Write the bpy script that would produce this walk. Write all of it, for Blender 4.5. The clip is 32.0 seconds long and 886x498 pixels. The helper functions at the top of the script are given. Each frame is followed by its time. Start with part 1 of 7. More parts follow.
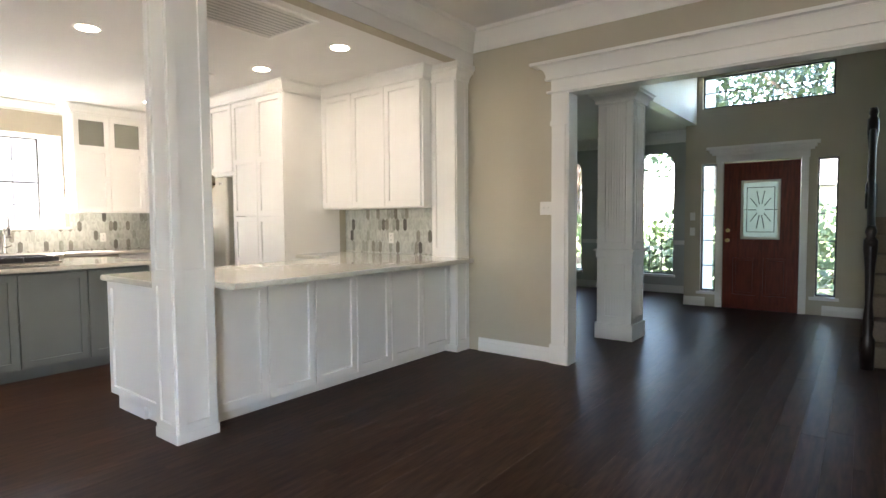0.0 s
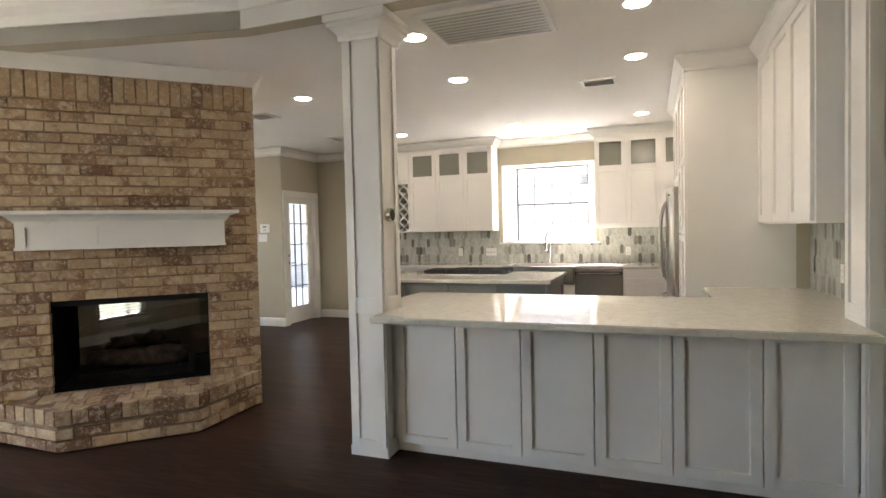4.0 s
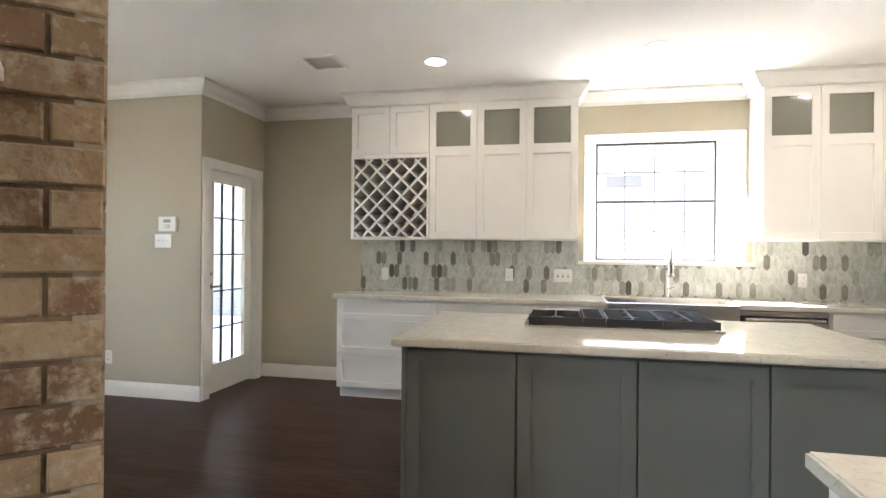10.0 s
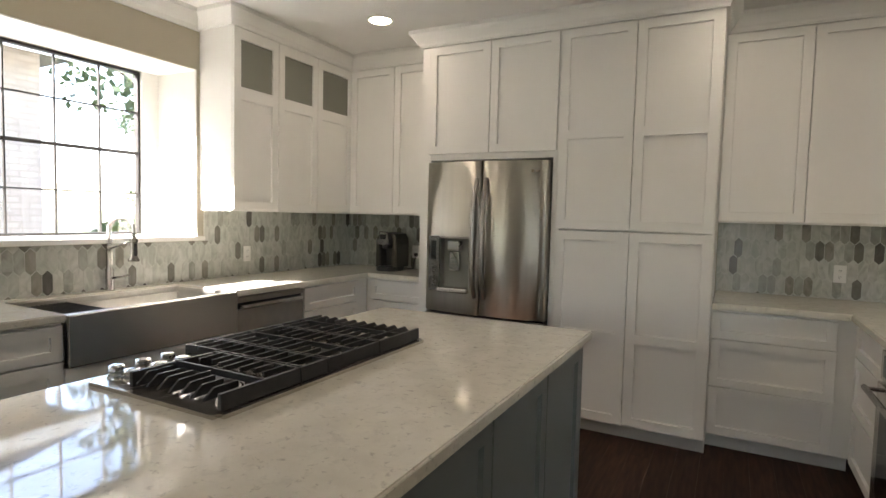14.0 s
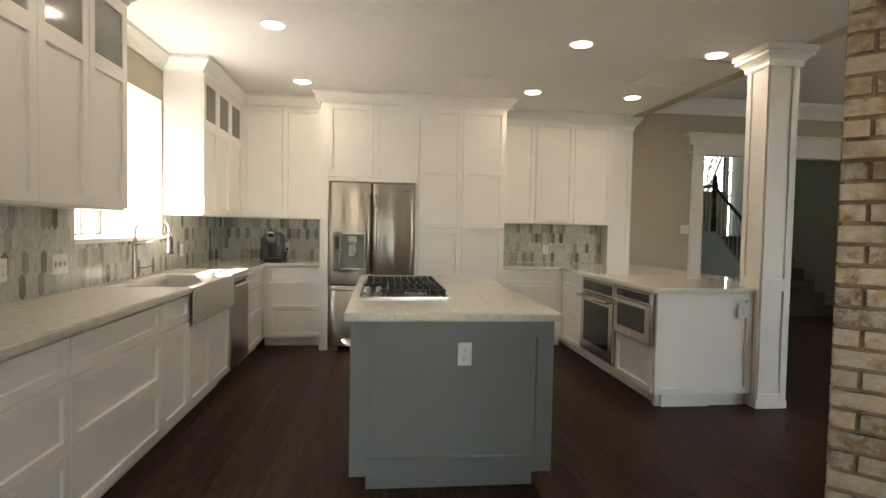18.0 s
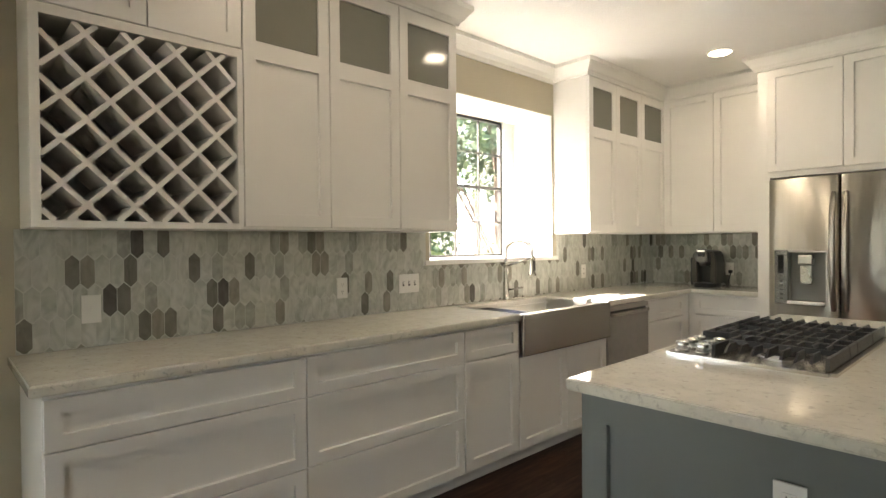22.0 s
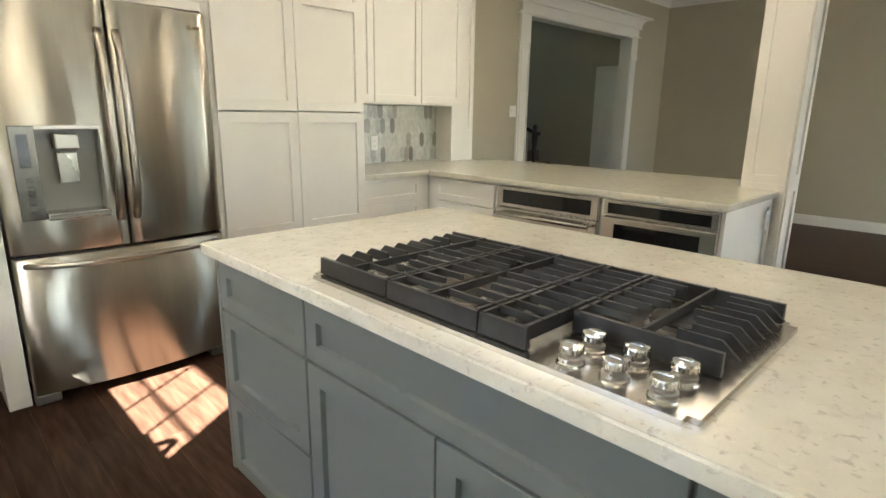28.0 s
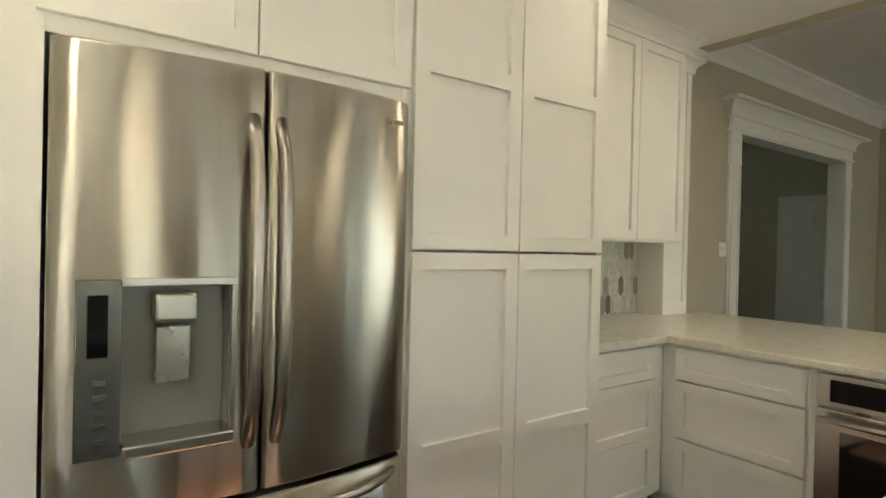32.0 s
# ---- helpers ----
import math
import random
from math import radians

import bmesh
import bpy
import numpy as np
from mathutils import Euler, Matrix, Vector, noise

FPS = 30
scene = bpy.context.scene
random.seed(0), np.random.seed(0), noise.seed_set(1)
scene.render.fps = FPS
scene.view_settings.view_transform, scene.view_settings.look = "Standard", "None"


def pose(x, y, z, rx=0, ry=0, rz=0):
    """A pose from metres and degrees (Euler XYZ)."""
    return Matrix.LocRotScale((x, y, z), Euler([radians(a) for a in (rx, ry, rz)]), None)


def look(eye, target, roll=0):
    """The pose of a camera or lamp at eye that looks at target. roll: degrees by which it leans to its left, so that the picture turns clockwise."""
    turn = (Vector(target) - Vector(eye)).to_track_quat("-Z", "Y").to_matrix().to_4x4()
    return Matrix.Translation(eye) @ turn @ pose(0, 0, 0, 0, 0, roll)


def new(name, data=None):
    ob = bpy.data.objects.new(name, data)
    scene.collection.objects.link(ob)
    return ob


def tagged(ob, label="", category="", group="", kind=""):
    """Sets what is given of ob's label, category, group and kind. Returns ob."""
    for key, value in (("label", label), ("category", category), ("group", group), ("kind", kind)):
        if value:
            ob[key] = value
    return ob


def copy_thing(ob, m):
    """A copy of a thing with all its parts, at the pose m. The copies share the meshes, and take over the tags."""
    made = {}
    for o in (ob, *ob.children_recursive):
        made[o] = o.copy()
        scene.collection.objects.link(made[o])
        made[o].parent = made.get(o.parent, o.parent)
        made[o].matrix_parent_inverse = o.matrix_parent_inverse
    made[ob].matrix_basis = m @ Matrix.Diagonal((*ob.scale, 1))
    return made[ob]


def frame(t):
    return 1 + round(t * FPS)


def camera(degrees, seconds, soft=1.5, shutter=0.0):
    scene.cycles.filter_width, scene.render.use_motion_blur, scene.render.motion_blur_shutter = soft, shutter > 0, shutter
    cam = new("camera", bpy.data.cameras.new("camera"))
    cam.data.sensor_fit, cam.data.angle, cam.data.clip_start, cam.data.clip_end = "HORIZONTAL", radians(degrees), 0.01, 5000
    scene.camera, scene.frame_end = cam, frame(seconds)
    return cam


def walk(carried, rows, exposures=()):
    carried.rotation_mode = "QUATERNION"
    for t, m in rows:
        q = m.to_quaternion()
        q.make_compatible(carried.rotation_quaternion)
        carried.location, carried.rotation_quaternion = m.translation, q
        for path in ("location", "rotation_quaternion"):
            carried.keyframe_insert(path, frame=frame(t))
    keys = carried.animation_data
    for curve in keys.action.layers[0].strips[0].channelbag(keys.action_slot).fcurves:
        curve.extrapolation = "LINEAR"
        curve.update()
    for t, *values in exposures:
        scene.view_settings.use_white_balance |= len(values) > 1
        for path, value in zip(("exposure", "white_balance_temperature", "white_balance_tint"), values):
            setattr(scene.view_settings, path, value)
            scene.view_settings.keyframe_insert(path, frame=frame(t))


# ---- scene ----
cam = camera(78.0, 32.0)
PATH = [
    (0, (0.226, 0.097, 1.271), (-0.993, 1.679, 1.166), -0.40),
    (0.5, (0.188, 0.518, 1.329), (-1.372, 1.763, 1.198), -0.34),
    (1, (0.254, 0.975, 1.365), (-1.515, 1.899, 1.222), -0.62),
    (1.5, (0.255, 1.409, 1.369), (-1.644, 2.023, 1.249), -0.77),
    (2, (0.305, 1.825, 1.377), (-1.663, 2.177, 1.297), -0.99),
    (2.5, (0.311, 2.185, 1.357), (-1.685, 2.286, 1.291), -1.23),
    (3, (0.327, 2.603, 1.363), (-1.666, 2.445, 1.306), -1.35),
    (3.5, (0.292, 3.023, 1.384), (-1.661, 2.596, 1.326), -1.36),
    (4, (0.171, 3.361, 1.399), (-1.700, 2.658, 1.336), -1.30),
    (4.5, (-0.072, 3.528, 1.390), (-1.816, 2.553, 1.322), -1.18),
    (5, (-0.384, 3.643, 1.362), (-1.958, 2.411, 1.292), -1.02),
    (5.5, (-0.704, 3.637, 1.336), (-2.098, 2.204, 1.265), -0.86),
    (6, (-0.953, 3.382, 1.276), (-2.174, 1.800, 1.212), -0.68),
    (6.5, (-1.135, 2.970, 1.235), (-2.235, 1.300, 1.189), -0.47),
    (7, (-1.336, 2.564, 1.244), (-2.372, 0.853, 1.217), -0.45),
    (7.5, (-1.488, 2.165, 1.233), (-2.531, 0.458, 1.250), -0.59),
    (8, (-1.696, 1.852, 1.214), (-2.808, 0.190, 1.237), -0.45),
    (8.5, (-1.903, 1.617, 1.213), (-3.257, 0.146, 1.229), -0.18),
    (9, (-2.175, 1.409, 1.245), (-3.853, 0.322, 1.260), 0.15),
    (9.5, (-2.480, 1.284, 1.278), (-4.334, 0.536, 1.292), 0.36),
    (10, (-2.688, 1.143, 1.309), (-4.646, 0.715, 1.312), 0.49),
    (10.5, (-2.915, 1.033, 1.316), (-4.910, 0.899, 1.303), 0.63),
    (11, (-3.133, 0.979, 1.336), (-5.127, 1.101, 1.240), 0.58),
    (11.5, (-3.349, 0.891, 1.365), (-5.287, 1.368, 1.237), 1.09),
    (12, (-3.588, 0.928, 1.389), (-5.411, 1.739, 1.256), 1.17),
    (12.5, (-3.806, 0.932, 1.384), (-5.468, 2.038, 1.259), 1.27),
    (13, (-4.116, 0.783, 1.394), (-5.540, 2.183, 1.268), 1.28),
    (13.5, (-4.298, 0.454, 1.400), (-5.484, 2.060, 1.281), 1.45),
    (14, (-4.516, 0.099, 1.398), (-5.445, 1.867, 1.279), 1.38),
    (14.5, (-4.755, -0.230, 1.384), (-5.442, 1.645, 1.279), 1.57),
    (15, (-5.006, -0.552, 1.372), (-5.466, 1.392, 1.276), 1.59),
    (15.5, (-5.215, -0.861, 1.366), (-5.496, 1.117, 1.278), 1.63),
    (16, (-5.457, -1.178, 1.359), (-5.576, 0.816, 1.278), 1.57),
    (16.5, (-5.688, -1.487, 1.353), (-5.682, 0.511, 1.277), 1.41),
    (17, (-5.856, -1.770, 1.348), (-5.756, 0.226, 1.273), 1.25),
    (17.5, (-5.909, -2.008, 1.343), (-5.741, -0.016, 1.267), 1.16),
    (18, (-5.942, -2.244, 1.337), (-5.716, -0.258, 1.258), 1.13),
    (18.5, (-5.865, -2.427, 1.334), (-5.632, -0.442, 1.253), 0.93),
    (19, (-5.684, -2.392, 1.342), (-5.557, -0.398, 1.251), 0.70),
    (19.5, (-5.423, -2.345, 1.356), (-5.560, -0.352, 1.260), 0.58),
    (20, (-5.161, -2.250, 1.345), (-5.653, -0.314, 1.257), 0.32),
    (20.5, (-4.985, -1.953, 1.345), (-5.851, -0.151, 1.293), -0.11),
    (21, (-4.851, -1.681, 1.365), (-6.086, -0.108, 1.341), -0.31),
    (21.5, (-4.910, -1.370, 1.343), (-6.322, 0.045, 1.323), -0.42),
    (22, (-5.134, -1.020, 1.333), (-6.601, 0.340, 1.311), -0.50),
    (22.5, (-5.430, -0.699, 1.331), (-6.897, 0.660, 1.307), -0.40),
    (23, (-5.761, -0.476, 1.310), (-7.195, 0.919, 1.287), -0.29),
    (23.5, (-6.050, -0.208, 1.307), (-7.403, 1.264, 1.279), -0.18),
    (24, (-6.276, 0.036, 1.293), (-7.516, 1.605, 1.260), -0.01),
    (24.5, (-6.489, 0.238, 1.267), (-7.487, 1.971, 1.233), 0.44),
    (25, (-6.613, 0.402, 1.278), (-7.353, 2.260, 1.251), 0.47),
    (25.5, (-6.676, 0.460, 1.287), (-7.026, 2.429, 1.255), 0.69),
    (26, (-6.765, 0.481, 1.302), (-6.680, 2.478, 1.246), 0.93),
    (26.5, (-6.809, 0.484, 1.314), (-6.380, 2.433, 1.196), 1.04),
    (27, (-6.832, 0.524, 1.322), (-6.040, 2.348, 1.107), 0.89),
    (27.5, (-6.800, 0.610, 1.324), (-5.669, 2.221, 0.971), 0.65),
    (28, (-6.762, 0.725, 1.323), (-5.395, 2.105, 0.847), 0.77),
    (28.5, (-6.766, 0.852, 1.325), (-5.294, 2.096, 0.790), 0.91),
    (29, (-6.814, 0.987, 1.343), (-5.303, 2.179, 0.800), 0.96),
    (29.5, (-6.847, 1.106, 1.335), (-5.360, 2.346, 0.835), 1.05),
    (30, (-6.786, 1.273, 1.315), (-5.609, 2.831, 0.881), 0.99),
    (30.5, (-6.658, 1.409, 1.269), (-5.850, 3.206, 0.921), 0.80),
    (31, (-6.607, 1.658, 1.290), (-5.868, 3.504, 1.078), 0.88),
    (31.5, (-6.551, 1.914, 1.331), (-5.721, 3.732, 1.272), 1.05),
    (32, (-6.468, 2.145, 1.350), (-5.316, 3.780, 1.337), 1.35),
]
# stops, kelvin and tint of the picture along the walk
LIGHT = [(0, 5.39, 6450, 17), (2, 5.24, 6400, 16), (5, 4.95, 6700, 16), (8, 5.43, 6850, 19), (10, 5.25, 6200, 15), (11, 4.58, 6400, 15), (13, 4.08, 6500, 14), (15, 3.95, 6700, 14), (19, 4.54, 7100, 14), (24, 3.97, 7100, 11), (26, 3.38, 6900, 9), (28.5, 5.29, 6800, 7), (32, 4.65, 7000, 5)]
walk(cam, [(t, look(eye, target, roll)) for t, eye, target, roll in PATH], LIGHT)


# ---- world, sun, exposure ----
SUN_AZ = math.atan2(0.65, 1.0)
SUN_EL = math.atan2(0.95, math.hypot(1.0, 0.65))
sky_world = bpy.data.worlds.new("sky")
scene.world = sky_world
sky_world.use_nodes = True
_nt = sky_world.node_tree
_sky = _nt.nodes.new("ShaderNodeTexSky")
_sky.sky_type = "NISHITA"
_sky.sun_disc = False
_sky.sun_elevation = SUN_EL
_sky.sun_rotation = radians(270) - SUN_AZ
_nt.links.new(_sky.outputs["Color"], _nt.nodes["Background"].inputs["Color"])
_nt.nodes["Background"].inputs["Strength"].default_value = 0.112
_sun = bpy.data.lights.new("sun", "SUN")
_sun.energy, _sun.angle, _sun.color = 5.0, radians(0.5), (1.0, 0.96, 0.89)
sun_lamp = new("sun", _sun)
sun_lamp.matrix_world = look((-20, -13, 19), (-19, -12.35, 18.05))


def window_light(name, x, y, z, w, h, towards, watts, colour=(0.86, 0.93, 1.0)):
    """Sky light that comes in at a window's opening."""
    data = bpy.data.lights.new(name, "AREA")
    data.shape, data.size, data.size_y, data.energy, data.color = "RECTANGLE", w, h, watts * 0.75, colour
    ob = new(name, data)
    ob.matrix_world = look((x, y, z), (x + towards[0], y + towards[1], z + towards[2]))
    return ob


for wx in (-5.42, -4.38):
    window_light("sky_breakfast", wx, -3.66, 1.2, 0.68, 1.6, (0, 1, -0.05), 0.8)
window_light("sky_terrace_door", 0.45, -1.57, 1.15, 0.85, 1.8, (0, 1, 0), 1.4)


# ---- materials ----
def mat(name, colour, rough=0.5, metal=0.0, vary=0.06, scale=6.0, bump=0.0, bump_scale=80.0, colour2=None, coat=0.0, stretch=None, random_tint=0.0, spec=0.5):
    m = bpy.data.materials.new(name)
    m.use_nodes = True
    nt = m.node_tree
    b = nt.nodes["Principled BSDF"]
    co = nt.nodes.new("ShaderNodeTexCoord")
    src = co.outputs["Object"]
    if stretch:
        mp = nt.nodes.new("ShaderNodeMapping")
        mp.inputs["Scale"].default_value = stretch
        nt.links.new(src, mp.inputs["Vector"])
        src = mp.outputs["Vector"]
    n1 = nt.nodes.new("ShaderNodeTexNoise")
    n1.inputs["Scale"].default_value = scale
    n1.inputs["Detail"].default_value = 6
    nt.links.new(src, n1.inputs["Vector"])
    ramp = nt.nodes.new("ShaderNodeValToRGB")
    c1 = tuple(max(0, c * (1 - vary)) for c in colour)
    c2 = colour2 or tuple(min(1, c * (1 + vary)) for c in colour)
    ramp.color_ramp.elements[0].position, ramp.color_ramp.elements[1].position = 0.32, 0.68
    ramp.color_ramp.elements[0].color, ramp.color_ramp.elements[1].color = (*c1, 1), (*c2, 1)
    nt.links.new(n1.outputs["Fac"], ramp.inputs["Fac"])
    out = ramp.outputs["Color"]
    if random_tint:
        oi = nt.nodes.new("ShaderNodeObjectInfo")
        hsv = nt.nodes.new("ShaderNodeHueSaturation")
        mr = nt.nodes.new("ShaderNodeMapRange")
        mr.inputs["To Min"].default_value, mr.inputs["To Max"].default_value = 1 - random_tint, 1 + random_tint
        nt.links.new(oi.outputs["Random"], mr.inputs["Value"])
        nt.links.new(mr.outputs["Result"], hsv.inputs["Value"])
        nt.links.new(out, hsv.inputs["Color"])
        out = hsv.outputs["Color"]
    nt.links.new(out, b.inputs["Base Color"])
    b.inputs["Metallic"].default_value = metal
    b.inputs["Specular IOR Level"].default_value = spec
    rm = nt.nodes.new("ShaderNodeMapRange")
    rm.inputs["To Min"].default_value, rm.inputs["To Max"].default_value = rough * 0.85, min(1, rough * 1.15)
    nt.links.new(n1.outputs["Fac"], rm.inputs["Value"])
    nt.links.new(rm.outputs["Result"], b.inputs["Roughness"])
    if coat:
        b.inputs["Coat Weight"].default_value, b.inputs["Coat Roughness"].default_value = coat, 0.08
    if bump:
        n2 = nt.nodes.new("ShaderNodeTexNoise")
        n2.inputs["Scale"].default_value, n2.inputs["Detail"].default_value = bump_scale, 4
        nt.links.new(src, n2.inputs["Vector"])
        bp = nt.nodes.new("ShaderNodeBump")
        bp.inputs["Strength"].default_value, bp.inputs["Distance"].default_value = bump, 0.01
        nt.links.new(n2.outputs["Fac"], bp.inputs["Height"])
        nt.links.new(bp.outputs["Normal"], b.inputs["Normal"])
    return m


def glass_mat(name, tint=(1, 1, 1), rough=0.0, mirror=0.05):
    m = bpy.data.materials.new(name)
    m.use_nodes = True
    nt = m.node_tree
    nt.nodes.remove(nt.nodes["Principled BSDF"])
    tr, gl, mx = (nt.nodes.new("ShaderNode" + k) for k in ("BsdfTransparent", "BsdfGlossy", "MixShader"))
    tr.inputs["Color"].default_value = (*tint, 1)
    gl.inputs["Roughness"].default_value = rough
    mx.inputs["Fac"].default_value = mirror
    nt.links.new(tr.outputs["BSDF"], mx.inputs[1])
    nt.links.new(gl.outputs["BSDF"], mx.inputs[2])
    nt.links.new(mx.outputs["Shader"], nt.nodes["Material Output"].inputs["Surface"])
    return m


def glow(name, colour, strength):
    m = bpy.data.materials.new(name)
    m.use_nodes = True
    b = m.node_tree.nodes["Principled BSDF"]
    b.inputs["Base Color"].default_value = (*colour, 1)
    b.inputs["Emission Color"].default_value = (*colour, 1)
    b.inputs["Emission Strength"].default_value = strength
    return m


M_WALL = mat("wall_paint_taupe", (0.47, 0.427, 0.325), 0.7, vary=0.03, scale=1.5, bump=0.12, bump_scale=160)
M_WALL_COOL = mat("wall_paint_grey", (0.42, 0.43, 0.40), 0.7, vary=0.03, scale=1.5, bump=0.12, bump_scale=160)
M_CEIL = mat("ceiling_paint", (0.78, 0.765, 0.73), 0.85, vary=0.02, scale=2, bump=0.35, bump_scale=70)
M_TRIM = mat("trim_paint_white", (0.80, 0.785, 0.74), 0.38, vary=0.015, scale=3)
M_CAB = mat("cabinet_paint_white", (0.80, 0.785, 0.745), 0.34, vary=0.015, scale=3, bump=0.02, bump_scale=300)
M_ISLE = mat("cabinet_paint_blue_grey", (0.166, 0.182, 0.174), 0.36, vary=0.03, scale=4, bump=0.02, bump_scale=300)
M_FLOOR = mat("dark_stained_plank", (0.037, 0.0195, 0.0135), 0.34, vary=0.35, scale=7, spec=0.05, colour2=(0.066, 0.036, 0.025), stretch=(5, 0.6, 1), random_tint=0.2)
M_GAP = mat("plank_gap", (0.012, 0.007, 0.005), 0.8)
M_STEEL = mat("brushed_stainless_steel", (0.47, 0.45, 0.395), 0.30, 1.0, vary=0.05, scale=30, stretch=(1, 1, 0.04), bump=0.22, bump_scale=9)
_b, _t = M_STEEL.node_tree.nodes["Principled BSDF"], M_STEEL.node_tree.nodes.new("ShaderNodeTangent")
_t.direction_type, _t.axis = "RADIAL", "Z"
M_STEEL.node_tree.links.new(_t.outputs["Tangent"], _b.inputs["Tangent"])
_b.inputs["Anisotropic"].default_value, _b.inputs["Anisotropic Rotation"].default_value = 1.0, 0.25
M_STEEL_DK = mat("dark_stainless_steel", (0.42, 0.40, 0.375), 0.28, 1.0, vary=0.05, scale=30, stretch=(0.02, 1, 1))
M_SATIN = mat("satin_stainless_steel", (0.60, 0.575, 0.54), 0.25, 1.0, vary=0.04, scale=30, stretch=(0.02, 1, 1))
M_SINK = mat("satin_sink_steel", (0.66, 0.64, 0.60), 0.33, 1.0, vary=0.05, scale=30, stretch=(0.02, 1, 1))
M_HANDLE = mat("matte_handle_steel", (0.42, 0.39, 0.355), 0.30, 1.0, vary=0.05, scale=20)
M_CHROME = mat("polished_chrome", (0.75, 0.74, 0.72), 0.08, 1.0, vary=0.02)
M_BLACKGLASS = mat("black_oven_glass", (0.008, 0.008, 0.009), 0.06, vary=0.1)
M_BLACK = mat("black_plastic", (0.016, 0.016, 0.017), 0.35, vary=0.1)
M_IRON = mat("cast_iron_black", (0.021, 0.021, 0.022), 0.45, vary=0.2, scale=40, bump=0.15, bump_scale=300)
M_SOOT = mat("firebox_soot_black", (0.007, 0.0065, 0.006), 0.95, vary=0.5, scale=14, bump=0.6, bump_scale=60, spec=0.1)
M_MORTAR = mat("brick_mortar", (0.25, 0.175, 0.11), 0.95, vary=0.2, scale=25, bump=0.5, bump_scale=150)
M_GLASS = glass_mat("window_glass")
M_FROST = mat("frosted_glass_pane", (0.225, 0.225, 0.185), 0.11, vary=0.03, scale=2)
M_PLATE = mat("white_plastic", (0.78, 0.77, 0.73), 0.35, vary=0.01)
M_MUNTIN = mat("dark_bronze_window_metal", (0.030, 0.027, 0.024), 0.45, vary=0.1)
M_DOORRED = mat("mahogany_stained_door", (0.12, 0.022, 0.010), 0.35, vary=0.3, scale=8, stretch=(4, 4, 0.5), spec=0.15)
M_DARKWOOD = mat("dark_stair_wood", (0.018, 0.012, 0.010), 0.3, vary=0.2)
M_CARPET = mat("beige_stair_carpet", (0.26, 0.20, 0.145), 0.95, vary=0.12, scale=60, bump=0.5, bump_scale=300)
M_LAMP = glow("lamp_diffuser", (1.0, 0.86, 0.68), 3.8)


def quartz():
    """Cream stone with grey-brown flecks of two sizes."""
    m = mat("cream_quartz", (0.655, 0.63, 0.55), 0.045, vary=0.03, scale=14, colour2=(0.70, 0.675, 0.595))
    nt = m.node_tree
    col = next(n for n in nt.nodes if n.type == "VALTORGB").outputs["Color"]
    co = next(n for n in nt.nodes if n.type == "TEX_COORD")
    for scale, twist, lo, hi, fleck in ((22, 0.7, 0.57, 0.70, (0.53, 0.51, 0.45, 1)), (46, 0.5, 0.585, 0.68, (0.38, 0.365, 0.32, 1)), (90, 0.4, 0.60, 0.72, (0.75, 0.725, 0.66, 1))):
        n3 = nt.nodes.new("ShaderNodeTexNoise")
        n3.inputs["Scale"].default_value, n3.inputs["Detail"].default_value, n3.inputs["Roughness"].default_value, n3.inputs["Distortion"].default_value = scale, 4, 0.62, twist
        nt.links.new(co.outputs["Object"], n3.inputs["Vector"])
        r3 = nt.nodes.new("ShaderNodeValToRGB")
        r3.color_ramp.elements[0].position, r3.color_ramp.elements[1].position = lo, hi
        r3.color_ramp.elements[1].color = (0.62, 0.62, 0.62, 1)
        nt.links.new(n3.outputs["Fac"], r3.inputs["Fac"])
        mx = nt.nodes.new("ShaderNodeMix")
        mx.data_type = "RGBA"
        nt.links.new(r3.outputs["Color"], mx.inputs["Factor"])
        nt.links.new(col, mx.inputs["A"])
        mx.inputs["B"].default_value = fleck
        col = mx.outputs["Result"]
    nt.links.new(col, nt.nodes["Principled BSDF"].inputs["Base Color"])
    return m


M_QUARTZ = quartz()


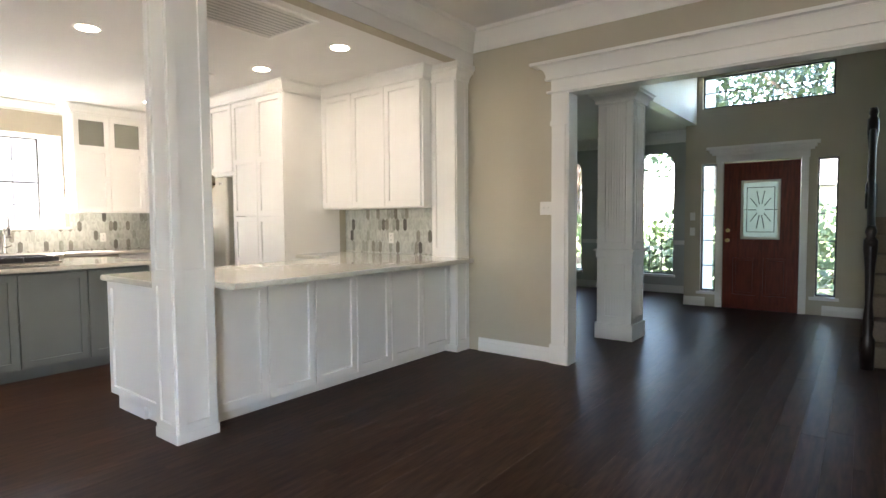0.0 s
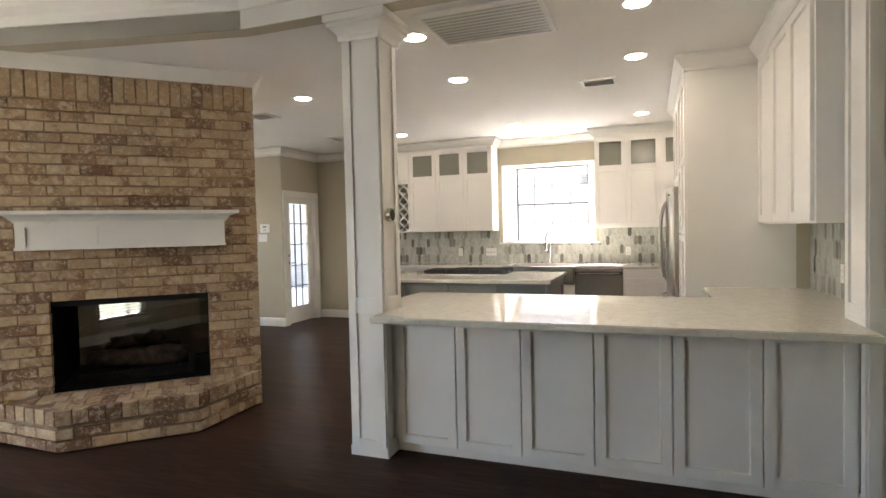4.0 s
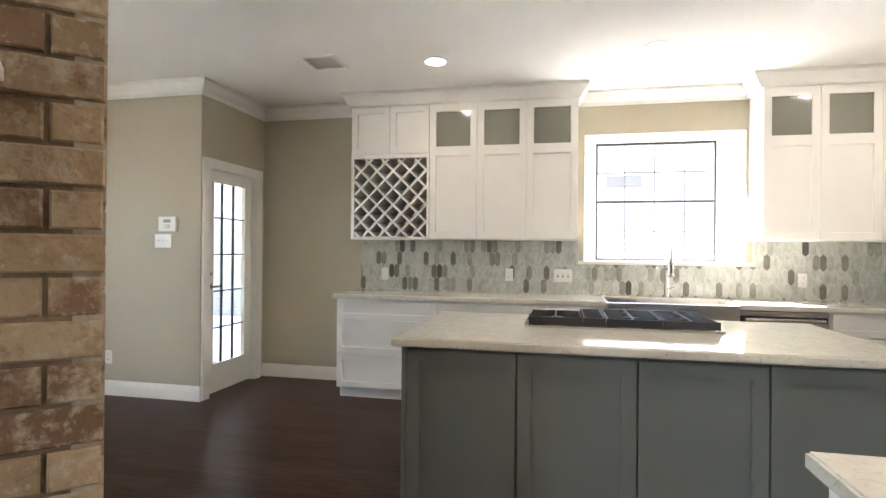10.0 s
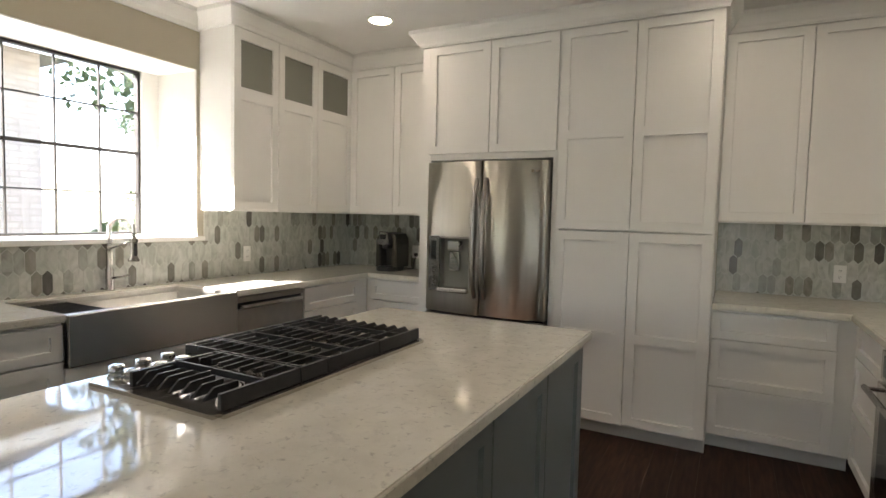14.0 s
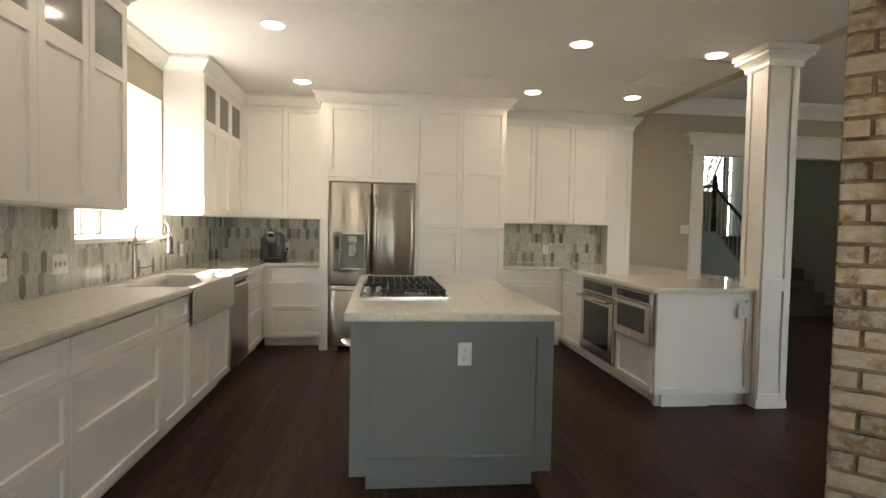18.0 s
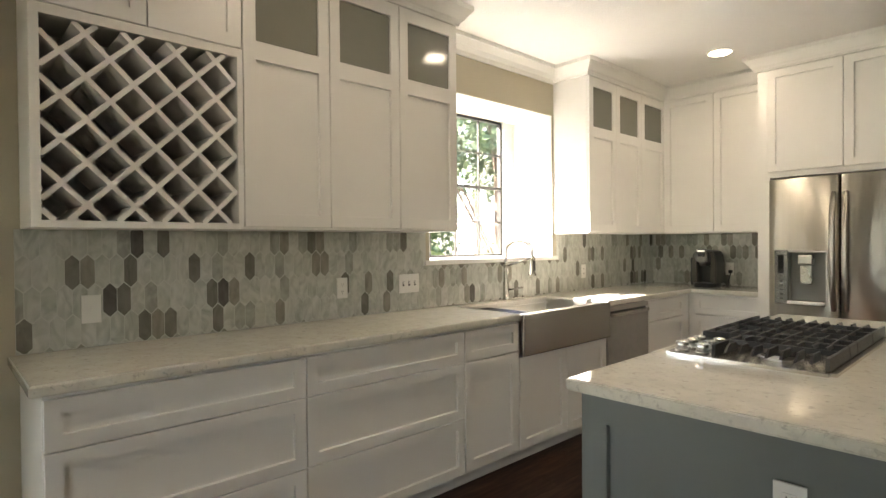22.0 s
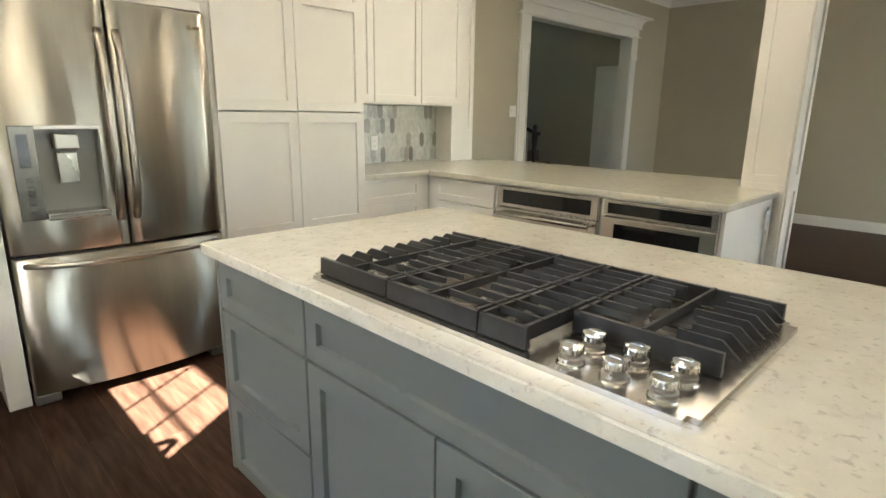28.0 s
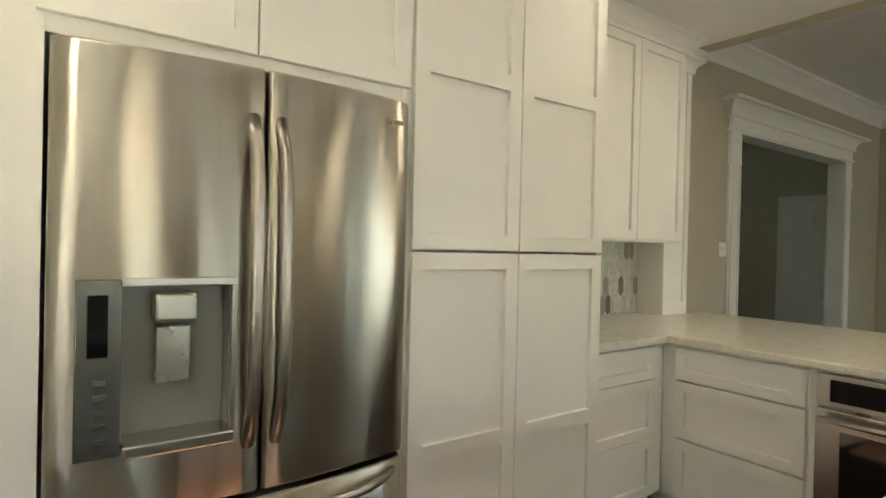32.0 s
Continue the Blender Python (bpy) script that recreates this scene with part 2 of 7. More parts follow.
def brick_mat(name, island):
    """Tumbled tan brick with brown and whitish smears."""
    m = bpy.data.materials.new(name)
    m.use_nodes = True
    nt = m.node_tree
    b = nt.nodes["Principled BSDF"]
    b.inputs["Roughness"].default_value = 0.92
    co = nt.nodes.new("ShaderNodeTexCoord")
    rnd = nt.nodes.new("ShaderNodeNewGeometry" if island else "ShaderNodeObjectInfo")
    ro = rnd.outputs["Random Per Island" if island else "Random"]
    base = nt.nodes.new("ShaderNodeValToRGB")
    cr = base.color_ramp
    cr.elements[0].color, cr.elements[1].color = (0.17, 0.09, 0.046, 1), (0.48, 0.35, 0.215, 1)
    for p, c in ((0.12, (0.23, 0.135, 0.073, 1)), (0.20, (0.345, 0.23, 0.13, 1)), (0.6, (0.42, 0.295, 0.17, 1))):
        e = cr.elements.new(p)
        e.color = c
    nt.links.new(ro, base.inputs["Fac"])
    off = nt.nodes.new("ShaderNodeVectorMath")
    off.operation = "SCALE"
    comb = nt.nodes.new("ShaderNodeCombineXYZ")
    for k in range(3):
        nt.links.new(ro, comb.inputs[k])
    nt.links.new(comb.outputs["Vector"], off.inputs[0])
    off.inputs["Scale"].default_value = 40
    add = nt.nodes.new("ShaderNodeVectorMath")
    nt.links.new(co.outputs["Object"], add.inputs[0])
    nt.links.new(off.outputs["Vector"], add.inputs[1])
    col = base.outputs["Color"]
    for scale, lo, hi, c in ((6, 0.52, 0.62, (0.17, 0.085, 0.042, 1)), (34, 0.53, 0.70, (0.20, 0.115, 0.062, 1)), (17, 0.40 if island else 0.53, 0.60 if island else 0.66, (0.47, 0.43, 0.35, 1) if island else (0.55, 0.455, 0.33, 1)), (38, 0.535, 0.66, (0.53, 0.44, 0.32, 1))):
        n = nt.nodes.new("ShaderNodeTexNoise")
        n.inputs["Scale"].default_value, n.inputs["Detail"].default_value, n.inputs["Roughness"].default_value = scale, 6, 0.65
        nt.links.new(add.outputs["Vector"], n.inputs["Vector"])
        r = nt.nodes.new("ShaderNodeValToRGB")
        r.color_ramp.elements[0].position, r.color_ramp.elements[1].position = lo, hi
        r.color_ramp.elements[1].color = (0.75, 0.75, 0.75, 1)
        nt.links.new(n.outputs["Fac"], r.inputs["Fac"])
        mx = nt.nodes.new("ShaderNodeMix")
        mx.data_type = "RGBA"
        nt.links.new(r.outputs["Color"], mx.inputs["Factor"])
        nt.links.new(col, mx.inputs["A"])
        mx.inputs["B"].default_value = c
        col = mx.outputs["Result"]
    nt.links.new(col, b.inputs["Base Color"])
    nb = nt.nodes.new("ShaderNodeTexNoise")
    nb.inputs["Scale"].default_value, nb.inputs["Detail"].default_value = 60, 6
    nt.links.new(add.outputs["Vector"], nb.inputs["Vector"])
    bp = nt.nodes.new("ShaderNodeBump")
    bp.inputs["Strength"].default_value, bp.inputs["Distance"].default_value = 0.7, 0.008
    nt.links.new(nb.outputs["Fac"], bp.inputs["Height"])
    nt.links.new(bp.outputs["Normal"], b.inputs["Normal"])
    return m


M_BRICK = brick_mat("tumbled_tan_brick", False)
M_BRICK_J = brick_mat("tumbled_tan_brick_joined", True)


# ---- building blocks ----
def thing(name, at, label, category, group="", kind=""):
    ob = new(name)
    ob.empty_display_size = 0.1
    ob.location = at
    return tagged(ob, label, category, group, kind)


def part(name, bm, material, parent=None, label="", smooth=False):
    """Links a bmesh, modelled in world places, as one mesh object under parent."""
    me = bpy.data.meshes.new(name)
    bmesh.ops.recalc_face_normals(bm, faces=bm.faces)
    bm.to_mesh(me)
    bm.free()
    if smooth:
        for p in me.polygons:
            p.use_smooth = True
    me.materials.append(material)
    ob = new(name, me)
    if parent is not None:
        ob.parent = parent
        if parent.parent is None:
            ob.matrix_parent_inverse = Matrix.Translation(-Vector(parent.location))
        if label:
            ob["label"] = label
    return ob


def structure(name, bm, material, label="", category=""):
    ob = part(name, bm, material)
    return tagged(ob, label, category, kind="structure")


def box(bm, x0, x1, y0, y1, z0, z1, bevel=0.0):
    if bevel:
        sub = bmesh.new()
        box(sub, x0, x1, y0, y1, z0, z1)
        bmesh.ops.bevel(sub, geom=list(sub.edges), offset=bevel, segments=2, affect="EDGES", profile=0.5)
        return merge(bm, sub)
    v = [bm.verts.new(p) for p in ((x0, y0, z0), (x1, y0, z0), (x1, y1, z0), (x0, y1, z0), (x0, y0, z1), (x1, y0, z1), (x1, y1, z1), (x0, y1, z1))]
    for f in ((3, 2, 1, 0), (4, 5, 6, 7), (0, 1, 5, 4), (1, 2, 6, 5), (2, 3, 7, 6), (3, 0, 4, 7)):
        bm.faces.new([v[i] for i in f])
    return bm


def merge(bm, sub):
    vs = {v: bm.verts.new(v.co) for v in sub.verts}
    for f in sub.faces:
        bm.faces.new([vs[v] for v in f.verts])
    sub.free()
    return bm


def boxes(*rows, bevel=0.0):
    bm = bmesh.new()
    for r in rows:
        box(bm, *r, bevel=bevel)
    return bm


def prism(bm, points, z0, z1):
    """An upright solid over a plan of points."""
    lo, hi = [bm.verts.new((x, y, z0)) for x, y in points], [bm.verts.new((x, y, z1)) for x, y in points]
    bm.faces.new(lo[::-1])
    bm.faces.new(hi)
    for i in range(len(lo)):
        j = (i + 1) % len(lo)
        bm.faces.new((lo[i], lo[j], hi[j], hi[i]))
    return bm


def cyl(bm, a, b, r, r2=None, n=16):
    a, b = Vector(a), Vector(b)
    r2 = r if r2 is None else r2
    ax = (b - a).normalized()
    p = ax.orthogonal().normalized()
    q = ax.cross(p)
    ring = [[bm.verts.new(c + (p * math.cos(t) + q * math.sin(t)) * k) for t in (2 * math.pi * i / n for i in range(n))] for c, k in ((a, r), (b, r2))]
    for i in range(n):
        j = (i + 1) % n
        bm.faces.new((ring[0][i], ring[0][j], ring[1][j], ring[1][i]))
    bm.faces.new(ring[0][::-1])
    bm.faces.new(ring[1])
    return bm


def tube(bm, pts, r, n=8, closed=False):
    pts = [Vector(p) for p in pts]
    rings = []
    up = Vector((0.123, 0.31, 0.94))
    for i, p in enumerate(pts):
        d = (pts[min(i + 1, len(pts) - 1)] - pts[max(i - 1, 0)]).normalized()
        a = d.cross(up).normalized()
        b = d.cross(a)
        rings.append([bm.verts.new(p + (a * math.cos(t) + b * math.sin(t)) * r) for t in (2 * math.pi * k / n for k in range(n))])
    for r0, r1 in zip(rings, rings[1:]):
        for k in range(n):
            bm.faces.new((r0[k], r0[(k + 1) % n], r1[(k + 1) % n], r1[k]))
    bm.faces.new(rings[0][::-1])
    bm.faces.new(rings[-1])
    return bm


def lathe(bm, at, profile, n=20):
    """profile: (radius, height) from below."""
    rings = [[bm.verts.new((at[0] + r * math.cos(t), at[1] + r * math.sin(t), at[2] + h)) for t in (2 * math.pi * k / n for k in range(n))] for r, h in profile]
    for r0, r1 in zip(rings, rings[1:]):
        for k in range(n):
            bm.faces.new((r0[k], r0[(k + 1) % n], r1[(k + 1) % n], r1[k]))
    bm.faces.new(rings[0][::-1])
    bm.faces.new(rings[-1])
    return bm


def sweep(bm, path, profile, closed=False):
    """A moulding: profile points (out, up) carried along a plan path of (x, y, z), out to the right of the way."""
    n = len(path)
    rings = []
    for i, (x, y, z) in enumerate(path):
        def seg(k):
            a, b = path[k % n], path[(k + 1) % n]
            d = Vector((b[0] - a[0], b[1] - a[1]))
            return d.normalized()
        if closed:
            d0, d1 = seg(i - 1), seg(i)
        else:
            d0, d1 = seg(max(i - 1, 0)), seg(min(i, n - 2))
        n0, n1 = Vector((d0.y, -d0.x)), Vector((d1.y, -d1.x))
        m = (n0 + n1)
        m = m / max(m.length_squared / 2, 1e-6)
        rings.append([bm.verts.new((x + m.x * o, y + m.y * o, z + u)) for o, u in profile])
    k = len(profile)
    for i in range(n if closed else n - 1):
        r0, r1 = rings[i], rings[(i + 1) % n]
        for j in range(k):
            bm.faces.new((r0[j], r0[(j + 1) % k], r1[(j + 1) % k], r1[j]))
    if not closed:
        bm.faces.new(rings[0][::-1])
        bm.faces.new(rings[-1])
    return bm


FACES = {"S": ((1, 0), (0, -1)), "N": ((-1, 0), (0, 1)), "E": ((0, 1), (1, 0)), "W": ((0, -1), (-1, 0))}


def placer(face, x, y, z=0.0):
    """A front that looks to S, N, E or W: (u to the viewer's right, v up, w out) to the world, from its lower left corner."""
    (ux, uy), (wx, wy) = FACES[face]
    return lambda u, v, w: (x + ux * u + wx * w, y + uy * u + wy * w, z + v)


def fbox(bm, P, u0, u1, v0, v1, w0, w1, bevel=0.0):
    a, b = P(u0, v0, w0), P(u1, v1, w1)
    lo, hi = [min(p) for p in zip(a, b)], [max(p) for p in zip(a, b)]
    return box(bm, lo[0], hi[0], lo[1], hi[1], lo[2], hi[2], bevel=bevel)


def framed(P, us, vs, sunk, t=0.02, depth=0.015, chamfer=0.0015):
    """One connected board with sunk fields: us, vs are the lines of its frame, sunk the cells (i, j) set back."""
    bm = bmesh.new()
    seen = {}

    def vert(u, v, w):
        k = (round(u, 5), round(v, 5), round(w, 5))
        if k not in seen:
            seen[k] = bm.verts.new(P(u, v, w))
        return seen[k]

    U = [us[0] + chamfer] + list(us[1:-1]) + [us[-1] - chamfer]
    V = [vs[0] + chamfer] + list(vs[1:-1]) + [vs[-1] - chamfer]
    for i in range(len(U) - 1):
        for j in range(len(V) - 1):
            c = [(U[i], V[j]), (U[i + 1], V[j]), (U[i + 1], V[j + 1]), (U[i], V[j + 1])]
            if (i, j) not in sunk:
                bm.faces.new([vert(u, v, t) for u, v in c])
                continue
            b = 0.0015
            d = [(U[i] + b, V[j] + b), (U[i + 1] - b, V[j] + b), (U[i + 1] - b, V[j + 1] - b), (U[i] + b, V[j + 1] - b)]
            for k in range(4):
                n = (k + 1) % 4
                bm.faces.new((vert(*c[k], t), vert(*c[n], t), vert(*d[n], t - depth), vert(*d[k], t - depth)))
            bm.faces.new([vert(u, v, t - depth) for u, v in d])
    ring = [(u, V[0]) for u in U[:-1]] + [(U[-1], v) for v in V[:-1]] + [(u, V[-1]) for u in U[:0:-1]] + [(U[0], v) for v in V[:0:-1]]

    def out(p):
        return (us[0] if p[0] == U[0] else us[-1] if p[0] == U[-1] else p[0], vs[0] if p[1] == V[0] else vs[-1] if p[1] == V[-1] else p[1])

    for a, b in zip(ring, ring[1:] + ring[:1]):
        oa, ob = out(a), out(b)
        bm.faces.new((vert(*a, t), vert(*b, t), vert(*ob, t - chamfer), vert(*oa, t - chamfer)))
        bm.faces.new((vert(*oa, t - chamfer), vert(*ob, t - chamfer), vert(*ob, 0), vert(*oa, 0)))
    bm.faces.new([vert(*out(p), 0) for p in ring])
    return bm


def carcass(P, u0, u1, v0, v1, depth, fronts, cavity=0.12):
    """A cabinet box that stands open at the front behind its fronts, rows of (u0, u1, v0, v1)."""
    a, b, c, d = min(f[0] for f in fronts), max(f[1] for f in fronts), min(f[2] for f in fronts), max(f[3] for f in fronts)
    return framed(lambda u, v, w: P(u, v, w - depth), [u0, a + 0.012, b - 0.012, u1], [v0, c + 0.012, d - 0.012, v1], {(1, 1)}, depth - 0.0005, cavity, 0.0005)


def shaker(P, u0, u1, v0, v1, rail=0.057, t=0.02, mids=()):
    """A shaker front: flat frame with a recessed panel; mids: heights of extra rails."""
    u0, u1, v0, v1 = u0 + 0.0004, u1 - 0.0004, v0 + 0.0004, v1 - 0.0004
    r = min(rail, (v1 - v0) * 0.3)
    vs = [v0, v0 + r]
    for m in mids:
        vs += [m - r / 2, m + r / 2]
    vs += [v1 - r, v1]
    return framed(P, [u0, u0 + rail, u1 - rail, u1], vs, {(1, j) for j in range(1, len(vs) - 1, 2)}, t)


CROWN = [(0, 0), (0.012, 0), (0.018, 0.03), (0.05, 0.055), (0.075, 0.095), (0.085, 0.1), (0.085, 0.125), (0, 0.125)]
BASEB = [(0, 0), (0.016, 0), (0.016, 0.085), (0.012, 0.09), (0.012, 0.105), (0.006, 0.125), (0, 0.13)]


# ---- setting: floor, walls, ceilings ----
ZK, ZL = 2.74, 3.05          # kitchen and living-room ceilings
XW, YN = -7.80, 4.50         # west wall, north wall
BEAM = [(-2.13, -1.61), (-2.74, 0.9), (-2.79, 4.5)]

structure("floor", boxes((-8.3, 1.7, -4.7, 10.4, -0.12, -0.006)), M_GAP, "dark stained hardwood plank floor with a satin sheen", "floor")

wall = boxes((-8.3, XW, -1.87, 1.33, 0, 2.9), (-8.3, XW, 2.67, 4.7, 0, 2.9), (-8.3, XW, 1.33, 2.67, 0, 1.215), (-8.3, XW, 1.33, 2.67, 2.36, 2.9))
structure("wall_west", wall, M_WALL, "taupe painted kitchen wall with a deep window recess", "wall")
wall = boxes((XW, -4.6, 4.40, 4.62, 0, 2.9), (-4.6, -1.80, YN, 4.62, 0, 3.2), (-1.80, 0.45, YN, 4.62, 2.36, 3.2), (0.45, 1.52, YN, 4.62, 0, 3.2))
structure("wall_north", wall, M_WALL, "taupe painted wall with a wide cased opening to the foyer", "wall")
structure("wall_east", boxes((1.52, 1.66, -1.75, 8.8, 0, 4.4)), M_WALL, "plain taupe painted living room wall", "wall")
YS0, YS1 = -1.75, -1.61
wall = boxes((-2.25, -1.985, YS0, YS1, 0, 3.2), (-1.985, -1.228, YS0, YS1, 0, 0.255), (-1.985, -1.228, YS0, YS1, 2.055, 2.33),
             (-1.228, -0.80, YS0, YS1, 0, 3.2), (-0.80, -0.70, YS0, YS1, 2.02, 3.2), (-0.70, 0.78, YS0, YS1, 2.02, 2.36), (0.78, 0.92, YS0, YS1, 2.02, 3.2), (0.92, 1.52, YS0, YS1, 0, 3.2))
XA0, XA1, ZA0, ZA1, ZA2 = -1.985, -1.228, 2.33, 2.605, 2.715


def arch_line(x0, x1, z1, z2, n=14):
    return [(x0 + (x1 - x0) * k / n, z1 + (z2 - z1) * math.sqrt(max(0, 1 - (2 * k / n - 1) ** 2 * 0.999))) for k in range(n + 1)]


for line in (arch_line(XA0, XA1, ZA1, ZA2), arch_line(-0.70, 0.78, 2.50, 2.80)):
    for (xa, za), (xb, zb) in zip(line, line[1:]):
        vs = [wall.verts.new(p) for p in ((xa, YS0, za), (xb, YS0, zb), (xb, YS0, 3.2), (xa, YS0, 3.2), (xa, YS1, za), (xb, YS1, zb), (xb, YS1, 3.2), (xa, YS1, 3.2))]
        for q in ((0, 1, 2, 3), (7, 6, 5, 4), (0, 4, 5, 1), (3, 2, 6, 7)):
            wall.faces.new([vs[i] for i in q])
structure("wall_south", wall, M_WALL, "taupe painted wall with an arched transom over a tall window", "wall")
structure("wall_fireplace_side", boxes((-2.40, -2.25, -1.75, -0.99, 0, 2.738)), M_WALL, "short taupe wall beside the brick fireplace", "wall")
# breakfast corner
wall = boxes((-8.3, -7.675, -2.0, -1.87, 0, 2.9), (-7.675, -6.875, -2.0, -1.87, 2.03, 2.9), (-6.875, -6.80, -2.0, -1.87, 0, 2.9))
structure("wall_patio_door", wall, M_WALL, "taupe painted wall holding the glazed patio door", "wall")
structure("wall_keypad", boxes((-6.97, -6.80, -3.55, -2.0, 0, 2.9)), M_WALL, "taupe painted wall with an alarm keypad", "wall")
wall = boxes((-6.97, -5.785, -3.69, -3.55, 0, 2.9), (-5.785, -5.055, -3.69, -3.55, 0, 0.28), (-5.785, -5.055, -3.69, -3.55, 2.05, 2.9), (-5.055, -4.745, -3.69, -3.55, 0, 2.9),
             (-4.745, -4.015, -3.69, -3.55, 0, 0.28), (-4.745, -4.015, -3.69, -3.55, 2.05, 2.9), (-4.015, -2.6, -3.69, -3.55, 0, 2.9))
structure("wall_breakfast_south", wall, M_WALL, "taupe wall with two tall breakfast room windows", "wall")
structure("wall_breakfast_east", boxes((-2.72, -2.6, -3.55, -1.60, 0, 2.9)), M_WALL, "plain taupe breakfast room wall", "wall")

bm = prism(bmesh.new(), [(-8.3, 4.62), (-8.3, -3.69), (-2.6, -3.69), (-2.6, -1.75), (-2.13, -1.75), *BEAM[:2], (-2.79, 4.62)], ZK, ZK + 0.14)
structure("ceiling_kitchen", bm, M_CEIL, "white lightly textured kitchen ceiling", "ceiling")
bm = prism(bmesh.new(), [(-2.13, -1.75), *BEAM[:2], (-2.79, 4.62), (1.66, 4.62), (1.66, -1.75)][::-1], ZL, ZL + 0.14)
structure("ceiling_living", bm, M_CEIL, "white living room ceiling, higher than the kitchen's", "ceiling")
bm = prism(bmesh.new(), [(-2.13, -1.75), *BEAM[:2], (-2.79, 4.50), (-2.91, 4.50), (-2.86, 0.88), (-2.26, -1.75)], ZK - 0.004, ZL + 0.05)
structure("ceiling_beam", bm, M_WALL, "taupe dropped beam between the two ceilings", "ceiling beam")

BIGCROWN = [(0, 0), (0.012, 0), (0.02, 0.04), (0.03, 0.06), (0.075, 0.11), (0.10, 0.15), (0.115, 0.155), (0.115, 0.19), (0, 0.19)]
bm = bmesh.new()
sweep(bm, [(1.52, 4.5, ZL - 0.19), (1.52, -1.61, ZL - 0.19), (-2.13, -1.61, ZL - 0.19), (-2.74, 0.9, ZL - 0.19), (-2.79, 4.5, ZL - 0.19)], BIGCROWN, closed=True)
structure("trim_crown_living", bm, M_TRIM, "white stepped crown moulding round the living room", "crown moulding")
bm = bmesh.new()
sweep(bm, [(XW, -0.75, ZK - 0.125), (XW, -1.87, ZK - 0.125), (-6.80, -1.87, ZK - 0.125), (-6.80, -3.55, ZK - 0.125), (-2.72, -3.55, ZK - 0.125)][::-1], CROWN)
sweep(bm, [(XW, 2.69, ZK - 0.125), (XW, 1.275, ZK - 0.125)][::-1], CROWN)
structure("trim_crown_kitchen", bm, M_TRIM, "white crown moulding in the breakfast corner", "crown moulding")
bm = bmesh.new()
for run in ([(1.52, 4.5), (1.52, -1.61), (1.05, -1.61)], [(-0.93, -1.61), (-2.25, -1.61), (-2.25, -0.99)], [(-2.73, 4.5), (-1.95, 4.5)], [(0.65, 4.5), (1.52, 4.5)]):
    sweep(bm, [(x, y, 0) for x, y in run], BASEB)
for run in ([(XW, -1.87), (XW, -0.80)], [(-6.80, -3.55), (-6.80, -1.87), (-6.81, -1.87)], [(-2.72, -1.75), (-2.72, -3.55), (-6.80, -3.55)]):
    sweep(bm, [(x, y, 0) for x, y in run], BASEB)
structure("baseboard", bm, M_TRIM, "white moulded baseboard", "baseboard")

# cased opening to the foyer
bm = bmesh.new()
for x0, x1 in ((-1.95, -1.80), (0.45, 0.60)):
    box(bm, x0, x1, 4.478, 4.499, 0, 2.08)
    box(bm, x0 + 0.02, x1 - 0.02, 4.468, 4.478, 0.17, 2.08)
    box(bm, x0 - 0.01, x1 + 0.01, 4.462, 4.499, 0, 0.17)
    box(bm, x0 - 0.008, x1 + 0.008, 4.462, 4.499, 2.08, 2.12)
    box(bm, x0, x1, 4.47, 4.499, 2.12, 2.36)
box(bm, -1.95, 0.60, 4.466, 4.499, 2.36, 2.53)
cove = [(2.485 + 0.0085 * k, 2.4935 + 0.0085 * k, 0.046 + 0.088 * (1 - math.sqrt(1 - (k / 12) ** 2))) for k in range(12)]
for z0, z1, o in [(2.36, 2.378, 0.042), (2.47, 2.485, 0.052)] + cove + [(2.587, 2.61, 0.15)]:
    box(bm, -1.95 - o, 0.60 + o, 4.50 - o, 4.498, z0, z1)
box(bm, -1.802, -1.785, 4.47, 4.64, 0, 2.36)
box(bm, 0.435, 0.452, 4.47, 4.64, 0, 2.36)
box(bm, -1.785, 0.435, 4.47, 4.64, 2.345, 2.362)
structure("trim_opening", bm, M_TRIM, "white fluted casing with a deep stepped header", "door casing")

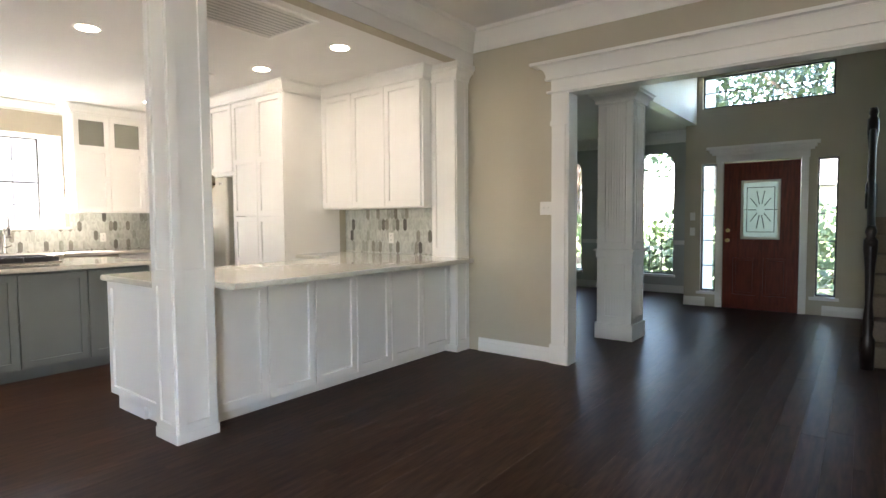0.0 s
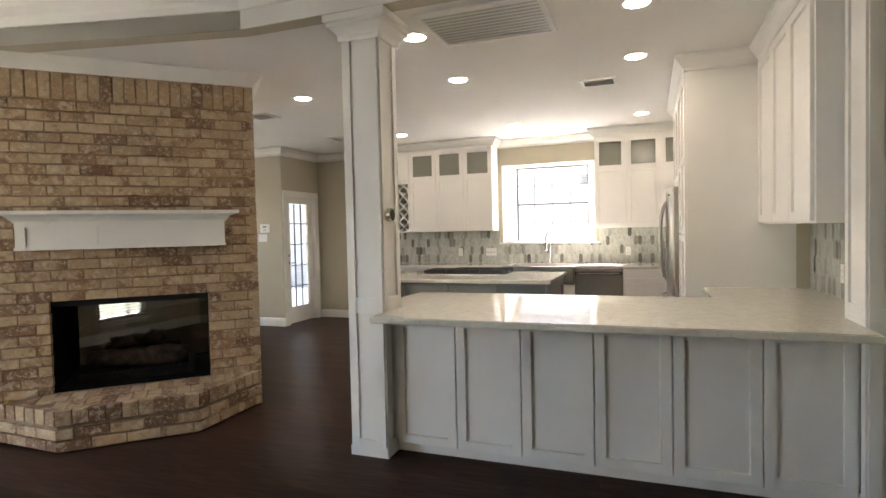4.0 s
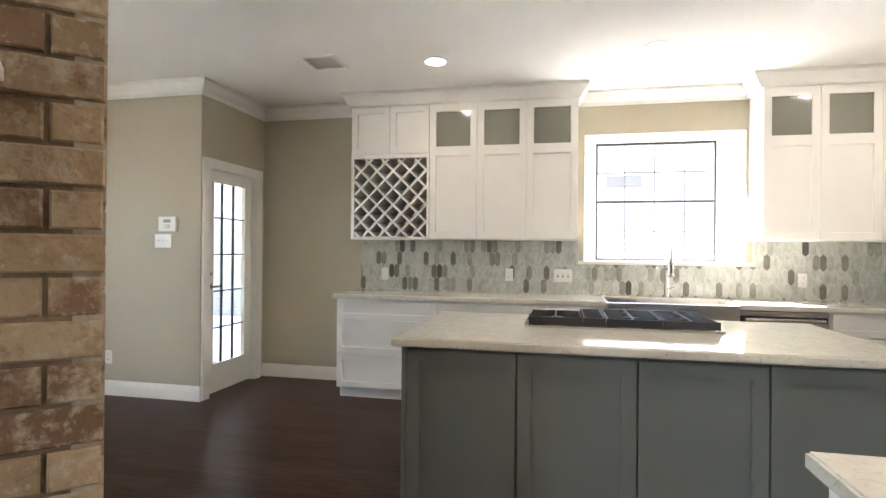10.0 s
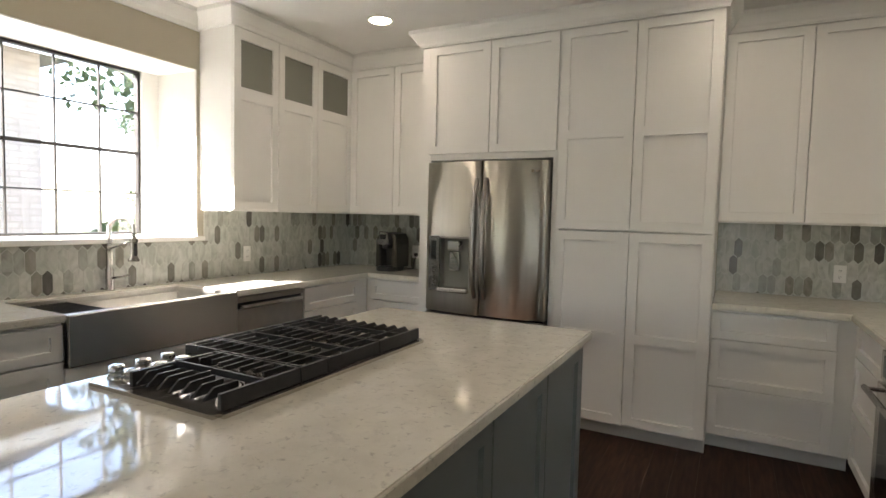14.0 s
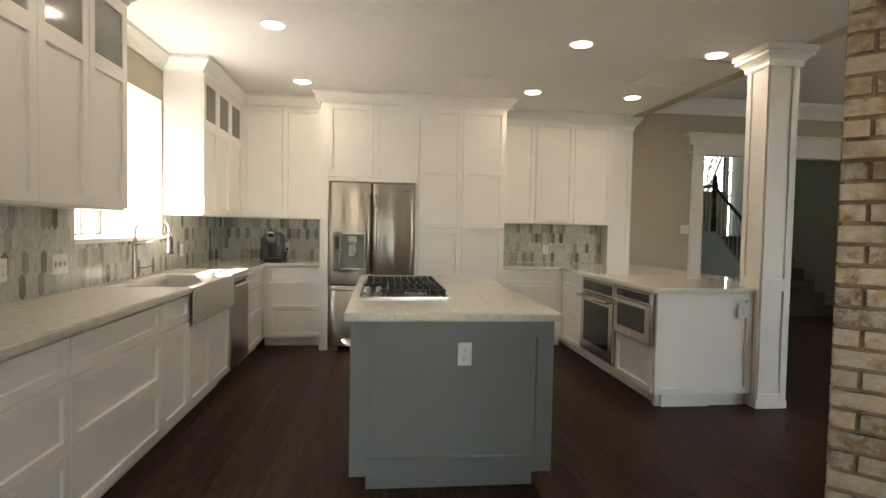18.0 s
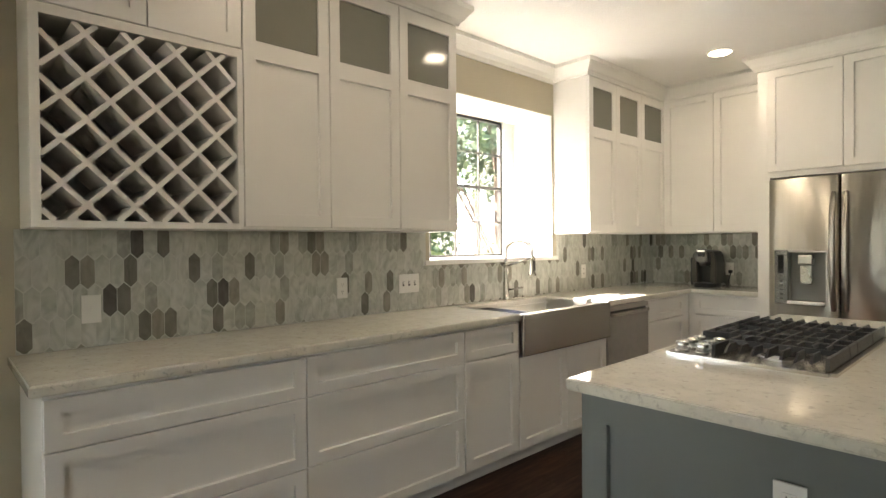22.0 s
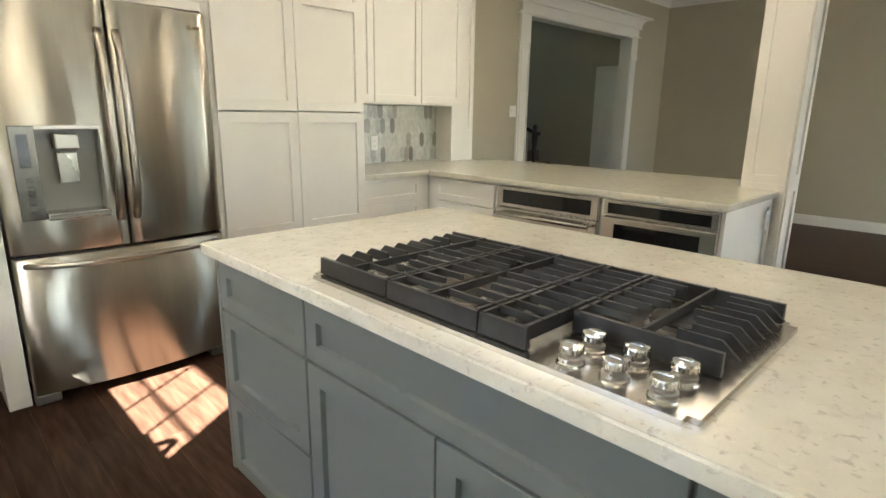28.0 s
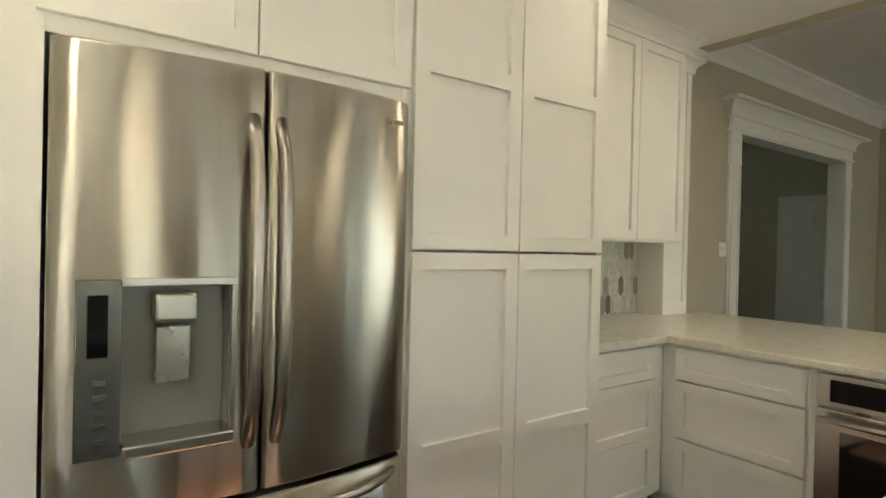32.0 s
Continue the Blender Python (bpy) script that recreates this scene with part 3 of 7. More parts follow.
# ---- column and pilaster ----
def panelled_post(name, x0, x1, y0, y1, z1, label, faces, foot=0.17, fluted=False, cap=True):
    th = thing(name, ((x0 + x1) / 2, (y0 + y1) / 2, 0), label, "column")
    part("shaft", boxes((x0, x1, y0, y1, 0, z1), bevel=0.002), M_TRIM, th)
    o, mid = (0.017, (0.86, 0.95)) if fluted else (0.0122, (0.95, 0.95))
    part("plinth", boxes((x0 - o, x1 + o, y0 - o, y1 + o, 0, foot), bevel=0.003 if fluted else 0.0005), M_TRIM, th)
    if fluted:
        part("middle_rail", boxes((x0 - 0.012, x1 + 0.012, y0 - 0.012, y1 + 0.012, 0.865, 0.935), (x0 - 0.03, x1 + 0.03, y0 - 0.03, y1 + 0.03, 0.935, 0.955), bevel=0.003), M_TRIM, th)
    for f in faces:
        w = (x1 - x0) if f in "SN" else (y1 - y0)
        cx, cy = {"S": (x0, y0), "N": (x1, y1), "E": (x1, y0), "W": (x0, y1)}[f]
        P = placer(f, cx, cy)
        for v0, v1 in ((foot, mid[0]), (mid[1], z1 - 0.1)):
            bm = bmesh.new()
            if fluted:
                a, c = v0 + 0.06, v1 - 0.06
                for q in ((0.07, 0.09, a, c), (w - 0.09, w - 0.07, a, c), (0.09, w - 0.09, a, a + 0.02), (0.09, w - 0.09, c - 0.02, c)):
                    fbox(bm, P, *q, 0, 0.012, 0.003)
                for k in range(6):
                    u = 0.10 + (w - 0.20) * (k + 0.5) / 6
                    fbox(bm, P, u - 0.009, u + 0.009, a + 0.03, c - 0.03, 0, 0.005, 0.002)
                part("fluted_panel", bm, M_TRIM, th)
                continue
            fbox(bm, P, 0.0, 0.05, v0, v1, 0, 0.012, 0.001)
            fbox(bm, P, w - 0.05, w, v0, v1, 0, 0.012, 0.001)
            fbox(bm, P, 0.05, w - 0.05, v0, v0 + 0.05, 0, 0.0117, 0.001)
            fbox(bm, P, 0.05, w - 0.05, v1 - 0.05, v1, 0, 0.0117, 0.001)
            part("panel_frame", bm, M_TRIM, th)
    if cap:
        bm = bmesh.new()
        q = 0.008
        sweep(bm, [(x0 - q, y0 - q, z1 - 0.152), (x1 + q, y0 - q, z1 - 0.152), (x1 + q, y1 + q, z1 - 0.152), (x0 - q, y1 + q, z1 - 0.152)],
              [(0, 0), (0.012, 0), (0.016, 0.012), (0.016, 0.03), (0.024, 0.046), (0.044, 0.066), (0.06, 0.076), (0.066, 0.078), (0.066, 0.098), (0.082, 0.108), (0.082, 0.15), (0, 0.15)], closed=True)
        part("capital", bm, M_TRIM, th)
    return th


panelled_post("column", -3.073, -2.842, 1.594, 1.830, ZK, "white square panelled wood column at the bar's end", "SNEW", foot=0.06)
panelled_post("pilaster", -3.14, -2.857, 4.305, 4.498, ZK, "white panelled pilaster where the bar meets the wall", "SE", foot=0.06)


# ---- kitchen cabinets ----
ZB, ZC = 0.875, 0.915        # cabinet top, counter top


def base_unit(face, x, y, w, depth, label, rows, material=M_CAB, kick=0.095, group="kitchen base cabinets"):
    """A base cabinet seen on its front; rows: (u0, u1, v0, v1, kind) as parts."""
    P = placer(face, x, y)
    mid = P(w / 2, 0, -depth / 2)
    th = thing("base_cabinet", (mid[0], mid[1], 0), label, "cabinet", group)
    part("body", carcass(P, 0.001, w - 0.001, kick, ZB, depth, rows) if rows else fbox(bmesh.new(), P, 0.001, w - 0.001, kick, ZB, -depth, -0.0005), material, th)
    bm = bmesh.new()
    fbox(bm, P, 0.001, w - 0.001, 0, kick, -depth, -0.07)
    part("toe_kick", bm, material, th)
    for u0, u1, v0, v1, kind in rows:
        part(kind, shaker(P, u0, u1, v0, v1, rail=0.05 if kind == "drawer_front" else 0.06), material, th)
    return th


def drawers3(w, g=0.003):
    return [(g, w - g, 0.698, 0.862, "drawer_front"), (g, w - g, 0.403, 0.694, "drawer_front"), (g, w - g, 0.105, 0.399, "drawer_front")]


XB = -7.20
def west_base(y0, y1, label, rows=None):
    w = y1 - y0
    return base_unit("E", XB, y0, w, 0.598, label, rows if rows is not None else drawers3(w))


west_base(-0.79, 0.10, "white shaker cabinet with three wide drawers")
west_base(0.10, 1.028, "white shaker cabinet with three wide drawers")
west_base(1.028, 1.48, "white shaker cabinet with a drawer over a door", [(0.004, 0.448, 0.70, 0.862, "drawer_front"), (0.004, 0.448, 0.105, 0.692, "door")])
P = placer("E", XB, 1.48)
sinkcab = thing("base_cabinet", (-7.5, 1.96, 0), "white shaker sink cabinet with two doors", "cabinet", "kitchen base cabinets")
bm = bmesh.new()
fbox(bm, P, 0.001, 0.963, 0.095, 0.62, -0.598, -0.0005)
part("body", bm, M_CAB, sinkcab)
part("toe_kick", fbox(bmesh.new(), P, 0.001, 0.963, 0, 0.095, -0.598, -0.07), M_CAB, sinkcab)
for a, b in ((0.004, 0.480), (0.484, 0.960)):
    part("door", shaker(P, a, b, 0.105, 0.655), M_CAB, sinkcab)
west_base(3.048, 3.85, "white shaker drawer cabinet in the corner", [(0.02, 0.66, 0.70, 0.862, "drawer_front"), (0.02, 0.66, 0.405, 0.692, "drawer_front"), (0.02, 0.66, 0.105, 0.397, "drawer_front")])
base_unit("S", -7.20, 3.85, 0.64, 0.55, "white shaker drawer cabinet beside the refrigerator", [(0.05, 0.636, 0.70, 0.862, "drawer_front"), (0.05, 0.636, 0.405, 0.692, "drawer_front"), (0.05, 0.636, 0.105, 0.397, "drawer_front")])
base_unit("S", -4.60, 3.81, 0.729, 0.69, "white shaker drawer cabinet beside the pantry", drawers3(0.64))
# peninsula, kitchen side: drawers, oven, microwave
base_unit("W", -3.87, 3.809, 0.679, 0.45, "white shaker drawer cabinet in the bar corner", [(0.08, 0.675, 0.70, 0.862, "drawer_front"), (0.08, 0.675, 0.405, 0.692, "drawer_front"), (0.08, 0.675, 0.105, 0.397, "drawer_front")], group="bar cabinets")
base_unit("W", -3.87, 3.13, 0.82, 0.45, "white cabinet carcass holding the built-in oven", [], group="bar cabinets")
base_unit("W", -3.87, 2.31, 0.645, 0.45, "white cabinet holding the microwave over a deep drawer", [(0.012, 0.642, 0.105, 0.455, "drawer_front")], group="bar cabinets")
pen = thing("bar_panelling", (-3.1, 2.9, 0), "white panelled bar front and end below the stone top", "bar panelling")
part("end_panel", shaker(placer("S", -3.87, 1.664), 0.0, 0.78, 0.10, ZB, rail=0.05), M_CAB, pen)
part("toe_kick", boxes((-3.795, -2.99, 1.735, 4.30, 0, 0.095), (-3.84, -3.105, 1.69, 1.7345, 0, 0.095)), M_CAB, pen)
part("core", boxes((-3.41, -2.945, 1.665, 4.304, 0.096, ZB)), M_CAB, pen)
PE = placer("E", -2.945, 1.862)
edges = [0.0, 0.40, 0.80, 1.21, 1.61, 2.03, 2.43]
for a, b in zip(edges, edges[1:]):
    part("front_panel", shaker(PE, a + 0.003, b - 0.003, 0.075, 0.868, rail=0.055), M_CAB, pen)

# ---- counters ----
def slab(bm, pts, z0, z1, bevel=0.006):
    sub = prism(bmesh.new(), pts, z0, z1)
    bmesh.ops.recalc_face_normals(sub, faces=sub.faces)
    bmesh.ops.bevel(sub, geom=[e for e in sub.edges if abs(e.verts[0].co.z - e.verts[1].co.z) < 1e-6], offset=bevel, segments=3, affect="EDGES")
    return merge(bm, sub)


bm = bmesh.new()
slab(bm, [(XW + 0.001, -0.825), (-7.165, -0.825), (-7.165, 1.483), (-7.70, 1.483), (-7.70, 2.442), (-7.165, 2.442), (-7.165, 3.815), (-6.575, 3.815), (-6.575, 4.399), (XW + 0.001, 4.399)], ZB + 0.001, ZC)
tagged(part("countertop", bm, M_QUARTZ), "cream speckled quartz counter with a sink cut-out", "countertop")
bm = bmesh.new()
slab(bm, [(-4.598, 3.765), (-3.912, 3.765), (-3.912, 1.62), (-3.0865, 1.62), (-3.0865, 1.8435), (-2.63, 1.8435), (-2.65, 4.300), (-3.145, 4.300), (-3.145, 4.499), (-4.598, 4.499)], ZB + 0.001, ZC)
tagged(part("countertop", bm, M_QUARTZ), "cream quartz bar top wrapping round the column", "countertop")

# ---- upper cabinets ----
ZU, ZT = 1.40, 2.625
def upper_unit(face, x, y, w, depth, label, doors, z0=ZU, z1=ZT, glazed=False, fronts=None):
    P = placer(face, x, y)
    mid = P(w / 2, 0, -depth / 2)
    th = thing("wall_cabinet", (mid[0], mid[1], z0), label, "cabinet", "kitchen wall cabinets")
    part("body", carcass(P, 0.0005, w - 0.0005, z0, z1, depth, [(a, b, z0 + 0.012, z1 - 0.008) for a, b in doors]), M_CAB, th)
    for u0, u1 in doors:
        if not glazed:
            part("door", shaker(P, u0, u1, z0 + 0.012, z1 - 0.008), M_CAB, th)
            continue
        d = part("door", glazed_door(P, u0, u1, z0 + 0.012, z1 - 0.008), M_CAB, th)
        part("frosted_pane", fbox(bmesh.new(), P, u0 + 0.0605, u1 - 0.0605, 2.2355, 2.5415, 0.0112, 0.0135), M_FROST, d, "grey frosted glass pane")
    return th


def glazed_door(P, u0, u1, v0, v1, r=0.057):
    return framed(P, [u0, u0 + r, u1 - r, u1], [v0, v0 + r, 2.15, 2.232, 2.545, v1], {(1, 1), (1, 3)})


XU = -7.485
upper_unit("E", XU, -0.034, 1.30, 0.313, "white cabinet with three tall doors and frosted panes", [(0.004, 0.431), (0.435, 0.864), (0.868, 1.296)], glazed=True)
upper_unit("E", XU, 2.69, 1.28, 0.313, "white cabinet with three tall doors and frosted panes", [(0.004, 0.405), (0.409, 0.828), (0.832, 1.275)], glazed=True)
upper_unit("S", -7.484, 3.97, 0.92, 0.428, "white corner cabinet with two plain doors", [(0.02, 0.455), (0.459, 0.885)])
upper_unit("S", -4.598, 4.17, 1.456, 0.328, "white cabinet with three shaker doors over the bar", [(0.004, 0.478), (0.482, 0.957), (0.961, 1.43)])
# wine rack unit
P = placer("E", XU, -0.78)
wine = thing("wine_rack_cabinet", (-7.64, -0.41, ZU), "white cabinet with a diagonal lattice wine rack", "wine rack")
for nm, r in (("bottom_board", (0, 0.745, 1.40, 1.42, -0.313, 0.0)), ("cupboard", (0, 0.745, 2.168, 2.625, -0.313, -0.0005)), ("side_board", (0, 0.02, 1.42, 2.168, -0.313, 0)), ("side_board", (0.725, 0.745, 1.42, 2.168, -0.313, 0)), ("back_board", (0.02, 0.725, 1.42, 2.168, -0.313, -0.30))):
    part(nm, fbox(bmesh.new(), P, *r), M_CAB, wine)
bm = bmesh.new()
for r in ((0, 0.745, 1.40, 1.425, 0, 0.02), (0, 0.745, 2.142, 2.178, 0, 0.02), (0, 0.03, 1.425, 2.142, 0, 0.02), (0.722, 0.745, 1.425, 2.142, 0, 0.02)):
    fbox(bm, P, *r, bevel=0.001)
part("face_frame", bm, M_CAB, wine)
for a, b in ((0.004, 0.3705), (0.3745, 0.741)):
    part("door", shaker(P, a, b, 2.182, 2.615), M_CAB, wine)


def lattice_slat(u, v, up, n=6):
    """One diagonal board of the lattice, cut to the rack's opening."""
    u0, u1, v0, v1 = 0.03, 0.722, 1.425, 2.142
    lo, hi = -9.0, 9.0
    for p, d, a, b in ((u, 1, u0, u1), (v, 1 if up else -1, v0, v1)):
        t0, t1 = (a - p) / d, (b - p) / d
        lo, hi = max(lo, min(t0, t1)), min(hi, max(t0, t1))
    if hi - lo < 0.03:
        return None
    s = 1 if up else -1
    h = 0.0065
    bm = bmesh.new()
    vs = []
    for w in (-0.295, 0.006 if up else 0.0045):
        for t, k in ((lo, 1), (hi, 1), (hi, -1), (lo, -1)):
            vs.append(bm.verts.new(P(u + t - s * h * k, v + s * t + h * k, w)))
    for f in ((3, 2, 1, 0), (4, 5, 6, 7), (0, 1, 5, 4), (1, 2, 6, 5), (2, 3, 7, 6), (3, 0, 4, 7)):
        bm.faces.new([vs[i] for i in f])
    return bm


for k in range(-6, 10):
    for up in (True, False):
        bm = lattice_slat(0.3725, (1.5295 if up else 1.4345) + k * 0.156, up)
        if bm:
            part("lattice_slat", bm, M_CAB, wine)

# crown over the cabinets
bm = bmesh.new()
zc = ZK - 0.118
CABCROWN2 = [(-0.01, 0), (0.02, 0), (0.022, 0.014), (0.030, 0.026), (0.040, 0.034), (0.062, 0.066), (0.076, 0.082), (0.085, 0.090), (0.085, 0.117), (-0.01, 0.117)]
sweep(bm, [(XW + 0.001, -0.78, zc), (XU, -0.78, zc), (XU, 1.266, zc), (XW + 0.001, 1.266, zc)], CABCROWN2)
tagged(part("cabinet_crown", bm, M_CAB), "white crown moulding over the wine rack cabinets", "crown moulding", kind="structure")
bm = bmesh.new()
sweep(bm, [(XW + 0.001, 2.69, zc), (XU, 2.69, zc), (XU, 3.97, zc), (-6.58, 3.97, zc), (-6.58, 3.655, zc), (-4.60, 3.655, zc), (-4.60, 4.17, zc), (-3.142, 4.17, zc), (-3.142, 4.31, zc)], CABCROWN2)
tagged(part("cabinet_crown", bm, M_CAB), "white crown moulding over the refrigerator wall cabinets", "crown moulding", kind="structure")

# ---- refrigerator surround and pantry ----
YF = 3.655
th = thing("refrigerator_cabinet", (-6.07, 4.0, 0), "white cabinet over the refrigerator with side panels", "cabinet")
part("side_panel", boxes((-6.585, -6.499, YF, 4.399, 0, 2.625)), M_CAB, th)
part("side_panel", boxes((-5.579, -5.545, YF, 4.399, 0, 2.625)), M_CAB, th)
P = placer("S", -6.515, YF)
part("body", carcass(P, 0.016, 0.936, 1.805, 2.625, 0.744, [(0.016, 0.936, 1.848, 2.615)]), M_CAB, th)
for a, b in ((0.0, 0.477), (0.481, 0.960)):
    part("door", shaker(P, a, b, 1.848, 2.615), M_CAB, th)
th = thing("pantry_cabinet", (-5.07, 4.0, 0), "tall white shaker pantry with four doors", "cabinet")
part("toe_kick", boxes((-5.544, -4.60, YF + 0.07, 4.399, 0, 0.095)), M_CAB, th)
P = placer("S", -5.544, YF)
part("body", carcass(P, 0, 0.944, 0.095, 2.625, 0.744, [(0.004, 0.94, 0.105, 2.615)]), M_CAB, th)
for a, b in ((0.004, 0.468), (0.472, 0.94)):
    part("door", shaker(P, a, b, 1.334, 2.615, mids=(1.945,)), M_CAB, th)
    part("door", shaker(P, a, b, 0.105, 1.326, mids=(0.66,)), M_CAB, th)

# ---- island ----
IX0, IX1, IY0, IY1 = -6.113, -5.028, 0.398, 2.490
isl = thing("kitchen_island", (-5.55, 1.47, 0), "blue-grey painted shaker island with drawers and doors", "kitchen island")
part("body", boxes((IX0 + 0.05, IX1 - 0.05, IY0 + 0.06, IY1 - 0.05, 0.095, ZB)), M_ISLE, isl)
part("toe_kick", boxes((IX0 + 0.11, IX1 - 0.11, IY0 + 0.11, IY1 - 0.11, 0, 0.0945)), M_ISLE, isl)
PW = placer("W", IX0 + 0.05, IY1 - 0.05)
LW = IY1 - IY0 - 0.11
part("drawer_front", shaker(PW, 0.004, 0.52, 0.70, 0.862, rail=0.05), M_ISLE, isl)
part("drawer_front", shaker(PW, 0.004, 0.52, 0.405, 0.692, rail=0.05), M_ISLE, isl)
part("drawer_front", shaker(PW, 0.004, 0.52, 0.105, 0.397, rail=0.05), M_ISLE, isl)
part("drawer_front", shaker(PW, 0.528, 1.50, 0.70, 0.862, rail=0.05), M_ISLE, isl)
part("door", shaker(PW, 0.528, 1.012, 0.105, 0.692), M_ISLE, isl)
part("door", shaker(PW, 1.016, 1.50, 0.105, 0.692), M_ISLE, isl)
part("drawer_front", shaker(PW, 1.508, LW - 0.004, 0.70, 0.862, rail=0.05), M_ISLE, isl)
part("drawer_front", shaker(PW, 1.508, LW - 0.004, 0.405, 0.692, rail=0.05), M_ISLE, isl)
part("drawer_front", shaker(PW, 1.508, LW - 0.004, 0.105, 0.397, rail=0.05), M_ISLE, isl)
PEI = placer("E", IX1 - 0.05, IY0 + 0.06)
for k in range(4):
    part("door", shaker(PEI, k * LW / 4 + 0.004, (k + 1) * LW / 4 - 0.004, 0.105, 0.862), M_ISLE, isl)
part("end_panel", shaker(placer("S", IX0 + 0.03, IY0 + 0.06), 0, IX1 - IX0 - 0.06, 0.097, 0.872, rail=0.085), M_ISLE, isl)
part("end_panel", shaker(placer("N", IX1 - 0.03, IY1 - 0.05), 0, IX1 - IX0 - 0.06, 0.097, 0.872, rail=0.085), M_ISLE, isl)
bm = bmesh.new()
slab(bm, [(IX0, IY0), (IX1, IY0), (IX1, IY1), (IX0, IY1)], ZB + 0.001, ZC)
tagged(part("island_countertop", bm, M_QUARTZ), "cream quartz island top with grey flecks", "countertop")

# ---- fireplace ----
FL = Vector((-2.247, -0.985))
FD = Vector((-0.70, 0.714))
FN = Vector((0.714, 0.70))
FW, FT, FZ = 1.835, 1.0, 2.612


def FP(s, n):
    p = FL + FD * s + FN * n
    return (p.x, p.y)


def fprism(bm, s0, s1, n0, n1, z0, z1):
    return prism(bm, [FP(s0, n0), FP(s1, n0), FP(s1, n1), FP(s0, n1)], z0, z1)


def piece(name, mesh, m, parent):
    ob = new(name, mesh)
    ob.parent = parent
    ob.matrix_parent_inverse = Matrix.Translation(-Vector(parent.location))
    ob.matrix_basis = m
    return ob


fire = thing("fireplace", (*FP(0.9, -0.5), 0), "see-through tan brick fireplace with a raised brick hearth", "fireplace")
S0, S1, Z0, Z1 = 0.392, 1.448, 0.283, 0.953
PITCH, BLEN, JOINT = 0.077, 0.197, 0.009
for nm, a, b, lo, hi in (("mortar_pier", 0.012, S0 - 0.01, 0, FZ), ("mortar_pier", S1 + 0.01, FW - 0.012, 0, FZ), ("mortar_base", S0 - 0.009, S1 + 0.009, 0, Z0 - 0.01), ("mortar_breast", S0 - 0.009, S1 + 0.009, Z1 + 0.01, FZ)):
    part(nm, fprism(bmesh.new(), a, b, -FT + 0.012, -0.006, lo, hi), M_MORTAR, fire)
part("hearth_core", prism(bmesh.new(), [FP(0.03, -0.011), FP(0.507, 0.481), FP(1.356, 0.481), FP(1.80, -0.011)], 0, Z0 - 0.014), M_MORTAR, fire)
BRICKS = {}
rnd = random.Random(7)


def brick_mesh(length, height=PITCH - JOINT, depth=0.05):
    """A brick with slightly worn edges, cached by its size."""
    key = (round(length, 2), round(height, 3), round(depth, 2))
    if key not in BRICKS:
        bm = bmesh.new()
        l, d, h = key[0] / 2, key[2] / 2, key[1] / 2
        c = 0.004
        ring0 = [bm.verts.new((sx * l, -d, sz * h)) for sx, sz in ((-1, -1), (1, -1), (1, 1), (-1, 1))]
        ring1 = [bm.verts.new((sx * l, d - c, sz * h)) for sx, sz in ((-1, -1), (1, -1), (1, 1), (-1, 1))]
        ring2 = [bm.verts.new((sx * (l - c), d, sz * (h - c))) for sx, sz in ((-1, -1), (1, -1), (1, 1), (-1, 1))]
        for a, b in ((ring0, ring1), (ring1, ring2)):
            for i in range(4):
                bm.faces.new((a[i], a[(i + 1) % 4], b[(i + 1) % 4], b[i]))
        bm.faces.new(ring2)
        bm.faces.new(ring0[::-1])
        bmesh.ops.recalc_face_normals(bm, faces=bm.faces)
        me = bpy.data.meshes.new("brick")
        bm.to_mesh(me)
        bm.free()
        me.materials.append(M_BRICK)
        BRICKS[key] = me
    return BRICKS[key]


def course(a, b, shift):
    """Bricks of a running bond between a and b."""
    out, s = [], shift - BLEN - JOINT
    while s < b:
        lo, hi = max(s, a), min(s + BLEN, b)
        if hi - lo > 0.03:
            out.append((lo, hi))
        s += BLEN + JOINT
    return out


def front_rows():
    z = 0.262
    k = 0
    while z < 2.38:
        mid = z + (PITCH - JOINT) / 2
        shift = 0.0 if k % 2 else (BLEN + JOINT) / 2
        spans = [(0.0, FW)] if mid > Z1 else [(0.0, S0), (S1, FW)]
        for a, b in spans:
            for lo, hi in course(a, b, shift):
                yield lo, hi, mid, PITCH - JOINT
        z += PITCH
        k += 1
    s = 0.0
    while s < FW - 0.03:
        yield s, min(s + 0.066, FW), 2.52, 0.194
        s += 0.077


for lo, hi, mid, h in front_rows():
    x, y = FP((lo + hi) / 2, -0.022 + rnd.uniform(-0.002, 0.003))
    m = Matrix.Translation((x, y, mid)) @ Matrix.Rotation(math.atan2(FN.y, FN.x) - math.pi / 2, 4, "Z") @ Matrix.Rotation(rnd.uniform(-0.012, 0.012), 4, "Y")
    piece("brick", brick_mesh(hi - lo, h), m, fire)


def joined_brick(bm, p, ang, length, height, depth=0.05, tilt=0.0):
    sub = bmesh.new()
    l, d, h, c = length / 2, depth / 2, height / 2, 0.004
    box(sub, -l, l, -d, d, -h, h)
    m = Matrix.Translation(p) @ Matrix.Rotation(ang, 4, "Z") @ Matrix.Rotation(tilt, 4, "X")
    for v in sub.verts:
        if v.co.y > 0:
            v.co.x *= (l - c) / l
            v.co.z *= (h - c) / h
        v.co = m @ v.co
    merge(bm, sub)


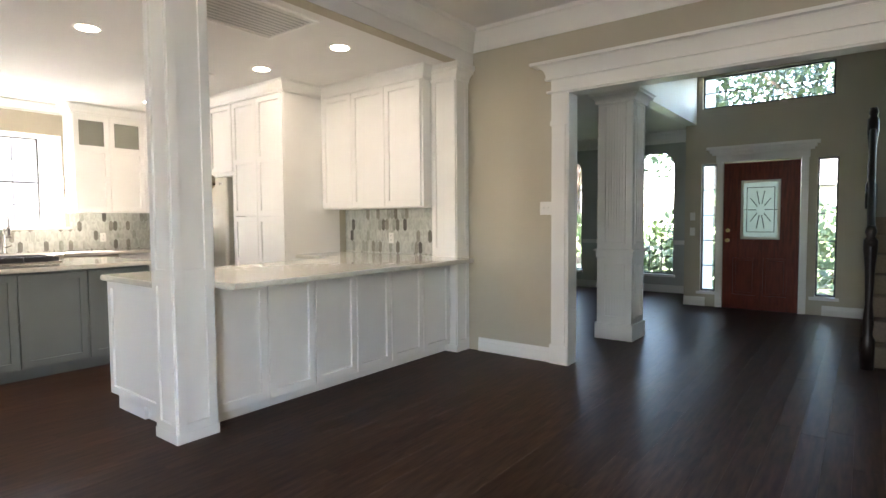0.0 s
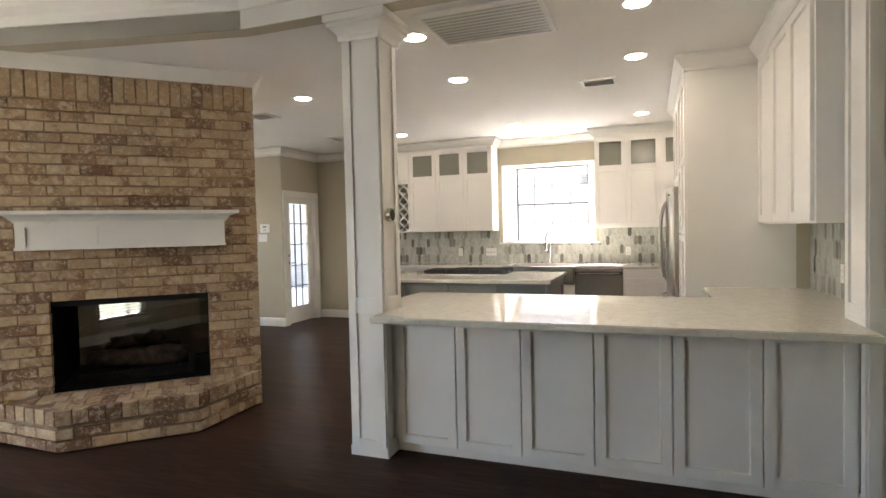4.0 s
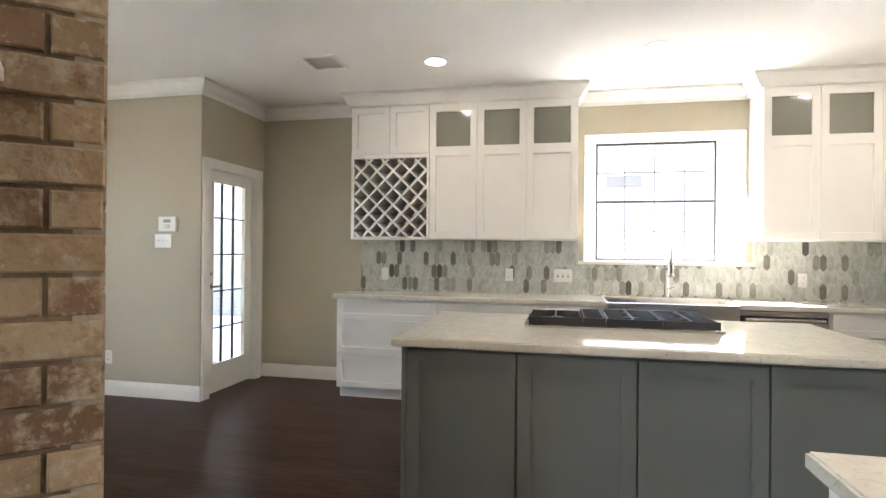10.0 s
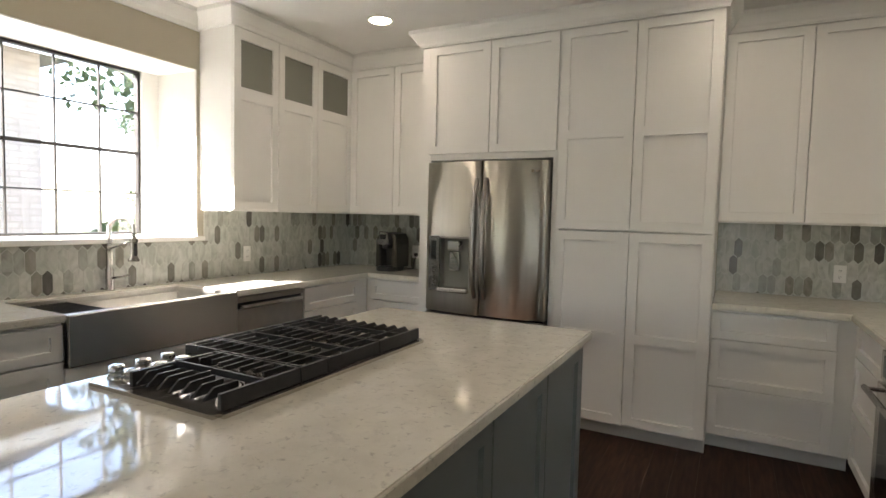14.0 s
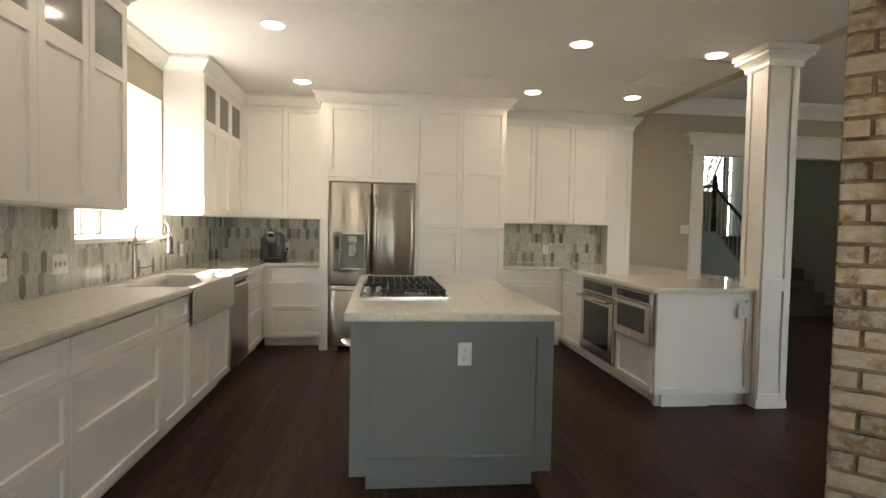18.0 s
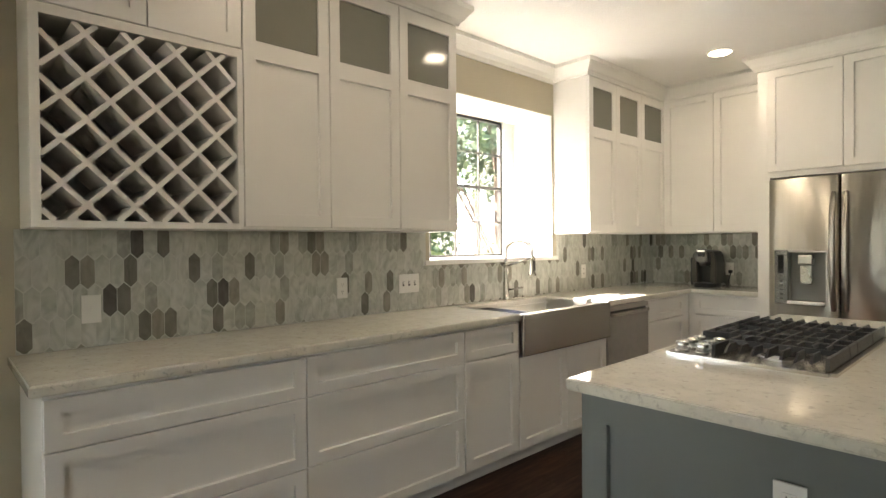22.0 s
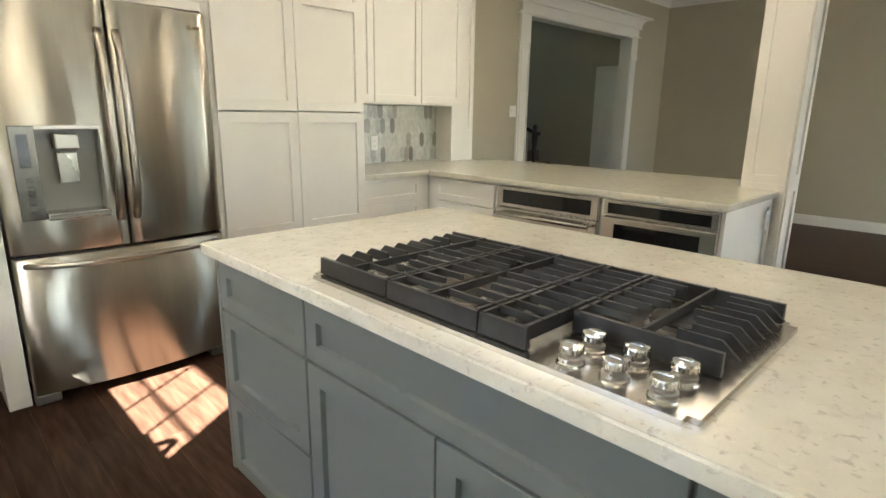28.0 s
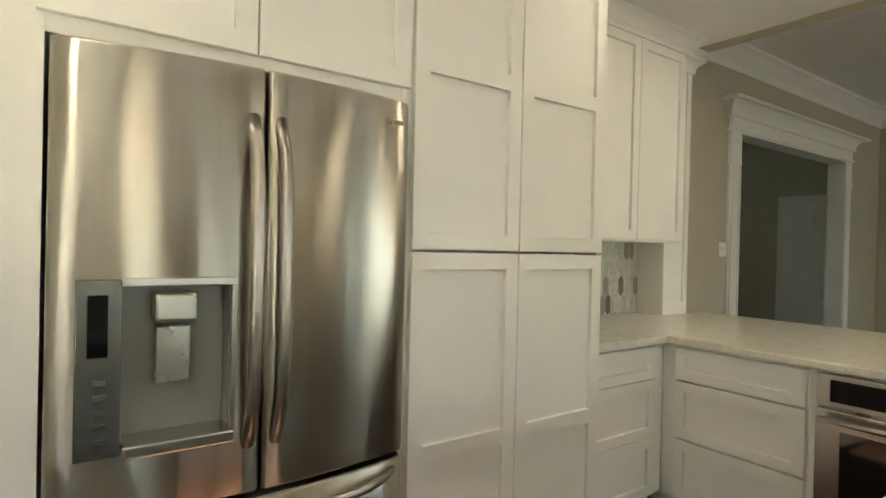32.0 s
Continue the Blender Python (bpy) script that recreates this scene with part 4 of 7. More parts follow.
# the return, the back face and the hearth's edge
bm = bmesh.new()
NA = math.atan2(FN.y, FN.x) - math.pi / 2
z, k = 0.0, 0
while z < 2.38:
    mid = z + (PITCH - JOINT) / 2
    shift = 0.0 if k % 2 else (BLEN + JOINT) / 2
    for lo, hi in course(0.0, FT - 0.03, shift):
        x, y = FP(FW - 0.022, -(lo + hi) / 2 - 0.0)
        joined_brick(bm, (x, y, mid), NA + math.pi / 2, hi - lo, PITCH - JOINT)
    for a, b in ([(0.0, FW)] if not Z0 < mid < Z1 else [(0.0, S0), (S1, FW)]):
        for lo, hi in course(a, b, shift):
            x, y = FP((lo + hi) / 2, -FT + 0.022)
            joined_brick(bm, (x, y, mid), NA + math.pi, hi - lo, PITCH - JOINT)
    z += PITCH
    k += 1
s = 0.0
while s < FW - 0.03:
    joined_brick(bm, (*FP(s + 0.033, -FT + 0.022), 2.52), NA + math.pi, 0.066, 0.194)
    s += 0.077
s = 0.0
while s < FT - 0.06:
    joined_brick(bm, (*FP(FW - 0.022, -s - 0.033), 2.52), NA + math.pi / 2, 0.066, 0.194)
    s += 0.077
tagged(part("bricks_of_return_and_back", bm, M_BRICK_J, fire), kind="stuff")
# hearth: an edge of upright headers over two courses, and a top of rowlocks
corners = [FP(0.0, 0.0), FP(0.497, 0.503), FP(1.363, 0.503), FP(FW - 0.005, 0.0)]
for (ax, ay), (bx, by) in zip(corners, corners[1:]):
    d = Vector((bx - ax, by - ay))
    L = d.length
    d /= L
    out = Vector((-d.y, d.x))
    if out.dot(FN) < 0:
        out = -out
    ang = math.atan2(out.y, out.x) - math.pi / 2
    n = max(1, round(L / 0.098))
    for k in range(n):
        c = Vector((ax, ay)) + d * (L * (k + 0.5) / n) - out * 0.025
        piece("hearth_brick", brick_mesh(L / n - 0.010, 0.10), Matrix.Translation((c.x, c.y, Z0 - 0.05)) @ Matrix.Rotation(ang, 4, "Z"), fire)
    for row, zz in enumerate((0.122, 0.045)):
        s, first = 0.0, (BLEN if row else BLEN / 2)
        ln = first
        while s < L - 0.02:
            e = min(s + ln, L)
            c = Vector((ax, ay)) + d * ((s + e) / 2) - out * 0.026
            if e - s > 0.03:
                piece("hearth_brick", brick_mesh(e - s, 0.068), Matrix.Translation((c.x, c.y, zz)) @ Matrix.Rotation(ang, 4, "Z"), fire)
            s = e + JOINT
            ln = BLEN
def hearth_half(n):
    t = n / 0.503
    return 0.497 * t, FW - (FW - 1.363) * t
for r in range(2):
    n0, n1 = r * 0.226, (r + 1) * 0.226 - 0.006
    lo, hi = hearth_half(n1)
    s, k = lo + 0.02, 0
    while s < hi - 0.05:
        e = min(s + 0.088, hi - 0.01)
        part("hearth_paver", fprism(bmesh.new(), s, e, n0 + 0.002, n1, Z0 - 0.03, Z0 - 0.003 + rnd.uniform(0, 0.003)), M_BRICK, fire)
        s = e + 0.006
# firebox lining, logs and grate
part("firebox_floor", fprism(bmesh.new(), S0 - 0.008, S1 + 0.008, -FT + 0.05, -0.06, Z0 - 0.008, Z0 + 0.004), M_SOOT, fire)
part("firebox_roof", fprism(bmesh.new(), S0 - 0.008, S1 + 0.008, -FT + 0.05, -0.055, Z1 - 0.002, Z1 + 0.012), M_SOOT, fire)
part("firebox_cheek", fprism(bmesh.new(), S0 - 0.009, S0 + 0.004, -FT + 0.05, -0.055, Z0, Z1), M_SOOT, fire)
part("firebox_cheek", fprism(bmesh.new(), S1 - 0.004, S1 + 0.009, -FT + 0.05, -0.055, Z0, Z1), M_SOOT, fire)
part("firebox_lip", fprism(bmesh.new(), S0, S1, -0.075, -0.058, Z1 - 0.045, Z1), M_BLACK, fire)
part("firebox_glass", fprism(bmesh.new(), S0, S1, -FT + 0.06, -FT + 0.066, Z0 + 0.004, Z1), glass_mat("smoked_fire_glass", (0.42, 0.42, 0.41), mirror=0.05), fire, "smoked glass at the far side")
part("glass_rail", fprism(bmesh.new(), S0, S1, -FT + 0.052, -FT + 0.074, Z1 - 0.10, Z1), M_BLACK, fire)
part("ash_bed", fprism(bmesh.new(), S0 + 0.12, S1 - 0.12, -0.72, -0.20, Z0 + 0.002, Z0 + 0.07), M_SOOT, fire)
M_LOG = mat("charred_ceramic_log", (0.018, 0.012, 0.009), 0.95, vary=0.6, scale=14, bump=0.8, bump_scale=30, colour2=(0.052, 0.035, 0.025), spec=0.2)


def log(a, b, r, seed):
    bm = bmesh.new()
    g = random.Random(seed)
    a, b = Vector(a), Vector(b)
    pts = [a.lerp(b, k / 9) + Vector((0, 0, g.uniform(-0.012, 0.012))) for k in range(10)]
    tube(bm, pts, r, 12)
    for v in bm.verts:
        v.co += Vector((g.uniform(-1, 1), g.uniform(-1, 1), g.uniform(-1, 1))) * r * 0.13
    return bm


logs = thing("gas_logs", (*FP(0.93, -0.45), Z0 + 0.07), "charred artificial logs on a black grate", "fire logs")
part("log", log((*FP(0.58, -0.36), 0.43), (*FP(1.28, -0.33), 0.43), 0.075, 1), M_LOG, logs, smooth=True)
part("log", log((*FP(0.66, -0.56), 0.43), (*FP(1.22, -0.52), 0.44), 0.07, 2), M_LOG, logs, smooth=True)
part("log", log((*FP(0.72, -0.40), 0.55), (*FP(1.10, -0.52), 0.57), 0.05, 3), M_LOG, logs, smooth=True)
for k in range(6):
    s = 0.62 + k * 0.12
    part("grate_bar", tube(bmesh.new(), [(*FP(s, -0.24), 0.345), (*FP(s, -0.66), 0.345)], 0.009, 6), M_IRON, logs)
part("grate_leg", tube(bmesh.new(), [(*FP(0.64, -0.30), 0.33), (*FP(0.64, -0.30), 0.345)], 0.01, 6), M_IRON, logs)
# mantel shelves on both faces
def mantel(sgn):
    base = 0.001 if sgn > 0 else FT + 0.001
    def Q(s, o):
        return FP(s, o + 0.001) if sgn > 0 else FP(FW - s, -FT - o - 0.001)
    def qp(bm, s0, s1, o0, o1, z0, z1):
        return prism(bm, [Q(s0, o0), Q(s1, o0), Q(s1, o1), Q(s0, o1)], z0, z1)
    th = thing("mantel_shelf", (*Q(0.91, 0.05), 1.332), "white painted box mantel with a moulded shelf", "mantel shelf")
    part("box", qp(bmesh.new(), 0.235, 1.585, 0, 0.115, 1.35, 1.525), M_TRIM, th)
    part("bottom_lip", qp(bmesh.new(), 0.228, 1.592, 0, 0.125, 1.332, 1.35), M_TRIM, th)
    for k in range(4):
        s = 0.245 + k * (1.575 - 0.245 - 0.05) / 3
        part("stile", qp(bmesh.new(), s, s + 0.05, 0.1151, 0.124, 1.362, 1.49), M_TRIM, th)
    part("upper_rail", qp(bmesh.new(), 0.235, 1.585, 0.1152, 0.1243, 1.4901, 1.525), M_TRIM, th)
    part("lower_rail", qp(bmesh.new(), 0.235, 1.585, 0.1152, 0.1243, 1.3501, 1.3619), M_TRIM, th)
    cove = [(-0.03, 0), (0.012, 0), (0.013, 0.012), (0.022, 0.014), (0.028, 0.022), (0.038, 0.034), (0.052, 0.045), (0.068, 0.052), (0.082, 0.055), (0.083, 0.06), (-0.03, 0.06)]
    route = [(*Q(0.235, 0.0), 1.525), (*Q(0.235, 0.115), 1.525), (*Q(1.585, 0.115), 1.525), (*Q(1.585, 0.0), 1.525)]
    part("crown", sweep(bmesh.new(), route, cove), M_TRIM, th)
    part("shelf_board", qp(bmesh.new(), 0.235 - 0.102, 1.585 + 0.105, 0, 0.215, 1.5851, 1.607), M_TRIM, th)
    return th


mantel(1)
mantel(-1)
bm = bmesh.new()
cyl(bm, (*FP(0.16, 0.11), Z0 - 0.001), (*FP(0.16, 0.11), Z0 + 0.012), 0.028)
cyl(bm, (*FP(0.16, 0.11), Z0 + 0.012), (*FP(0.16, 0.11), Z0 + 0.02), 0.012)
tagged(part("gas_key_valve", bm, mat("aged_brass", (0.45, 0.32, 0.12), 0.35, 1.0)), "small round brass gas valve on the hearth", "gas valve")
bm = prism(bmesh.new(), [FP(-0.02, -0.005), FP(0.012, 0.012), FP(0.012, -0.02), FP(-0.02, -0.03)], 0, 2.735)
structure("trim_fireplace_edge", bm, M_TRIM, "white painted edge trim beside the brick", "trim")


structure("trim_crown_fireplace", sweep(bmesh.new(), [(*FP(FW, -0.003), 2.6145), (*FP(FW, -FT), 2.6145), (*FP(0.0, -FT), 2.6145)], [(0.0005, 0), (0.012, 0), (0.018, 0.03), (0.05, 0.055), (0.075, 0.095), (0.085, 0.1), (0.085, 0.1245), (0.0005, 0.1245)]), M_TRIM, "white crown moulding along the fireplace return", "crown moulding")
bm = prism(bmesh.new(), [FP(0.0, -0.003), FP(0.0, -FT), FP(FW, -FT), FP(FW, -0.003)], 2.613, ZK - 0.001)
structure("trim_fireplace_frieze", bm, M_CEIL, "white plaster band between the brick and the ceiling", "trim")


# ---- refrigerator ----
fr = thing("refrigerator", (-6.037, 4.0, 0), "stainless steel french-door refrigerator with a water dispenser", "refrigerator")
FX0, FX1, FY = -6.489, -5.586, 3.588
part("cabinet", boxes((FX0 + 0.012, FX1 - 0.012, 3.665, 4.38, 0.045, 1.765)), M_STEEL_DK, fr)


def bulge(u):
    t = (u - (FX0 + FX1) / 2) / ((FX1 - FX0) / 2)
    return FY - 0.052 * (1 - t * t)


def curved_front(x0, x1, z0, z1, niche=None, depth=0.07):
    """A door front that bows outwards, with rounded edges and, if given, a niche (x0, x1, z0, z1, depth)."""
    bm = bmesh.new()
    e = 0.012
    us = [x0] + [x0 + e + (x1 - x0 - 2 * e) * k / 10 for k in range(11)] + [x1]
    vs = [z0, z0 + 0.008, z1 - 0.008, z1]
    if niche:
        us = sorted(set([u for u in us if not (niche[0] - 0.012 < u < niche[0] + 0.012 or niche[1] - 0.012 < u < niche[1] + 0.012)] + [niche[0], niche[1]]))
        vs = sorted(vs + [niche[2], niche[3]])
    def yy(u, v):
        y = bulge(u)
        if u in (x0, x1):
            y += 0.012
        if v in (z0, z1):
            y += 0.008
        return y
    g = {(i, j): bm.verts.new((u, yy(u, v), v)) for i, u in enumerate(us) for j, v in enumerate(vs)}
    for i in range(len(us) - 1):
        for j in range(len(vs) - 1):
            if niche and niche[0] - 1e-6 <= us[i] and us[i + 1] <= niche[1] + 1e-6 and niche[2] - 1e-6 <= vs[j] and vs[j + 1] <= niche[3] + 1e-6:
                continue
            bm.faces.new((g[i, j], g[i + 1, j], g[i + 1, j + 1], g[i, j + 1]))
    n, m = len(us) - 1, len(vs) - 1
    back = {k: bm.verts.new((us[k[0]], 3.664, vs[k[1]])) for k in ((0, 0), (n, 0), (n, m), (0, m))}
    bm.faces.new([g[i, 0] for i in range(n + 1)] + [back[n, 0], back[0, 0]])
    bm.faces.new([g[i, m] for i in range(n + 1)] + [back[n, m], back[0, m]])
    bm.faces.new([g[0, j] for j in range(m + 1)] + [back[0, m], back[0, 0]])
    bm.faces.new([g[n, j] for j in range(m + 1)] + [back[n, m], back[n, 0]])
    return bm


M_PADDLE = mat("dull_steel", (0.38, 0.37, 0.325), 0.28, 0.9)
XM = -6.037
NX0, NX1, NZ0, NZ1 = -6.348, -6.118, 0.885, 1.245
ld = part("left_door", curved_front(FX0, XM - 0.003, 0.715, 1.785, (NX0, NX1, NZ0, NZ1)), M_STEEL, fr, smooth=False)
rd = part("right_door", curved_front(XM + 0.003, FX1, 0.715, 1.785), M_STEEL, fr)
fz = part("freezer_drawer", curved_front(FX0, FX1, 0.065, 0.70), M_STEEL, fr)
for ob in fr.children:
    if ob.name.startswith(("left_door", "right_door", "freezer_drawer")):
        for p in ob.data.polygons:
            p.use_smooth = len(p.vertices) == 4
part("gasket_gap", boxes((FX0 + 0.02, FX1 - 0.02, 3.6245, 3.66, 0.06, 1.78)), M_BLACK, fr)
M_NICHE = mat("grey_niche_plastic", (0.21, 0.205, 0.18), 0.3, 0.0, vary=0.04)
part("dispenser_niche", boxes((NX0, NX1, 3.605, 3.62, NZ0, NZ1), (NX0 - 0.002, NX0 + 0.002, 3.545, 3.62, NZ0, NZ1), (NX1 - 0.002, NX1 + 0.002, 3.545, 3.62, NZ0, NZ1), (NX0, NX1, 3.545, 3.62, NZ1 - 0.004, NZ1 + 0.002), (NX0, NX1, 3.545, 3.62, NZ0 - 0.002, NZ0 + 0.004)), M_NICHE, ld)
part("dispenser_panel", boxes((-6.436, NX0 - 0.002, 3.532, 3.56, 0.868, 1.258), bevel=0.003), mat("grey_control_panel", (0.17, 0.165, 0.15), 0.25, 0.8), ld, "grey touch control panel")
part("display", boxes((-6.414, -6.376, 3.528, 3.534, 1.09, 1.225)), M_BLACKGLASS, ld)
for k in range(5):
    part("button", boxes((-6.402, -6.378, 3.529, 3.534, 0.90 + k * 0.032, 0.912 + k * 0.032)), mat("button_grey", (0.13, 0.125, 0.115), 0.3, 0.8) if k == 0 else bpy.data.materials["button_grey"], ld)
part("dispenser_bezel", boxes((NX0 - 0.002, NX1 + 0.012, 3.528, 3.55, NZ1 - 0.002, NZ1 + 0.016), (NX1, NX1 + 0.012, 3.530, 3.55, NZ0, NZ1), bevel=0.002), M_HANDLE, ld)
part("drip_tray", boxes((NX0 - 0.002, NX1 + 0.004, 3.50, 3.60, NZ0 - 0.02, NZ0 + 0.012), bevel=0.006), M_SATIN, ld)
part("spout", boxes((-6.286, -6.196, 3.530, 3.60, 1.158, 1.226), bevel=0.008), M_PADDLE, ld)
part("paddle", boxes((-6.280, -6.205, 3.556, 3.570, 1.015, 1.148), bevel=0.005), M_PADDLE, ld)


def bow_handle(a, b, bow, r=0.013):
    """A handle bar that bows towards -y between a and b."""
    a, b = Vector(a), Vector(b)
    pts = []
    for k in range(17):
        t = k / 16
        pts.append(a.lerp(b, t) + Vector((0, -bow * (1 - (2 * t - 1) ** 4), 0)))
    bm = tube(bmesh.new(), pts, r, 10)
    return bm


for x, leaf in ((XM - 0.035, ld), (XM + 0.035, rd)):
    part("handle", bow_handle((x, bulge(x) + 0.01, 0.84), (x, bulge(x) + 0.01, 1.66), 0.065, 0.018), M_HANDLE, leaf, smooth=True)
part("handle", bow_handle((FX0 + 0.04, bulge(FX0 + 0.04) + 0.005, 0.667), (FX1 - 0.04, bulge(FX1 - 0.04) + 0.005, 0.667), 0.105, 0.013), M_HANDLE, fz, smooth=True)
part("maker_badge", boxes((-5.69, -5.672, 3.548, 3.556, 1.70, 1.718), (-5.665, -5.635, 3.548, 3.560, 1.703, 1.715)), M_CHROME, fr)
for x in (FX0 + 0.05, FX1 - 0.05):
    part("foot", boxes((x - 0.05, x + 0.05, 3.62, 3.70, 0, 0.05), bevel=0.008), M_STEEL_DK, fr)

# ---- oven and microwave in the bar ----
P = placer("W", -3.871, 3.09)
ov = thing("wall_oven", (-3.7, 2.71, 0.13), "stainless steel built-in oven with a dark glass door", "oven")
part("frame", fbox(bmesh.new(), P, 0, 0.76, 0.135, 0.865, 0, 0.012), M_STEEL_DK, ov)
part("control_panel", fbox(bmesh.new(), P, 0.0, 0.76, 0.735, 0.865, 0.013, 0.035, 0.003), M_SATIN, ov)
part("display", fbox(bmesh.new(), P, 0.05, 0.71, 0.757, 0.845, 0.035, 0.038), M_BLACKGLASS, ov)
ovd = part("door", fbox(bmesh.new(), P, 0.0, 0.76, 0.16, 0.725, 0.013, 0.045, 0.004), M_SATIN, ov)
part("door_glass", fbox(bmesh.new(), P, 0.09, 0.67, 0.255, 0.645, 0.045, 0.048), M_BLACKGLASS, ovd)
part("handle", tube(bmesh.new(), [P(0.03, 0.695, 0.095), P(0.73, 0.695, 0.095)], 0.013, 12), M_SATIN, ovd, smooth=True)
for u in (0.05, 0.71):
    part("handle_post", tube(bmesh.new(), [P(u, 0.695, 0.04), P(u, 0.695, 0.098)], 0.009, 8), M_SATIN, ovd)
part("badge", fbox(bmesh.new(), P, 0.34, 0.42, 0.185, 0.21, 0.045, 0.0475), M_CHROME, ovd)
P = placer("W", -3.871, 2.295)
mw = thing("microwave_drawer", (-3.7, 2.01, 0.5), "stainless steel built-in microwave with a dark window", "microwave")
part("frame", fbox(bmesh.new(), P, 0, 0.632, 0.47, 0.865, 0, 0.012), M_STEEL_DK, mw)
part("control_panel", fbox(bmesh.new(), P, 0.0, 0.632, 0.775, 0.865, 0.013, 0.04, 0.003), M_SATIN, mw)
part("display", fbox(bmesh.new(), P, 0.03, 0.60, 0.79, 0.85, 0.04, 0.043), M_BLACKGLASS, mw)
mwd = part("door", fbox(bmesh.new(), P, 0.0, 0.632, 0.472, 0.768, 0.013, 0.05, 0.004), M_SATIN, mw)
part("door_glass", fbox(bmesh.new(), P, 0.08, 0.555, 0.545, 0.735, 0.05, 0.053), M_BLACKGLASS, mwd)
part("badge", fbox(bmesh.new(), P, 0.285, 0.345, 0.495, 0.512, 0.05, 0.0525), M_CHROME, mwd)

# ---- dishwasher ----
P = placer("E", -7.199, 2.447)
dw = thing("dishwasher", (-7.5, 2.745, 0), "dark stainless steel dishwasher with a pocket handle", "dishwasher")
part("body", fbox(bmesh.new(), P, 0.0, 0.598, 0.10, 0.872, -0.55, 0.0), M_BLACK, dw)
dwd = part("door", fbox(bmesh.new(), P, 0.002, 0.596, 0.105, 0.79, 0.001, 0.028, 0.004), M_HANDLE, dw)
part("top_panel", fbox(bmesh.new(), P, 0.002, 0.596, 0.835, 0.868, 0.001, 0.028, 0.003), M_HANDLE, dw)
part("handle_recess", fbox(bmesh.new(), P, 0.002, 0.596, 0.79, 0.835, 0.001, 0.008), M_BLACK, dw)
part("handle", fbox(bmesh.new(), P, 0.03, 0.568, 0.797, 0.822, 0.03, 0.055, 0.006), M_SATIN, dwd)
for u in (0.05, 0.54):
    part("handle_post", fbox(bmesh.new(), P, u - 0.008, u + 0.008, 0.80, 0.818, 0.008, 0.031), M_SATIN, dwd)
part("toe_kick", fbox(bmesh.new(), P, 0.0, 0.598, 0, 0.098, -0.55, -0.06), M_BLACK, dw)

# ---- sink, mat and faucet ----
sk = thing("farmhouse_sink", (-7.44, 1.99, 0.66), "stainless steel apron-front kitchen sink", "sink")
SY0, SY1 = 1.485, 2.440
part("apron", boxes((-7.165, -7.145, SY0, SY1, 0.665, 0.908), bevel=0.004), M_SATIN, sk)
part("rim", boxes((-7.215, -7.165, SY0, SY1, 0.895, 0.907), (-7.70, -7.215, SY0, SY0 + 0.016, 0.895, 0.905), (-7.70, -7.215, SY1 - 0.016, SY1, 0.895, 0.905), (-7.70, -7.68, SY0 + 0.016, SY1 - 0.016, 0.895, 0.905)), M_SINK, sk)
for nm, row in (("bowl_end", (-7.69, -7.215, SY0 + 0.012, SY0 + 0.02, 0.68, 0.895)), ("bowl_end", (-7.69, -7.215, SY1 - 0.02, SY1 - 0.012, 0.68, 0.895)), ("bowl_back", (-7.69, -7.682, SY0 + 0.0205, SY1 - 0.0205, 0.68, 0.895)), ("bowl_front", (-7.223, -7.215, SY0 + 0.0205, SY1 - 0.0205, 0.68, 0.895)), ("bowl_floor", (-7.682, -7.223, SY0 + 0.02, SY1 - 0.02, 0.672, 0.68))):
    part(nm, boxes(row), M_SINK, sk)
part("drain", lathe(bmesh.new(), (-7.45, 2.1, 0.68), [(0.045, 0), (0.045, 0.004), (0.03, 0.004), (0.028, 0.001)]), M_CHROME, sk)
mt = thing("roll_up_drying_mat", (-7.44, 1.64, 0.876), "black rolled-out drying mat lying in the sink", "drying mat")
for k in range(12):
    y = 1.526 + k * 0.0205
    part("bar", tube(bmesh.new(), [(-7.680, y, 0.884), (-7.226, y, 0.884)], 0.0045, 6), M_BLACK, mt)
for x in (-7.671, -7.235):
    part("strap", boxes((x - 0.007, x + 0.007, 1.520, 1.758, 0.8765, 0.8795)), M_BLACK, mt)
part("ledge", boxes((-7.6815, -7.660, SY0 + 0.021, SY1 - 0.021, 0.868, 0.876), (-7.245, -7.2235, SY0 + 0.021, SY1 - 0.021, 0.868, 0.876)), M_SINK, sk)
M_FAUCET = mat("brushed_nickel", (0.40, 0.385, 0.36), 0.2, 1.0, vary=0.05, scale=20)
fa = thing("spring_faucet", (-7.75, 2.03, ZC), "brushed steel pull-down faucet with a spring neck", "faucet")
BX, BY = -7.75, 2.03
part("body", lathe(bmesh.new(), (BX, BY, ZC), [(0.028, 0), (0.028, 0.006), (0.022, 0.008), (0.022, 0.125), (0.0175, 0.13), (0.0175, 0.235)]), M_FAUCET, fa, smooth=True)
part("collar", lathe(bmesh.new(), (BX, BY, ZC + 0.235), [(0.017, 0), (0.018, 0.004), (0.018, 0.022), (0.017, 0.026)]), M_FAUCET, fa, smooth=True)
neck = [(BX, BY, ZC + 0.11 + 0.0175 * k) for k in range(15)]
for k in range(1, 17):
    a = math.pi * k / 16
    neck.append((BX + 0.125 - 0.125 * math.cos(a), BY - 0.01 * k / 16, ZC + 0.355 + 0.078 * math.sin(a)))
neck += [(BX + 0.25, BY - 0.012, ZC + 0.335), (BX + 0.25, BY - 0.012, ZC + 0.315)]
part("hose", tube(bmesh.new(), neck, 0.008, 8), M_STEEL_DK, fa, smooth=True)
